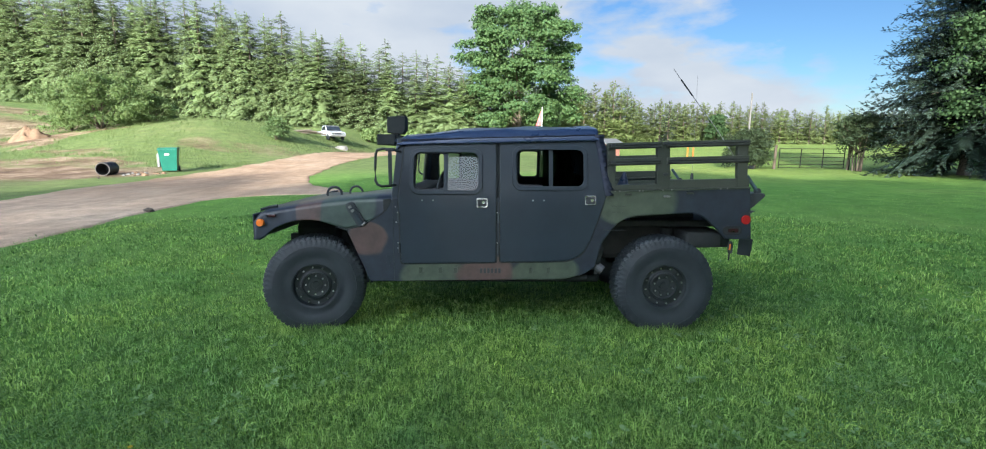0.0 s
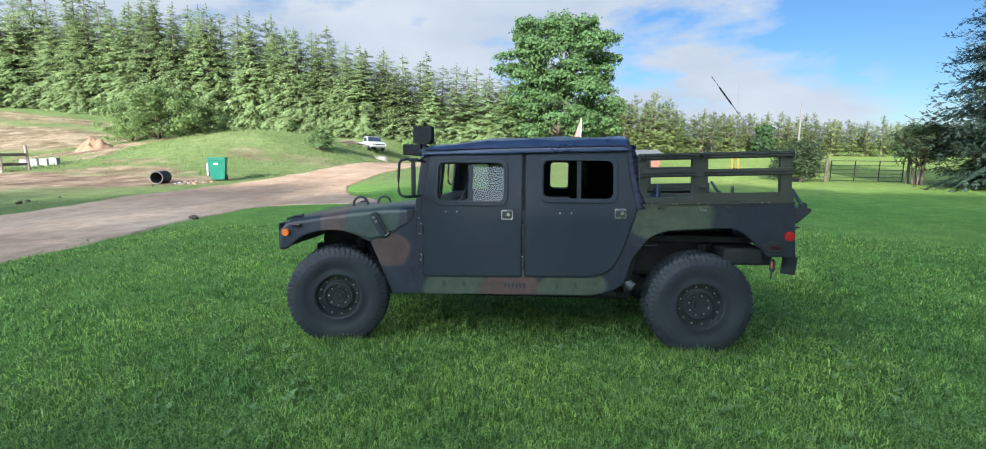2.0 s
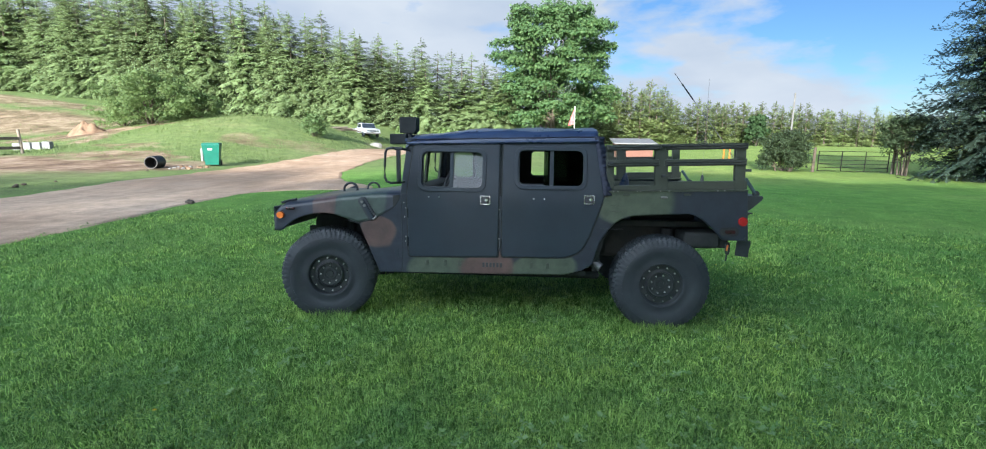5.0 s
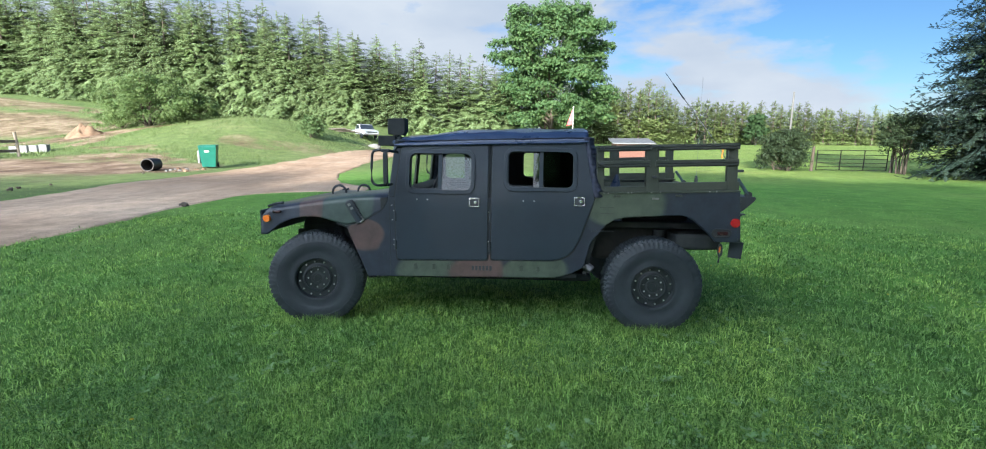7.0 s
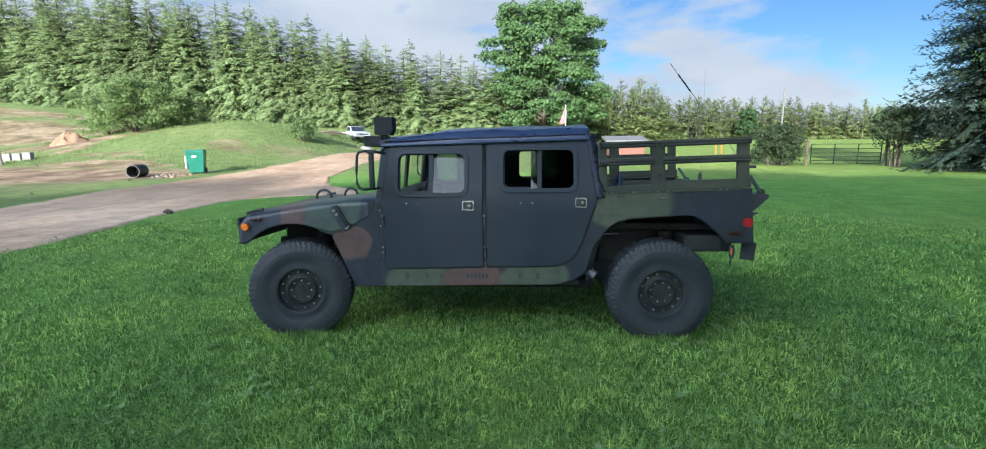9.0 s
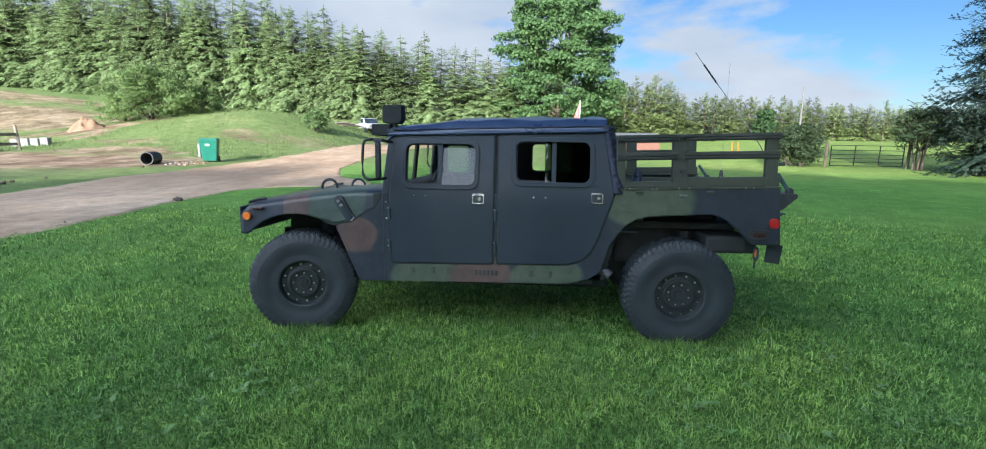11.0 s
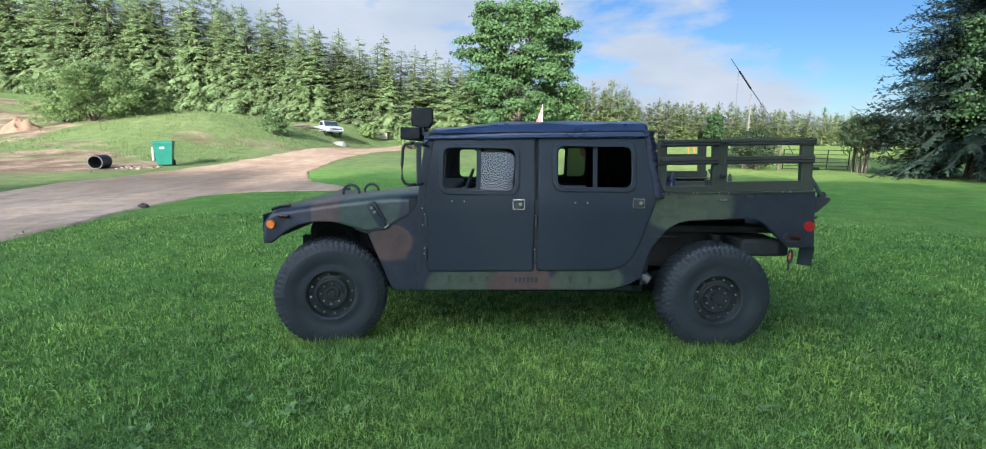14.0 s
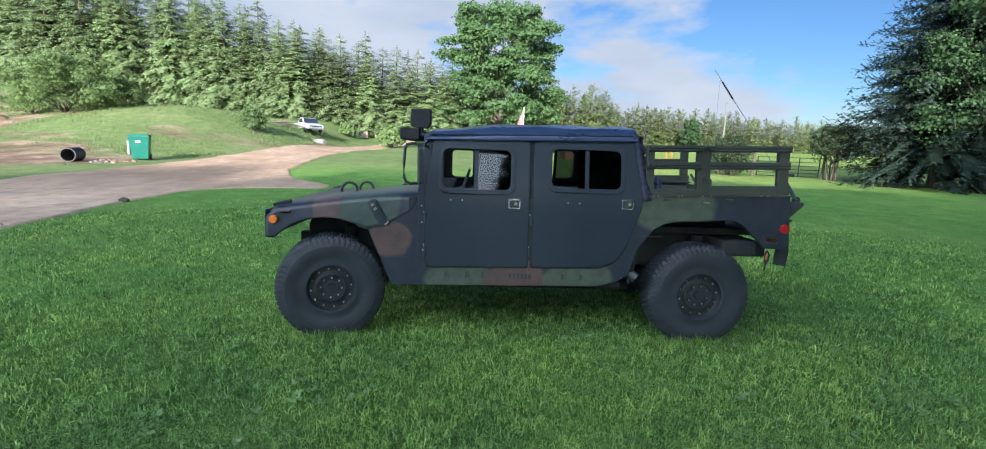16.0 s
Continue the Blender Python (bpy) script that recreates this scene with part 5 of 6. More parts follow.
def conifer_crown(rng, h, r, gap, per, twigs, clear=0.06, droop=0.25, ragged=0.25, taper=0.9, rows=4, twig=0.40, pitch=(-16, 50), hang=(0.3, 1.2), broad=(0.20, 0.34), foot=0.72):
    """Branches in whorls round a stem: each a long spray with shorter ones along it."""
    whorls = max(8, int(h * (1 - clear) / gap))
    n = whorls * per
    z = clear * h + h * (0.985 - clear) * np.repeat(np.arange(whorls) / whorls, per) + rng.normal(0, 0.4 * gap, n)
    z = np.clip(z, 0.15, 0.985 * h)
    a = rng.uniform(0, 2 * np.pi, n)
    rel = 1 - z / h
    ln = r * rel ** taper * np.minimum(1.0, foot + (z / h) * 6 * (1 - foot)) * rng.uniform(1 - 1.3 * ragged, 1 + 0.7 * ragged, n) + 0.16
    el = np.radians(pitch[0] + pitch[1] * (z / h) ** 1.5 + rng.normal(0, 10, n))
    way = np.stack([np.cos(a) * np.cos(el), np.sin(a) * np.cos(el), np.sin(el)], 1)
    p = np.stack([np.zeros(n), np.zeros(n), z], 1)
    made = [fans(rng, p, way, ln, broad[0], droop, 0.5 * droop, rows)]
    for k in range(twigs):
        t = np.clip(0.22 + 0.74 * (k + rng.random(n)) / twigs, 0.1, 0.97)
        q = p + way * (ln * t)[:, None]
        q[:, 2] += ln * (0.5 * droop * np.maximum(t - 0.55, 0) - droop * t ** 1.5)
        turn = (1 if k % 2 else -1) * rng.uniform(0.35, 1.05, n)
        b = a + turn
        e2 = el - rng.uniform(*hang, n)
        w2 = np.stack([np.cos(b) * np.cos(e2), np.sin(b) * np.cos(e2), np.sin(e2)], 1)
        l2 = twig * np.minimum(ln ** 0.75, 1.2 * ln) * (1.15 - 0.55 * t) * rng.uniform(0.65, 1.3, n)
        made.append(fans(rng, q, w2, l2, broad[1], droop * 0.6, 0.6 * droop, rows))
    # leader
    top = np.repeat(np.array([[0, 0, h - 0.7]]), 3, 0)
    b = rng.uniform(0, 6.28, 3)
    made.append(fans(rng, top, unit(np.stack([0.12 * np.cos(b), 0.12 * np.sin(b), np.ones(3)], 1)), np.full(3, 0.8), 0.12, 0.0, 0.0, rows))
    base, vs, fs = 0, [], []
    for v, f in made:
        vs.append(v)
        fs.append(f + base)
        base += len(v)
    return np.concatenate(vs), np.concatenate(fs)


def leaf_crown(rng, lobes, leaves, size, fill=0.35):
    """Leaves on the domed upper sides of a set of clumps (x, y, z, rx, ry, rz), fewer below and inside."""
    lb = np.array(lobes)
    area = lb[:, 3] * lb[:, 5]
    pick = rng.choice(len(lb), size=leaves, p=area / area.sum())
    d = unit(rng.normal(0, 1, (leaves, 3)))
    d[:, 2] = np.where(rng.random(leaves) < 0.72, np.abs(d[:, 2]), d[:, 2])
    rad = 1.12 - (fill + 0.12) * rng.random(leaves) ** 1.3
    rad *= 1 + 0.26 * np.sin(d[:, 0] * 7 + pick) * np.cos(d[:, 1] * 6 + pick * 2) + rng.normal(0, 0.08, leaves)
    p = lb[pick, :3] + d * lb[pick, 3:] * rad[:, None]
    nrm = unit(d * 0.9 + rng.normal(0, 0.5, (leaves, 3)) + np.array([0, 0, 0.35]))
    way = unit(np.cross(nrm, rng.normal(0, 1, (leaves, 3))))
    ls = size * rng.uniform(0.55, 1.4, leaves)
    side = np.cross(nrm, way) * (ls * 0.42)[:, None]
    return quads(p - way * ls[:, None] * 0.5, way * ls[:, None], side)


def stem(bm, p0, p1, r0, r1, bend=0.0, rng=None, steps=5, sides=8):
    pts = []
    for i in range(steps + 1):
        f = i / steps
        p = Vector(p0).lerp(Vector(p1), f)
        if rng is not None and 0 < i < steps:
            p += Vector(rng.normal(0, bend, 3))
        pts.append(p)
    return tube(pts, r0, sides, bm, False, r1)


def conifer(name, seed, h, r, gap, per, twigs, material, label, category="tree", group="", clear=0.06, droop=0.25, ragged=0.25, trunk=0.0, taper=0.9, rows=4, twig=0.40, pitch=(-16, 50), hang=(0.3, 1.2), broad=(0.20, 0.34), limbs=4, foot=0.72):
    rng = np.random.default_rng(seed)
    ob = thing(name, 0, 0, 0, label, category, group)
    bm = bmesh.new()
    tr = trunk or h * 0.014
    stem(bm, (0, 0, -0.3), (0, 0, h * 0.97), tr, 0.015, 0.03, rng)
    for k in range(limbs):
        a, z = rng.uniform(0, 6.28), h * rng.uniform(clear, 0.75)
        ln = r * (1 - z / h) * 0.85
        stem(bm, (0, 0, z), (ln * math.cos(a), ln * math.sin(a), z - droop * ln), 0.03, 0.008, 0.02, rng, 3, 5)
    part("trunk", bm, M["bark"], ob)
    v, f = conifer_crown(rng, h, r, gap, per, twigs, clear, droop, ragged, taper, rows, twig, pitch, hang, broad, foot)
    crown = new("crown", from_arrays("crown", v, f, material))
    crown.parent = ob
    return ob


def broadleaf(name, seed, h, r, base, leaves, size, material, label, category="tree", group="", trunk=0.2, lobes=26, fill=0.35, stems=1, lobe=(0.26, 0.40), core=0.55, spread=(0.35, 0.78), flat=(0.65, 0.9), full=False):
    """A tapered trunk with limbs that carry lobes of leaves; the crown starts at base and is r wide."""
    rng = np.random.default_rng(seed)
    ob = thing(name, 0, 0, 0, label, category, group)
    bm = bmesh.new()
    mid = base + (h - base) * 0.45
    made = []
    for k in range(lobes):
        f = (k + 0.5) / lobes
        z = base + (h - base) * (0.10 + 0.80 * f)
        g = (z - base) / (h - base)
        wide = r * (1 - abs(2 * g - 0.85) ** 2.2 * 0.62)
        if full:
            wide = r * (1 - 0.62 * max(0.0, (g - 0.62) / 0.38) ** 2 - 0.10 * max(0.0, (0.25 - g) / 0.25))
        a = k * 2.39996 + rng.normal(0, 0.3)
        rr = wide * rng.uniform(*spread)
        s = r * rng.uniform(*lobe)
        made.append((rr * math.cos(a), rr * math.sin(a), z, s, s, s * rng.uniform(*flat)))
    made.append((0, 0, h - r * 0.28, r * 0.32, r * 0.32, r * 0.28))
    made.append((0, 0, mid, r * core, r * core, (h - base) * core * 0.6))
    for s in range(stems):
        ox, oy = (0, 0) if stems == 1 else (rng.normal(0, 0.35), rng.normal(0, 0.35))
        stem(bm, (ox * 0.4, oy * 0.4, -0.3), (ox, oy, mid), trunk, trunk * 0.45, trunk * 0.25, rng, 6, 9)
    for x, y, z, *_ in made[:: max(1, lobes // 14)]:
        stem(bm, (0, 0, max(base * 0.8, z - 0.45 * math.hypot(x, y) - 0.2 * h)), (x, y, z), trunk * 0.4, 0.02, trunk * 0.2, rng, 4, 6)
    part("trunk", bm, M["bark"], ob)
    v, f = leaf_crown(rng, made, leaves, size, fill)
    v[:, 2] = np.maximum(v[:, 2], 0.05)
    crown = new("crown", from_arrays("crown", v, f, material))
    crown.parent = ob
    return ob


def put(ob, x, y, turn=0.0, size=1.0, dz=0.0):
    """Moves a plant built at the origin to its place on the ground."""
    ob.matrix_basis = pose(x, y, height(x, y) + dz, 0, 0, turn) @ Matrix.Diagonal((size, size, size, 1))
    return ob


SKYLINE = [(-95, 20.8), (-70, 20.6), (-53, 20.2), (-44, 19.2), (-34, 17.1), (-26, 14.7), (-19, 13.1), (-14, 11.6), (-6, 10.3), (8, 9.6)]  # the wood's top along its edge


def wood_top(x):
    for (a, za), (b, zb) in zip(SKYLINE, SKYLINE[1:]):
        if a <= x <= b:
            return za + (zb - za) * (x - a) / (b - a)
    return SKYLINE[0][1] if x < SKYLINE[0][0] else SKYLINE[-1][1]


def build_woods():
    rng = np.random.default_rng(11)
    def plant(kinds, count, mat):
        k = kinds[count % len(kinds)]
        if count < len(kinds):
            k.matrix_basis = mat
        else:
            copy_thing(k, Matrix.Identity(4)).matrix_basis = mat
    H = 14.0
    near = [conifer("spruce_tree", 20 + k, H, 3.9 + 0.4 * (k % 2), 0.43, 12, 8, M["spruce"], "tall green spruce at the edge of a planted wood", "tree", "spruces of the planted wood", 0.0, 0.26, 0.32, 0.0, 0.82, 2, 0.37, (-18, 46), (0.1, 0.9), (0.16, 0.40)) for k in range(5)]
    behind = [conifer("spruce_tree", 40 + k, H, 3.6, 0.52, 8, 5, M["spruce"], "tall green spruce deep in a planted wood", "tree", "spruces of the planted wood", 0.35, 0.26, 0.3, 0.0, 0.80, 2, 0.50, (-18, 46), (0.2, 1.0), (0.18, 0.36)) for k in range(3)]
    for row, kinds in ((0, near), (1, behind)):
        x = -96.0 + row * 1.1
        count = 0
        while x < -1 + row * 4:
            t = (x + 92) / 88
            y = 61.5 + row * 2.6 + 5.0 * t + rng.normal(0, 0.8)
            px = x + rng.normal(0, 0.4)
            g = height(px, y) - 0.1
            away = (y + 4.7) / 67.7
            top = 1.88 + (wood_top((px - 0.4) / away + 0.4) - 1.88) * away
            tall = (top - g) * (rng.uniform(0.84, 1.05) if row == 0 else rng.uniform(1.04, 1.15))
            if rng.random() < 0.06:
                tall *= 1.07
            wide = rng.uniform(1.10, 1.40) * (1.0 + 0.2 * row)
            plant(kinds, count, pose(px, y, g, rng.normal(0, 1.2), rng.normal(0, 1.2), rng.uniform(0, 360)) @ Matrix.Diagonal((wide, wide, tall / H, 1)))
            count += 1
            x += rng.uniform(1.8, 2.5) if row < 1 else rng.uniform(1.4, 2.0)
    # far plantation of pines beyond the field
    near = [conifer("pine_tree", 60 + k, 9.0 + 0.5 * k, 2.7, 0.62, 8, 4, M["pine"], "yellow-green young pine in the far plantation", "tree", "pines of the far plantation", 0.02, 0.06, 0.35, 0.0, 0.70, 2, 0.40, (-4, 45), (-1.1, 0.9), (0.16, 0.38)) for k in range(4)]
    behind = [conifer("pine_tree", 70 + k, 9.4 + 0.5 * k, 2.6, 0.75, 6, 3, M["pine"], "yellow-green young pine in the far plantation", "tree", "pines of the far plantation", 0.2, 0.05, 0.3, 0.0, 0.75, 2, 0.60, (0, 45), (-0.9, 0.6), (0.26, 0.50)) for k in range(2)]
    for row, kinds in ((0, near), (1, behind), (2, behind)):
        x = 6.0
        count = 0 if row < 2 else 2
        while x < 150:
            y = 108 + row * 3.5 + 0.10 * (x - 10) + rng.normal(0, 1.0)
            m_h = rng.uniform(0.86, 1.06) * (1.0 - 0.24 * ease(30, 85, x)) * (1.36 if x < 30 else 1.03)
            w_h = m_h * rng.uniform(1.3, 1.8)
            plant(kinds, count, pose(x + rng.normal(0, 0.4), y, height(x, y) - 0.1, 0, 0, rng.uniform(0, 360)) @ Matrix.Diagonal((w_h, w_h, m_h, 1)))
            count += 1
            x += rng.uniform(1.4, 2.0) if row == 0 else rng.uniform(1.9, 2.7)


def build_trees():
    maple = broadleaf("maple_tree", 6, 18.9, 8.1, 1.0, 66000, 0.36, M["maple"], "large full-crowned green maple standing alone", "tree", "", 0.42, 120, 0.30, 1, (0.13, 0.23), 0.30, (0.50, 0.98), (0.42, 0.62), True)
    put(maple, 3.6, 67.0, 40)
    blue = conifer("blue_spruce", 7, 16.5, 5.4, 0.29, 23, 36, M["bluespruce"], "blue-green spruce with sweeping lower branches", "tree", "", 0.075, 0.24, 0.36, 0.34, 0.76, 2, 0.21, (-8, 44), (-0.7, 0.9), (0.06, 0.30), 20, 0.76)
    put(blue, 24.6, 22.2, 0)
    shade = broadleaf("broadleaf_tree", 9, 13.0, 4.2, 1.7, 60000, 0.13, M["darkleaf"], "dense dark green broadleaf tree beside the spruce", "tree", "", 0.30, 90, 0.6, 1, (0.16, 0.30), 0.42, (0.4, 0.95), (0.5, 0.8))
    put(shade, 25.4, 19.2, 0, 1.0)
    # unseen trees behind the lawn shade it; the last four added to cut skylight
    row_tree = broadleaf("shade_tree", 10, 13.0, 5.8, 1.2, 3600, 0.85, M["darkleaf"], "unseen dense green broadleaf tree shading the lawn from behind", "tree", "trees that shade the lawn", 0.30, 34, 0.5)
    for k, (x, y, s) in enumerate(((-50, -36, 1.1), (-40, -34, 1.05), (-31, -36, 1.1), (-22, -34, 1.12), (-13, -35, 1.14), (-8.5, -36, 1.2), (9.4, -38, 1.25), (14.5, -35, 1.2), (22, -33, 1.25), (31, -31, 1.25), (41, -34, 1.2), (39, -19, 1.0), (47, -24, 1.1), (19, -20, 1.3), (28, -13, 1.3))):
        o = row_tree if k == 0 else copy_thing(row_tree, Matrix.Identity(4))
        o.matrix_basis = pose(x, y, height(x, y), 0, 0, 70 * k + 30) @ Matrix.Diagonal((s, s, s, 1))
    # unseen thin crown added to let broken sun onto the right lawn
    thin = broadleaf("thin_tree", 12, 12.9, 5.8, 1.4, 5500, 0.50, M["darkleaf"], "unseen thin-crowned broadleaf tree added to dapple the lawn", "tree", "", 0.26, 60, 0.6)
    put(thin, 1.2, -35.5)
    # unseen trees added to shade the right lawn and mirror in the panes
    yard = broadleaf("yard_tree", 14, 7.0, 3.2, 3.4, 8000, 0.42, M["darkleaf"], "unseen high-crowned broadleaf tree added to shade the near lawn", "tree", "trees on the near lawn", 0.16, 26, 0.5)
    put(yard, 11.2, -5.6)
    copy_thing(yard, Matrix.Identity(4)).matrix_basis = pose(3.0, -12.6, height(3.0, -12.6), 0, 0, 140) @ Matrix.Diagonal((0.80, 0.80, 1.50, 1))
    copy_thing(yard, Matrix.Identity(4)).matrix_basis = pose(7.2, -8.8, height(7.2, -8.8), 0, 0, 250) @ Matrix.Diagonal((1.1, 1.1, 1.2, 1))
    round_tree = broadleaf("round_tree", 13, 6.2, 2.3, 0.5, 2600, 0.5, M["darkleaf"], "small rounded bright green tree at the wood's edge", "tree", "", 0.12, 14)
    put(round_tree, 46.5, 104.0)
    dark = conifer("dark_spruce", 15, 9.0, 2.4, 0.6, 8, 3, M["darkspruce"], "dark spruce before the pines", "tree", "", 0.03, 0.2, 0.2)
    put(dark, 35.0, 100.0)
    # shrubs
    big = broadleaf("hillside_bush", 17, 4.4, 3.9, 0.1, 16000, 0.17, M["bush"], "large pale green bush on the hillside", "bush", "bushes on the hillside", 0.10, 70, 0.6, 4, (0.10, 0.22), 0.36, (0.30, 1.0), (0.5, 0.85))
    put(big, -29.5, 34.5, 0, 1.0, -0.2)
    for x, y, s, a in ((-32.6, 35.5, 0.60, 120), (-27.0, 36.8, 0.50, 230)):
        copy_thing(big, Matrix.Identity(4)).matrix_basis = pose(x, y, height(x, y) - 0.2, 0, 0, a) @ Matrix.Diagonal((s * 1.15, s, s, 1))
    shrub = broadleaf("mound_shrub", 19, 2.0, 1.35, 0.05, 3600, 0.15, M["shrub"], "rounded grey-green shrub on the mound", "bush", "", 0.04, 16, 0.5, 4)
    put(shrub, -16.8, 35.6, 0, 0.85)
    pale = broadleaf("yellow_bush", 21, 1.6, 1.3, 0.05, 1500, 0.3, M["bush"], "yellow-green bush beside the parked pickup", "bush", "roadside bushes", 0.04, 14, 0.5, 3)
    put(pale, -15.2, 58.5)
    for x, y, s in ((-8.7, 50.4, 1.35), (-5.5, 52.0, 0.9)):
        copy_thing(pale, Matrix.Identity(4)).matrix_basis = pose(x, y, height(x, y), 0, 0, 90 * s) @ Matrix.Diagonal((s, s, s, 1))
    hedge = broadleaf("gate_bush", 23, 2.4, 1.95, 0.05, 20000, 0.10, M["thicket"], "dark spreading bush beside the field gate", "bush", "", 0.06, 40, 0.6, 4, (0.15, 0.30), 0.45)
    put(hedge, 15.95, 27.9)
    multi = broadleaf("small_tree", 25, 3.4, 1.9, 1.25, 14000, 0.10, M["thicket"], "small many-stemmed tree by the gate post", "tree", "", 0.05, 24, 0.7, 6, (0.18, 0.34))
    put(multi, 21.9, 26.3)


def build_grass():
    """Grass blades over the lawn, thinning with distance from where one walks."""
    rng = np.random.default_rng(3)
    def spread_out(n, d0, d1, share=0.84):
        """Places on the lawn, denser towards the open side of the truck."""
        d = d0 * (d1 / d0) ** rng.random(n)
        a = np.where(rng.random(n) < share, rng.uniform(-0.98, 0.98, n) + rng.normal(0, 0.13, n), rng.uniform(0.8, 2 * np.pi - 0.8, n))
        x, y = 0.1 + d * np.sin(a), -4.5 + d * np.cos(a)
        keep = np.array([not on_road(p, q, 0.06 * (i % 7) - 0.34) for i, (p, q) in enumerate(zip(x, y))])
        return x[keep], y[keep], d[keep]
    def tufts(n, blades, d0, d1, tall, wide):
        """Clumps of arching blades that spread from a shared root."""
        x, y, d = spread_out(n, d0, d1)
        grow = np.array([noise.noise(Vector((p * 1.3, q * 1.3, 0))) + 0.8 * noise.noise(Vector((p * 4.6, q * 4.6, 2))) for p, q in zip(x, y)])
        keep = grow > -0.85 + 0.5 * rng.random(len(x))
        x, y, d, grow = (np.repeat(v[keep], blades) for v in (x, y, d, grow))
        n = len(x)
        size = tall * np.repeat(rng.uniform(0.7, 1.25, n // blades), blades)
        x, y = x + rng.normal(0, 0.016, n) * (1 + 0.1 * d), y + rng.normal(0, 0.016, n) * (1 + 0.1 * d)
        z = np.array([height(p, q) for p, q in zip(x, y)])
        h = size * rng.uniform(0.5, 1.25, n) * (1 + 0.55 * grow)
        b = np.repeat(rng.uniform(0, 2 * np.pi, n // blades), blades) + rng.normal(0, 1.3, n)
        lean = rng.uniform(0.15, 1.7, n)
        dirx, diry = np.cos(b), np.sin(b)
        w = wide * rng.uniform(0.55, 1.35, n) * (0.55 + 0.11 * d)
        c = b + rng.normal(0, 0.5, n)
        s = np.stack([-np.sin(c) * w, np.cos(c) * w, rng.normal(0, 0.35, n) * w], 1)
        root = np.stack([x, y, z - 0.01], 1)
        mid = np.stack([x + dirx * lean * h * 0.32, y + diry * lean * h * 0.32, z + h * (0.68 - 0.10 * lean)], 1)
        tip = np.stack([x + dirx * lean * h, y + diry * lean * h, z + np.maximum(h * (1.0 - 0.42 * lean), 0.004)], 1)
        v = np.stack([root - s, root + s, mid + s * 0.85, mid - s * 0.85, tip], 1).reshape(-1, 3)
        i = 5 * np.arange(n)[:, None]
        f = np.concatenate([i + np.array([[0, 1, 2]]), i + np.array([[0, 2, 3]]), i + np.array([[3, 2, 4]])])
        tagged(new("grass", from_arrays("grass", v, f, M["grass"])), "short green mown lawn grass", "grass", kind="stuff")
    def weeds(n):
        """Flat rosettes of broad leaves among the grass."""
        x, y, d = spread_out(n, 1.8, 9.0, 0.95)
        keep = np.array([noise.noise(Vector((p * 0.55, q * 0.55, 15))) for p, q in zip(x, y)]) + 0.10 * x > -0.05
        x, y = x[keep], y[keep]
        k = 7
        n = len(x) * k
        x, y = np.repeat(x, k), np.repeat(y, k)
        size = np.repeat(rng.uniform(0.024, 0.052, n // k), k) * rng.uniform(0.6, 1.2, n)
        b = np.tile(np.arange(k) * 2 * np.pi / k, n // k) + rng.normal(0, 0.35, n)
        z = np.array([height(p, q) for p, q in zip(x, y)]) + rng.uniform(0.035, 0.06, n)
        rise = rng.uniform(0.05, 0.75, n)
        way = np.stack([np.cos(b), np.sin(b), rise], 1) * size[:, None]
        side = np.stack([-np.sin(b), np.cos(b), rng.normal(0, 0.3, n)], 1) * (size * rng.uniform(0.20, 0.34, n))[:, None]
        v, f = quads(np.stack([x, y, z], 1), way, side)
        v.reshape(-1, 4, 3)[:, 2, 2] -= 0.35 * rise * size
        tagged(new("lawn_weeds", from_arrays("lawn_weeds", v, f, M["weed"])), "broad-leaved weeds in flat rosettes among the grass", "weeds", kind="stuff")
    def around_tyres(n):
        """Longer grass that the mower missed at the tyres."""
        hub = np.where(rng.random(n) < 0.5, -1.65, 1.65)
        dx, dy = rng.normal(0, 0.22, n), rng.normal(-0.04, 0.06, n)
        x, y = hub + dx, dy
        h = rng.uniform(0.05, 0.12, n) * np.exp(-(dx / 0.5) ** 2) * np.exp(-(np.abs(dy + 0.02) / 0.18) ** 2) + 0.03
        b, ln = rng.uniform(0, 2 * np.pi, n), rng.uniform(0.1, 0.7, n)
        d = np.stack([np.cos(b) * ln, np.sin(b) * ln, np.ones(n)], 1) * h[:, None]
        s = np.stack([rng.uniform(0.6, 1, n), rng.normal(0, 0.3, n), np.zeros(n)], 1) * 0.005
        v, f = spikes(np.stack([x, y, np.full(n, -0.01)], 1), d, s)
        tagged(new("tyre_grass", from_arrays("tyre_grass", v, f, M["grass"])), "longer green grass round the truck's tyres", "grass", kind="stuff")
    def clover(n):
        """Low broad-leaved weeds between the blades."""
        d, a = 1.5 + 5.5 * rng.random(n), rng.uniform(-1.0, 1.0, n) + rng.normal(0, 0.13, n)
        x, y = 0.1 + d * np.sin(a), -4.5 + d * np.cos(a)
        patch = np.array([noise.noise(Vector((p * 0.9, q * 0.9, 5))) + 0.5 * noise.noise(Vector((p * 3.7, q * 3.7, 6))) for p, q in zip(x, y)])
        keep = patch > 0.30
        x, y = x[keep], y[keep]
        n = len(x)
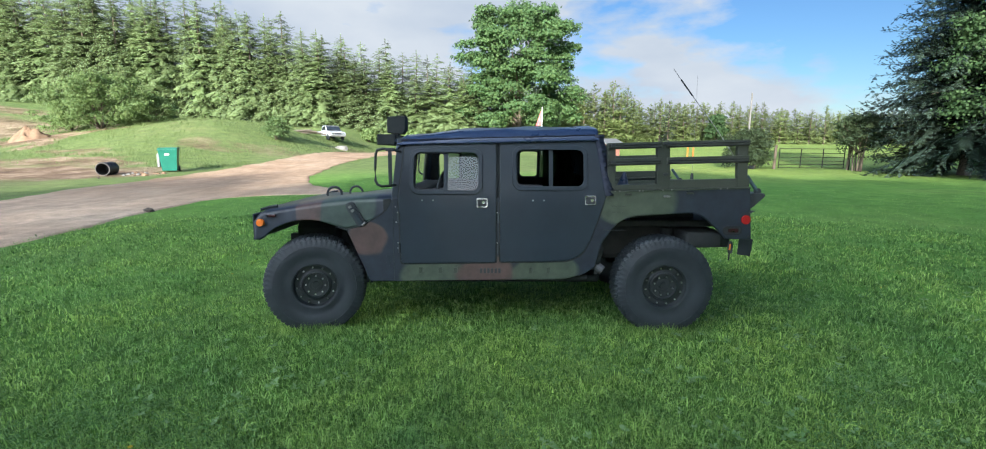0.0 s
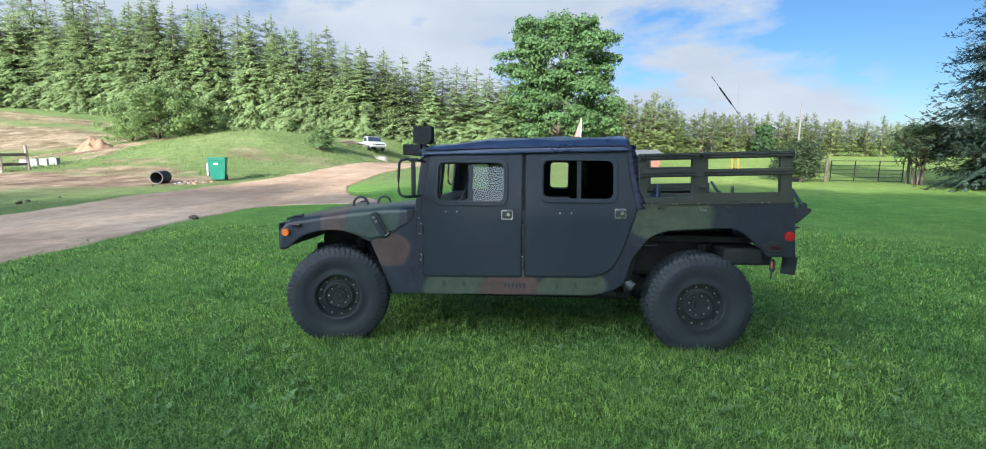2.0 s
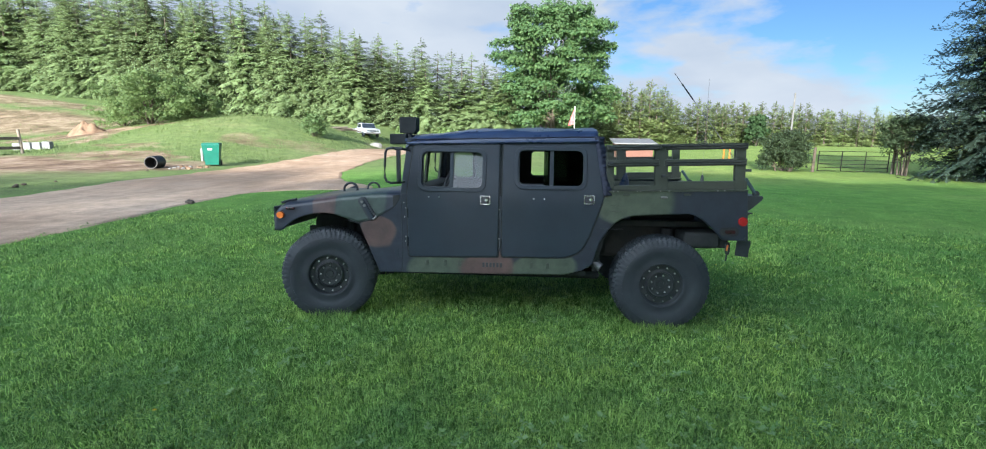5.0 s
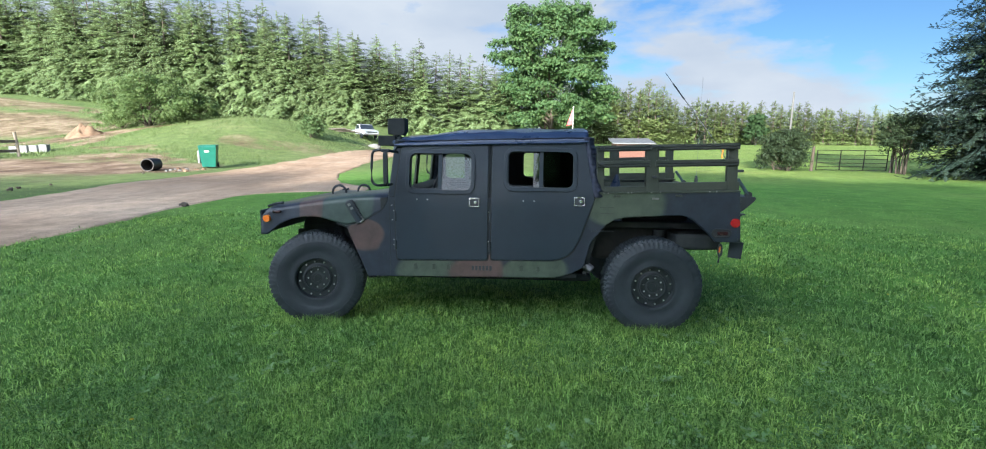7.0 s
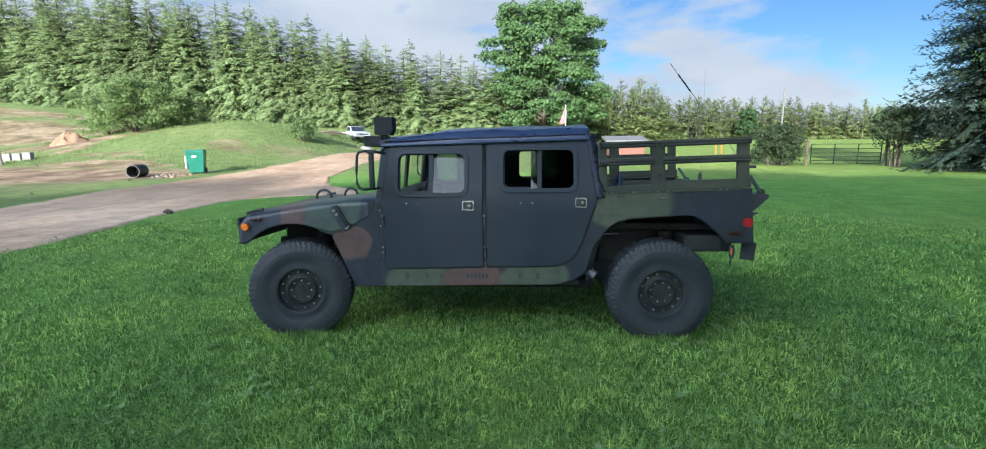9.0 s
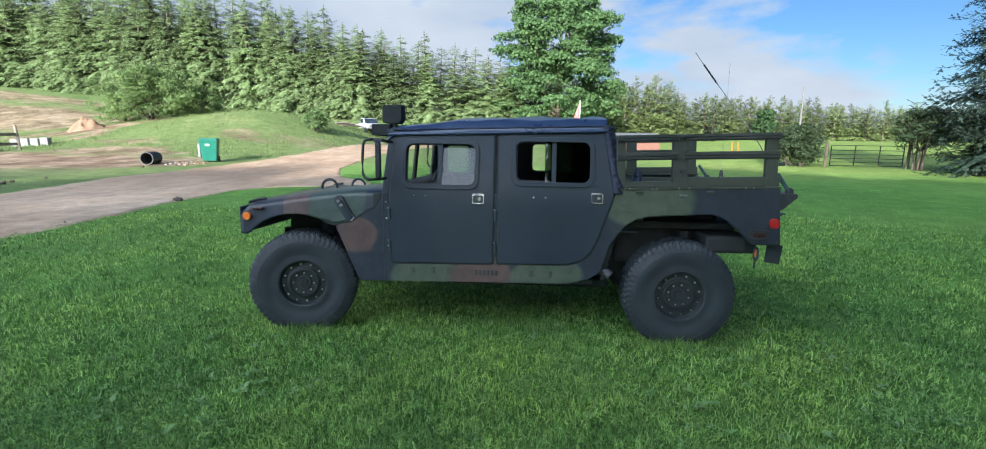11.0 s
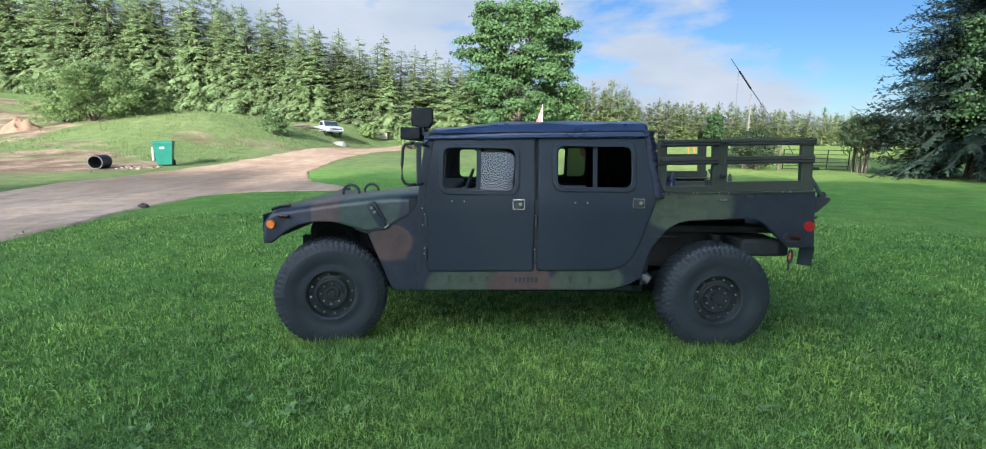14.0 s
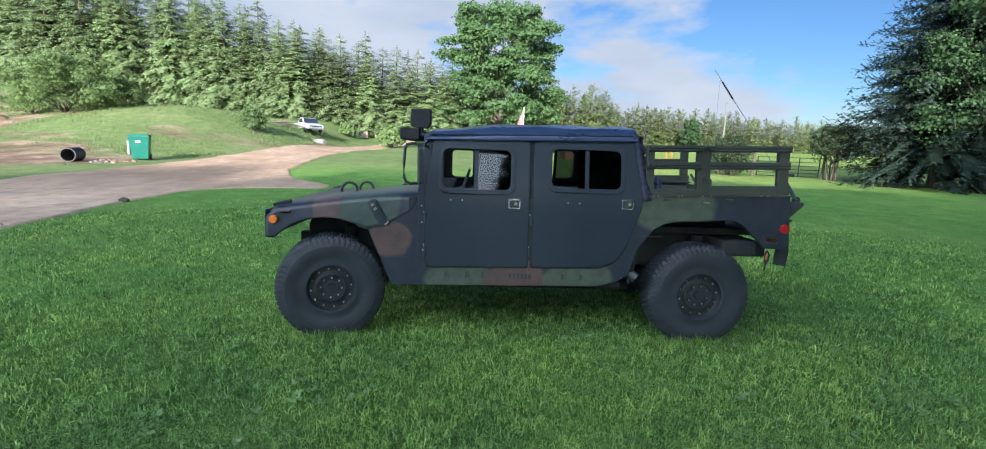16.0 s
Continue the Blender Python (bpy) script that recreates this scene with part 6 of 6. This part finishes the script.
        z = np.array([height(p, q) for p, q in zip(x, y)]) + rng.uniform(0.025, 0.06, n)
        nrm = unit(np.stack([rng.normal(0, 0.35, n), rng.normal(0, 0.35, n), np.ones(n)], 1))
        way = unit(np.cross(nrm, rng.normal(0, 1, (n, 3))))
        ls = rng.uniform(0.010, 0.021, n)[:, None]
        v, f = quads(np.stack([x, y, z], 1), way * ls, np.cross(nrm, way) * ls * 0.45)
        tagged(new("clover", from_arrays("clover", v, f, M["clover"])), "small pale clover leaves in the lawn", "clover", kind="stuff")
    def fine(n, d0, d1, tall, wide, look_of="grass"):
        """Thin single blades between the broad ones."""
        d = d0 * (d1 / d0) ** rng.random(n) if d0 > 0 else d1 * rng.random(n) ** 0.5
        share = 0.82 if d0 > 0 else 0.3
        a = np.where(rng.random(n) < share, rng.uniform(-0.98, 0.98, n) + rng.normal(0, 0.13, n), rng.uniform(0.8, 2 * np.pi - 0.8, n))
        x, y = 0.1 + d * np.sin(a), -4.5 + d * np.cos(a)
        keep = np.array([not on_road(p, q, 0.06 * (i % 7) - 0.34) for i, (p, q) in enumerate(zip(x, y))])
        x, y, d = x[keep], y[keep], d[keep]
        n = len(x)
        z = np.array([height(p, q) for p, q in zip(x, y)])
        h = tall * rng.uniform(0.5, 1.35, n)
        b, ln = rng.uniform(0, 2 * np.pi, n), rng.uniform(0.15, 1.3, n)
        way = unit(np.stack([np.cos(b) * ln, np.sin(b) * ln, np.ones(n)], 1)) * h[:, None]
        c = rng.uniform(0, 2 * np.pi, n)
        s = np.stack([np.cos(c), np.sin(c), np.zeros(n)], 1) * (wide * (0.7 + 0.09 * d) * rng.uniform(0.6, 1.3, n))[:, None]
        v, f = spikes(np.stack([x, y, z], 1), way, s)
        tagged(new("grass", from_arrays("grass", v, f, M[look_of])), "short green mown lawn grass", "grass", kind="stuff")
    def meadow(n):
        """Longer uncut grass in tufts over the mound and the hillside."""
        x, y = rng.uniform(-62, -9, n), 19.5 + 36 * rng.random(n) ** 1.2
        tuft = np.array([noise.noise(Vector((p * 0.5, q * 0.5, 8))) + 0.7 * noise.noise(Vector((p * 1.9, q * 1.9, 9))) for p, q in zip(x, y)])
        bare = np.array([on_road(p, q, 0.3) for p, q in zip(x, y)]) | ((y < 22.5) & (x > -38)) | ((x < -38) & (y > 36) & (tuft < 0.25))
        open_soil = np.array([bare_soil(p, q) for p, q in zip(x, y)])
        keep = (tuft > -0.15) & ~bare & (rng.random(n) > open_soil)
        x, y, tuft = x[keep], y[keep], tuft[keep]
        n = len(x)
        z = np.array([height(p, q) for p, q in zip(x, y)])
        h = rng.uniform(0.10, 0.30, n) * (0.7 + 0.6 * np.clip(tuft, 0, 1))
        b = rng.uniform(0, 2 * np.pi, n)
        way = unit(np.stack([np.cos(b) * 0.6, np.sin(b) * 0.6, np.ones(n)], 1)) * h[:, None]
        c = rng.uniform(0, 2 * np.pi, n)
        s = np.stack([np.cos(c), np.sin(c), np.zeros(n)], 1) * rng.uniform(0.012, 0.03, n)[:, None]
        v, f = spikes(np.stack([x, y, z - 0.02], 1), way, s)
        tagged(new("meadow_grass", from_arrays("meadow_grass", v, f, M["meadow"])), "uncut yellow-green grass in tufts on the mound", "grass", kind="stuff")
    around_tyres(1500)
    clover(90000)
    weeds(900)
    tufts(7000, 6, 0.3, 1.8, 0.060, 0.0040)
    tufts(42000, 6, 1.6, 13.0, 0.056, 0.0040)
    fine(116000, 1.5, 14.0, 0.054, 0.0031)
    fine(50000, 9.0, 22.0, 0.040, 0.0022)
    fine(24000, 1.5, 9.0, 0.066, 0.0026, "straw")
    meadow(100000)


build_woods()
build_trees()
build_grass()


# ---- loose things round the drive ----
def build_bin():
    x, y = -15.7, 20.3
    z = height(x, y)
    ob = thing("wheelie_bin", x, y, z, "green plastic wheeled refuse bin beside the drive", "bin")
    bm = bmesh.new()
    lo, hi = [(-0.27, -0.30), (0.27, -0.30), (0.27, 0.30), (-0.27, 0.30)], [(-0.36, -0.41), (0.36, -0.41), (0.36, 0.41), (-0.36, 0.41)]
    a = [bm.verts.new((p, q, 0.06)) for p, q in lo]
    b = [bm.verts.new((p, q, 0.98)) for p, q in hi]
    bm.faces.new(a[::-1])
    bm.faces.new(b)
    for k in range(4):
        bm.faces.new((a[k], a[(k + 1) % 4], b[(k + 1) % 4], b[k]))
    body = part("bin_body", soften(bm, 0.05, 3), M["bin"], ob)
    lid = block(bmesh.new(), -0.39, 0.39, -0.44, 0.44, 0.985, 1.04)
    for v in lid.verts:
        if v.co.z > 1.0:
            v.co.x *= 0.9
            v.co.y *= 0.9
            v.co.z += 0.03
    lid = part("lid", soften(lid, 0.02), M["bin"], ob, "darker green hinged lid")
    part("lid_handle", tube([(0.25, 0.44, 0.99), (0.25, 0.50, 1.0), (-0.25, 0.50, 1.0), (-0.25, 0.44, 0.99)], 0.02, 6), M["pipe"], ob)
    part("label_patch", crate(-0.12, 0.06, -0.402, -0.36, 0.74, 0.82, 0.005), M["siding"], ob)
    part("side_sheet", crate(-0.44, -0.34, -0.26, 0.22, 0.22, 0.82, 0.03), M["concrete"], ob, "pale panel on one side")
    for s in (-1, 1):
        w = new("wheel", mesh_of("wheel", disc(bmesh.new(), 0, 0, 0, 0.13, 0.06, 18, "X"), M["pipe"]))
        w.parent = ob
        w.location = (s * 0.30, 0.33, 0.13)
    for o in ob.children:
        o.matrix_parent_inverse = Matrix.Identity(4)
    ob.rotation_euler = (0, 0, radians(24))
    ob.scale = (1.1, 1.1, 1.08)


def build_culvert():
    x, y = -17.2, 18.2
    z = height(x, y)
    ob = thing("culvert_pipe", x, y, z, "short length of black corrugated culvert pipe lying on soil", "pipe")
    prof = []
    for k in range(17):
        yy = -0.42 + 0.0525 * k
        prof.append((yy, 0.30 if k % 2 else 0.288))
    prof += [(0.42, 0.262), (-0.42, 0.262), prof[0]]
    p = part("pipe_wall", lathe(prof, 32), M["pipe"], ob, smooth=False)
    p.matrix_parent_inverse = Matrix.Identity(4)
    q = part("pipe_lining", lathe([(-0.425, 0.262), (0.425, 0.262), (0.425, 0.25), (-0.425, 0.25), (-0.425, 0.262)], 32), M["lining"], ob, "dusty grey smooth lining")
    q.matrix_parent_inverse = Matrix.Identity(4)
    # disc added inside the far end to keep the opening dark
    e = part("pipe_end", lathe([(0.34, 0.0), (0.34, 0.249), (0.40, 0.249), (0.40, 0.0)], 32), M["pipe"], ob, "added dark disc that closes the pipe's far end")
    e.matrix_parent_inverse = Matrix.Identity(4)
    p.matrix_basis = q.matrix_basis = e.matrix_basis = pose(0, 0, 0.28, 0, 0, 12)
    # rubble scattered beside it
    rng = np.random.default_rng(77)
    for k in range(14):
        sx, sy = x + 0.55 + abs(rng.normal(0, 0.75)), y + rng.normal(0.2, 0.75)
        r = rng.uniform(0.05, 0.13)
        bm = bmesh.new()
        bmesh.ops.create_icosphere(bm, subdivisions=2, radius=r)
        for v in bm.verts:
            v.co *= 1 + 0.35 * noise.noise(v.co * (1.3 / r) + Vector((k, 0, 0)))
            v.co.z *= 0.6
        bmesh.ops.translate(bm, verts=bm.verts, vec=(sx, sy, height(sx, sy) + 0.25 * r))
        single("rubble_stone", bm, M["heap"] if k % 3 else M["stone"], "small broken stone on bare soil beside the pipe", "stone", "rubble beside the pipe")


def build_pickup():
    x, y = -16.6, 48.0
    z = height(x, y) - 0.16
    ob = thing("white_pickup", x, y, z, "old white pickup truck parked on the grassy mound", "pickup")
    prof = [(-2.6, 0.55), (-2.6, 1.0), (-0.7, 1.05), (-0.55, 1.62), (-0.40, 1.70), (0.55, 1.70), (0.68, 1.64), (1.15, 1.10), (2.4, 0.98), (2.6, 0.85), (2.6, 0.5)]
    bm = plate(prof, [], -0.9, 0.9, None, 0.05)
    for v in bm.verts:
        if v.co.z > 1.1:
            v.co.y *= 1 - 0.22 * (v.co.z - 1.1)
    body = part("body", bm, M["carpaint"], ob)
    for s in (-1, 1):
        part("side_window", plate([(-0.45, 1.15), (-0.40, 1.58), (0.52, 1.60), (0.92, 1.16)], [], s * 0.892, s * 0.91, lambda z: -s * 0.198 * (z - 1.1), 0.0), M["screen"], body)
        part("headlamp", crate(2.58, 2.63, s * 0.55 - 0.17, s * 0.55 + 0.17, 0.70, 0.86, 0.01), M["chrome"], body)
        for wx in (-1.6, 1.65):
            w = part("wheel", lathe([(-0.1, 0.18), (-0.11, 0.30), (-0.08, 0.36), (0.08, 0.36), (0.11, 0.30), (0.1, 0.18), (0.09, 0.0)], 20), M["rubber"], ob)
            w.location = (wx, s * 0.84, 0.36)
    ws = bmesh.new()
    ws.faces.new([ws.verts.new(p) for p in ((0.70, -0.74, 1.63), (0.70, 0.74, 1.63), (1.16, 0.80, 1.14), (1.16, -0.80, 1.14))])
    ws = thicken(ws, 0.03)
    bmesh.ops.translate(ws, verts=ws.verts, vec=(0.02, 0, 0.02))
    part("windscreen", ws, M["screen"], body, "blue-grey sloping windscreen")
    part("grille", crate(2.585, 2.62, -0.36, 0.36, 0.68, 0.86, 0.01), M["black"], body)
    part("bumper", crate(2.58, 2.72, -0.88, 0.88, 0.45, 0.62, 0.03), M["dull"], body)
    part("bed_hollow", crate(-2.5, -0.75, -0.78, 0.78, 0.98, 1.06, 0.01), M["black"], body)
    for o in ob.children:
        o.matrix_parent_inverse = Matrix.Identity(4)
    ob.rotation_euler = (radians(-2), 0, radians(-54))
    ob.scale = (0.86, 0.86, 0.86)


def build_gate():
    a, b = Vector((17.8, 27.6, 0)), Vector((21.7, 27.2, 0))
    z = height(19.7, 27.4) + 0.03
    way = (b - a).normalized()
    ln = (b - a).length
    ob = thing("field_gate", a.x, a.y, z, "closed dark tubular steel field gate", "gate")
    def at(s, h):
        p = a + way * s
        return (p.x, p.y, z + h)
    for h in (0.10, 0.31, 0.52, 0.75, 1.00, 1.27):
        part("gate_bar", tube([at(0.05, h), at(ln - 0.05, h)], 0.021, 6), M["gate"], ob)
    for s in (0.05, ln * 0.34, ln * 0.67, ln - 0.05):
        part("gate_upright", tube([at(s, 0.08), at(s, 1.29)], 0.032, 6), M["gate"], ob)
    for s, hh in ((-0.22, 1.5), (ln + 0.2, 1.55)):
        p = a + way * s
        bm = tube([(p.x, p.y, height(p.x, p.y) - 0.3), (p.x + 0.03, p.y, height(p.x, p.y) + hh)], 0.09, 9, None, False, 0.08)
        single("gate_post", bm, M["bark"], "weathered wooden post that holds the field gate", "post", "gate posts")


def build_fence():
    ob = thing("rail_fence", -31, 22, height(-31, 22), "low weathered two-rail wooden fence", "fence")
    pts = [(-36.5, 20.6), (-33.2, 21.4), (-29.7, 22.2), (-29.4, 23.5)]
    for x, y in pts:
        h = height(x, y)
        part("fence_post", tube([(x, y, h - 0.2), (x - 0.02, y, h + 0.7), (x - 0.09, y, h + 1.42)], 0.085, 8, None, False, 0.075), M["rail"], ob)
    for (xa, ya), (xb, yb) in zip(pts, pts[1:]):
        for hz in (0.40, 0.95):
            a, b = Vector((xa, ya - 0.10, height(xa, ya) + hz)), Vector((xb, yb - 0.10, height(xb, yb) + hz))
            bm = bmesh.new()
            block(bm, -(b - a).length / 2, (b - a).length / 2, -0.025, 0.025, -0.085, 0.085)
            bmesh.ops.rotate(bm, verts=bm.verts, cent=(0, 0, 0), matrix=Matrix.Rotation(math.atan2(yb - ya, xb - xa), 3, "Z"))
            bmesh.ops.translate(bm, verts=bm.verts, vec=(a + b) / 2)
            part("fence_rail", soften(bm, 0.01), M["post"], ob, "dark weathered rail")
    for k in range(4):
        x, y = -31.3 + 0.56 * k, 25.1 + 0.1 * k
        h = height(x, y)
        bm = crate(x - 0.26, x + 0.26, y - 0.15, y + 0.15, h - 0.05, h + 0.42 + 0.02 * (k % 2), 0.03)
        single("concrete_block", bm, M["concrete"], "pale concrete block in a low row", "block", "concrete blocks by the fence")


def build_distance():
    x, y = 41.0, 79.0
    h = height(x, y)
    single("utility_pole", tube([(x, y, h - 0.5), (x, y, h + 8.6)], 0.16, 9, None, False, 0.11), M["pole"], "tall bare grey wooden utility pole", "pole")
    # low shed beyond the truck
    x0, x1, y0, y1 = 8.7, 12.1, 45.0, 47.6
    z = height(11, 45)
    ob = thing("shed", (x0 + x1) / 2, (y0 + y1) / 2, z, "low brick-red shed with a pale sloping metal roof", "shed")
    part("wall", crate(x0, x1, y0, y1, z - 0.3, z + 1.35, 0.02), M["brick"], ob)
    bm = bmesh.new()
    e = 0.3
    pr = [(y0 - e, z + 1.34), (y1 + e, z + 1.75), (y1 + e, z + 1.85), (y0 - e, z + 1.44)]
    aa = [bm.verts.new((x0 - e, p, q)) for p, q in pr]
    bb = [bm.verts.new((x1 + e, p, q)) for p, q in pr]
    bm.faces.new(aa)
    bm.faces.new(bb[::-1])
    for k in range(4):
        bm.faces.new((aa[k], aa[(k + 1) % 4], bb[(k + 1) % 4], bb[k]))
    part("roof", bm, M["roofing"], ob, "pale metal roof")
    # marker posts
    for x in (19.0, 19.55):
        h = height(x, 46)
        bm = tube([(x, 46, h - 0.2), (x, 46, h + 1.0), (x, 46, h + 1.06)], 0.08, 10, None, False, 0.075)
        single("marker_post", bm, M["yellow"], "orange-yellow steel marker post on the lawn", "post", "yellow marker posts")
    x, y = 4.9, 48.5
    h = height(x, y)
    ob = thing("flag_pole", x, y, h, "slim pole with a hanging faded red and white flag", "flag")
    part("pole", tube([(x, y, h - 0.3), (x, y, h + 4.4 - h + 0.2)], 0.035, 8), M["white"], ob)
    def cloth(u, v):
        w = 0.12 + 0.55 * v
        return (x - u * w, y + 0.06 * math.sin(u * 7 + v * 3), 4.35 - 1.55 * v - 0.15 * u)
    part("flag", thicken(sheet(10, 12, cloth), 0.01), M["flag"], ob, "limp faded red flag", True)
    # white rocks and grey logs on the mound
    rng = np.random.default_rng(8)
    x, y = -13.9, 42.6
    bm = bmesh.new()
    bmesh.ops.create_icosphere(bm, subdivisions=4, radius=1.0)
    for v in bm.verts:
        v.co *= 1 + 0.22 * noise.noise(v.co * 1.6) + 0.10 * noise.noise(v.co * 5)
        v.co = Vector((v.co.x * 0.62, v.co.y * 0.35, v.co.z * 0.30))
    bmesh.ops.translate(bm, verts=bm.verts, vec=(x, y, height(x, y) + 0.08))
    single("boulder", bm, M["stone"], "pale rounded boulder in the long grass", "rock")
    # heap of loose soil dug from the bank
    x, y = -33.4, 32.6
    def heap(u, v):
        a, q = 2 * math.pi * u, v
        w = 1 + 0.22 * noise.noise(Vector((math.cos(a) * 1.5, math.sin(a) * 1.5, 1)))
        px, py = x + 1.45 * q * w * math.cos(a), y + 1.0 * q * w * math.sin(a)
        return (px, py, height(px, py) - 0.10 + 0.74 * (1 - q * q) ** 0.9 + (0.42 * noise.noise(Vector((px * 1.8, py * 1.8, 0))) + 0.16 * noise.noise(Vector((px * 6.0, py * 6.0, 2)))) * (1 - q * q))
    single("soil_mound", sheet(48, 16, heap), M["heap"], "small pale brown mound of loose dug soil", "soil mound", "", "", True)
    for k in range(4):
        x, y = -18.0 + 0.35 * k, 43.5 + 0.3 * k
        h = height(x, y)
        bm = tube([(x - 0.9, y - 0.2 * k, h + 0.12 + 0.1 * k), (x, y, h + 0.2 + 0.08 * k), (x + 1.0, y + 0.3, h + 0.25)], 0.10, 8, None, False, 0.06)
        single("log", bm, M["post"], "bleached grey log in a brush pile", "log", "logs of the brush pile")
    # slatted crate at the wood's edge
    x, y = -14.1, 62.0
    h = height(x, y)
    crate_ob = thing("wooden_crate", x, y, h, "pale pinkish slatted wooden crate at the wood's edge", "crate")
    part("crate_box", crate(x - 0.72, x + 0.72, y - 0.38, y + 0.38, h - 0.05, h + 0.70, 0.02), M["heap"], crate_ob)
    for k in range(6):
        part("slat", crate(x - 0.74 + 0.25 * k, x - 0.54 + 0.25 * k, y - 0.41, y - 0.375, h, h + 0.76, 0.008), M["rail"], crate_ob)
    # soil clods along the drive
    for k in range(7):
        x, y = (-8.25, 7.5) if k == 0 else (-15.3 - rng.random() * 1.5, 8 + 10 * rng.random())
        bm = bmesh.new()
        bmesh.ops.create_icosphere(bm, subdivisions=1, radius=0.13 if k == 0 else 0.05 + 0.05 * rng.random())
        for v in bm.verts:
            v.co *= 1 + 0.4 * noise.noise(v.co * 5 + Vector((k, 0, 0)))
            v.co.z *= 0.55
        bmesh.ops.translate(bm, verts=bm.verts, vec=(x, y, height(x, y) + 0.04))
        single("soil_clod", bm, M["bark"], "dark clod of soil and turf beside the drive", "clod", "clods along the drive")


def build_tarp():
    """A slumped bundle of tarpaulin leaning in the truck's bed."""
    def fold(u, v):
        a = 2 * math.pi * u
        r = 0.12 * (1 - v) ** 0.8 * (1 + 0.30 * noise.noise(Vector((math.cos(a) * 1.6, math.sin(a) * 1.6, v * 2.0)))) + 0.012
        return (1.30 + 0.03 * v + r * math.cos(a), 0.46 - 0.05 * v + r * math.sin(a), 1.02 + 0.47 * v)
    bm = sheet(28, 14, fold)
    bmesh.ops.remove_doubles(bm, verts=bm.verts, dist=0.0005)
    single("tarpaulin", bm, M["canvas"], "navy blue tarpaulin bundle standing in the truck bed", "tarpaulin", "", "", True)


def build_dandelions():
    """A few yellow flower heads in the lawn."""
    def stand(x, y):
        return pose(x, y, height(x, y))
    ob = thing("dandelion", 0, 0, 0, "small yellow dandelion flower in the lawn", "flower", "dandelions in the lawn")
    part("stalk", tube([(0, 0, 0), (0.004, 0.002, 0.05), (0.006, 0, 0.085)], 0.002, 5), M["clover"], ob)
    head = bmesh.new()
    for k in range(22):
        a, up = 2.39996 * k, 0.25 + 0.75 * (1 - k / 22)
        r = 0.018 * (0.35 + 0.65 * k / 22)
        c = Vector((0.006, 0, 0.085))
        d = Vector((math.cos(a), math.sin(a), 0)) * r
        e = Vector((-math.sin(a), math.cos(a), 0)) * 0.004
        head.faces.new([head.verts.new(p) for p in (c, c + d * 0.6 + e + Vector((0, 0, 0.006 * up)), c + d + Vector((0, 0, 0.008 * up)), c + d * 0.6 - e + Vector((0, 0, 0.006 * up)))])
    part("flower_head", head, M["dandelion"], ob, "yellow petals")
    for k, (x, y) in enumerate(((-2.03, -1.95), (3.1, 2.6), (-3.4, 1.9), (4.6, 1.2))):
        if k == 0:
            ob.matrix_basis = stand(x, y)
        else:
            copy_thing(ob, stand(x, y))


build_tarp()
build_dandelions()
build_bin()
build_culvert()
build_pickup()
build_gate()
build_fence()
build_distance()
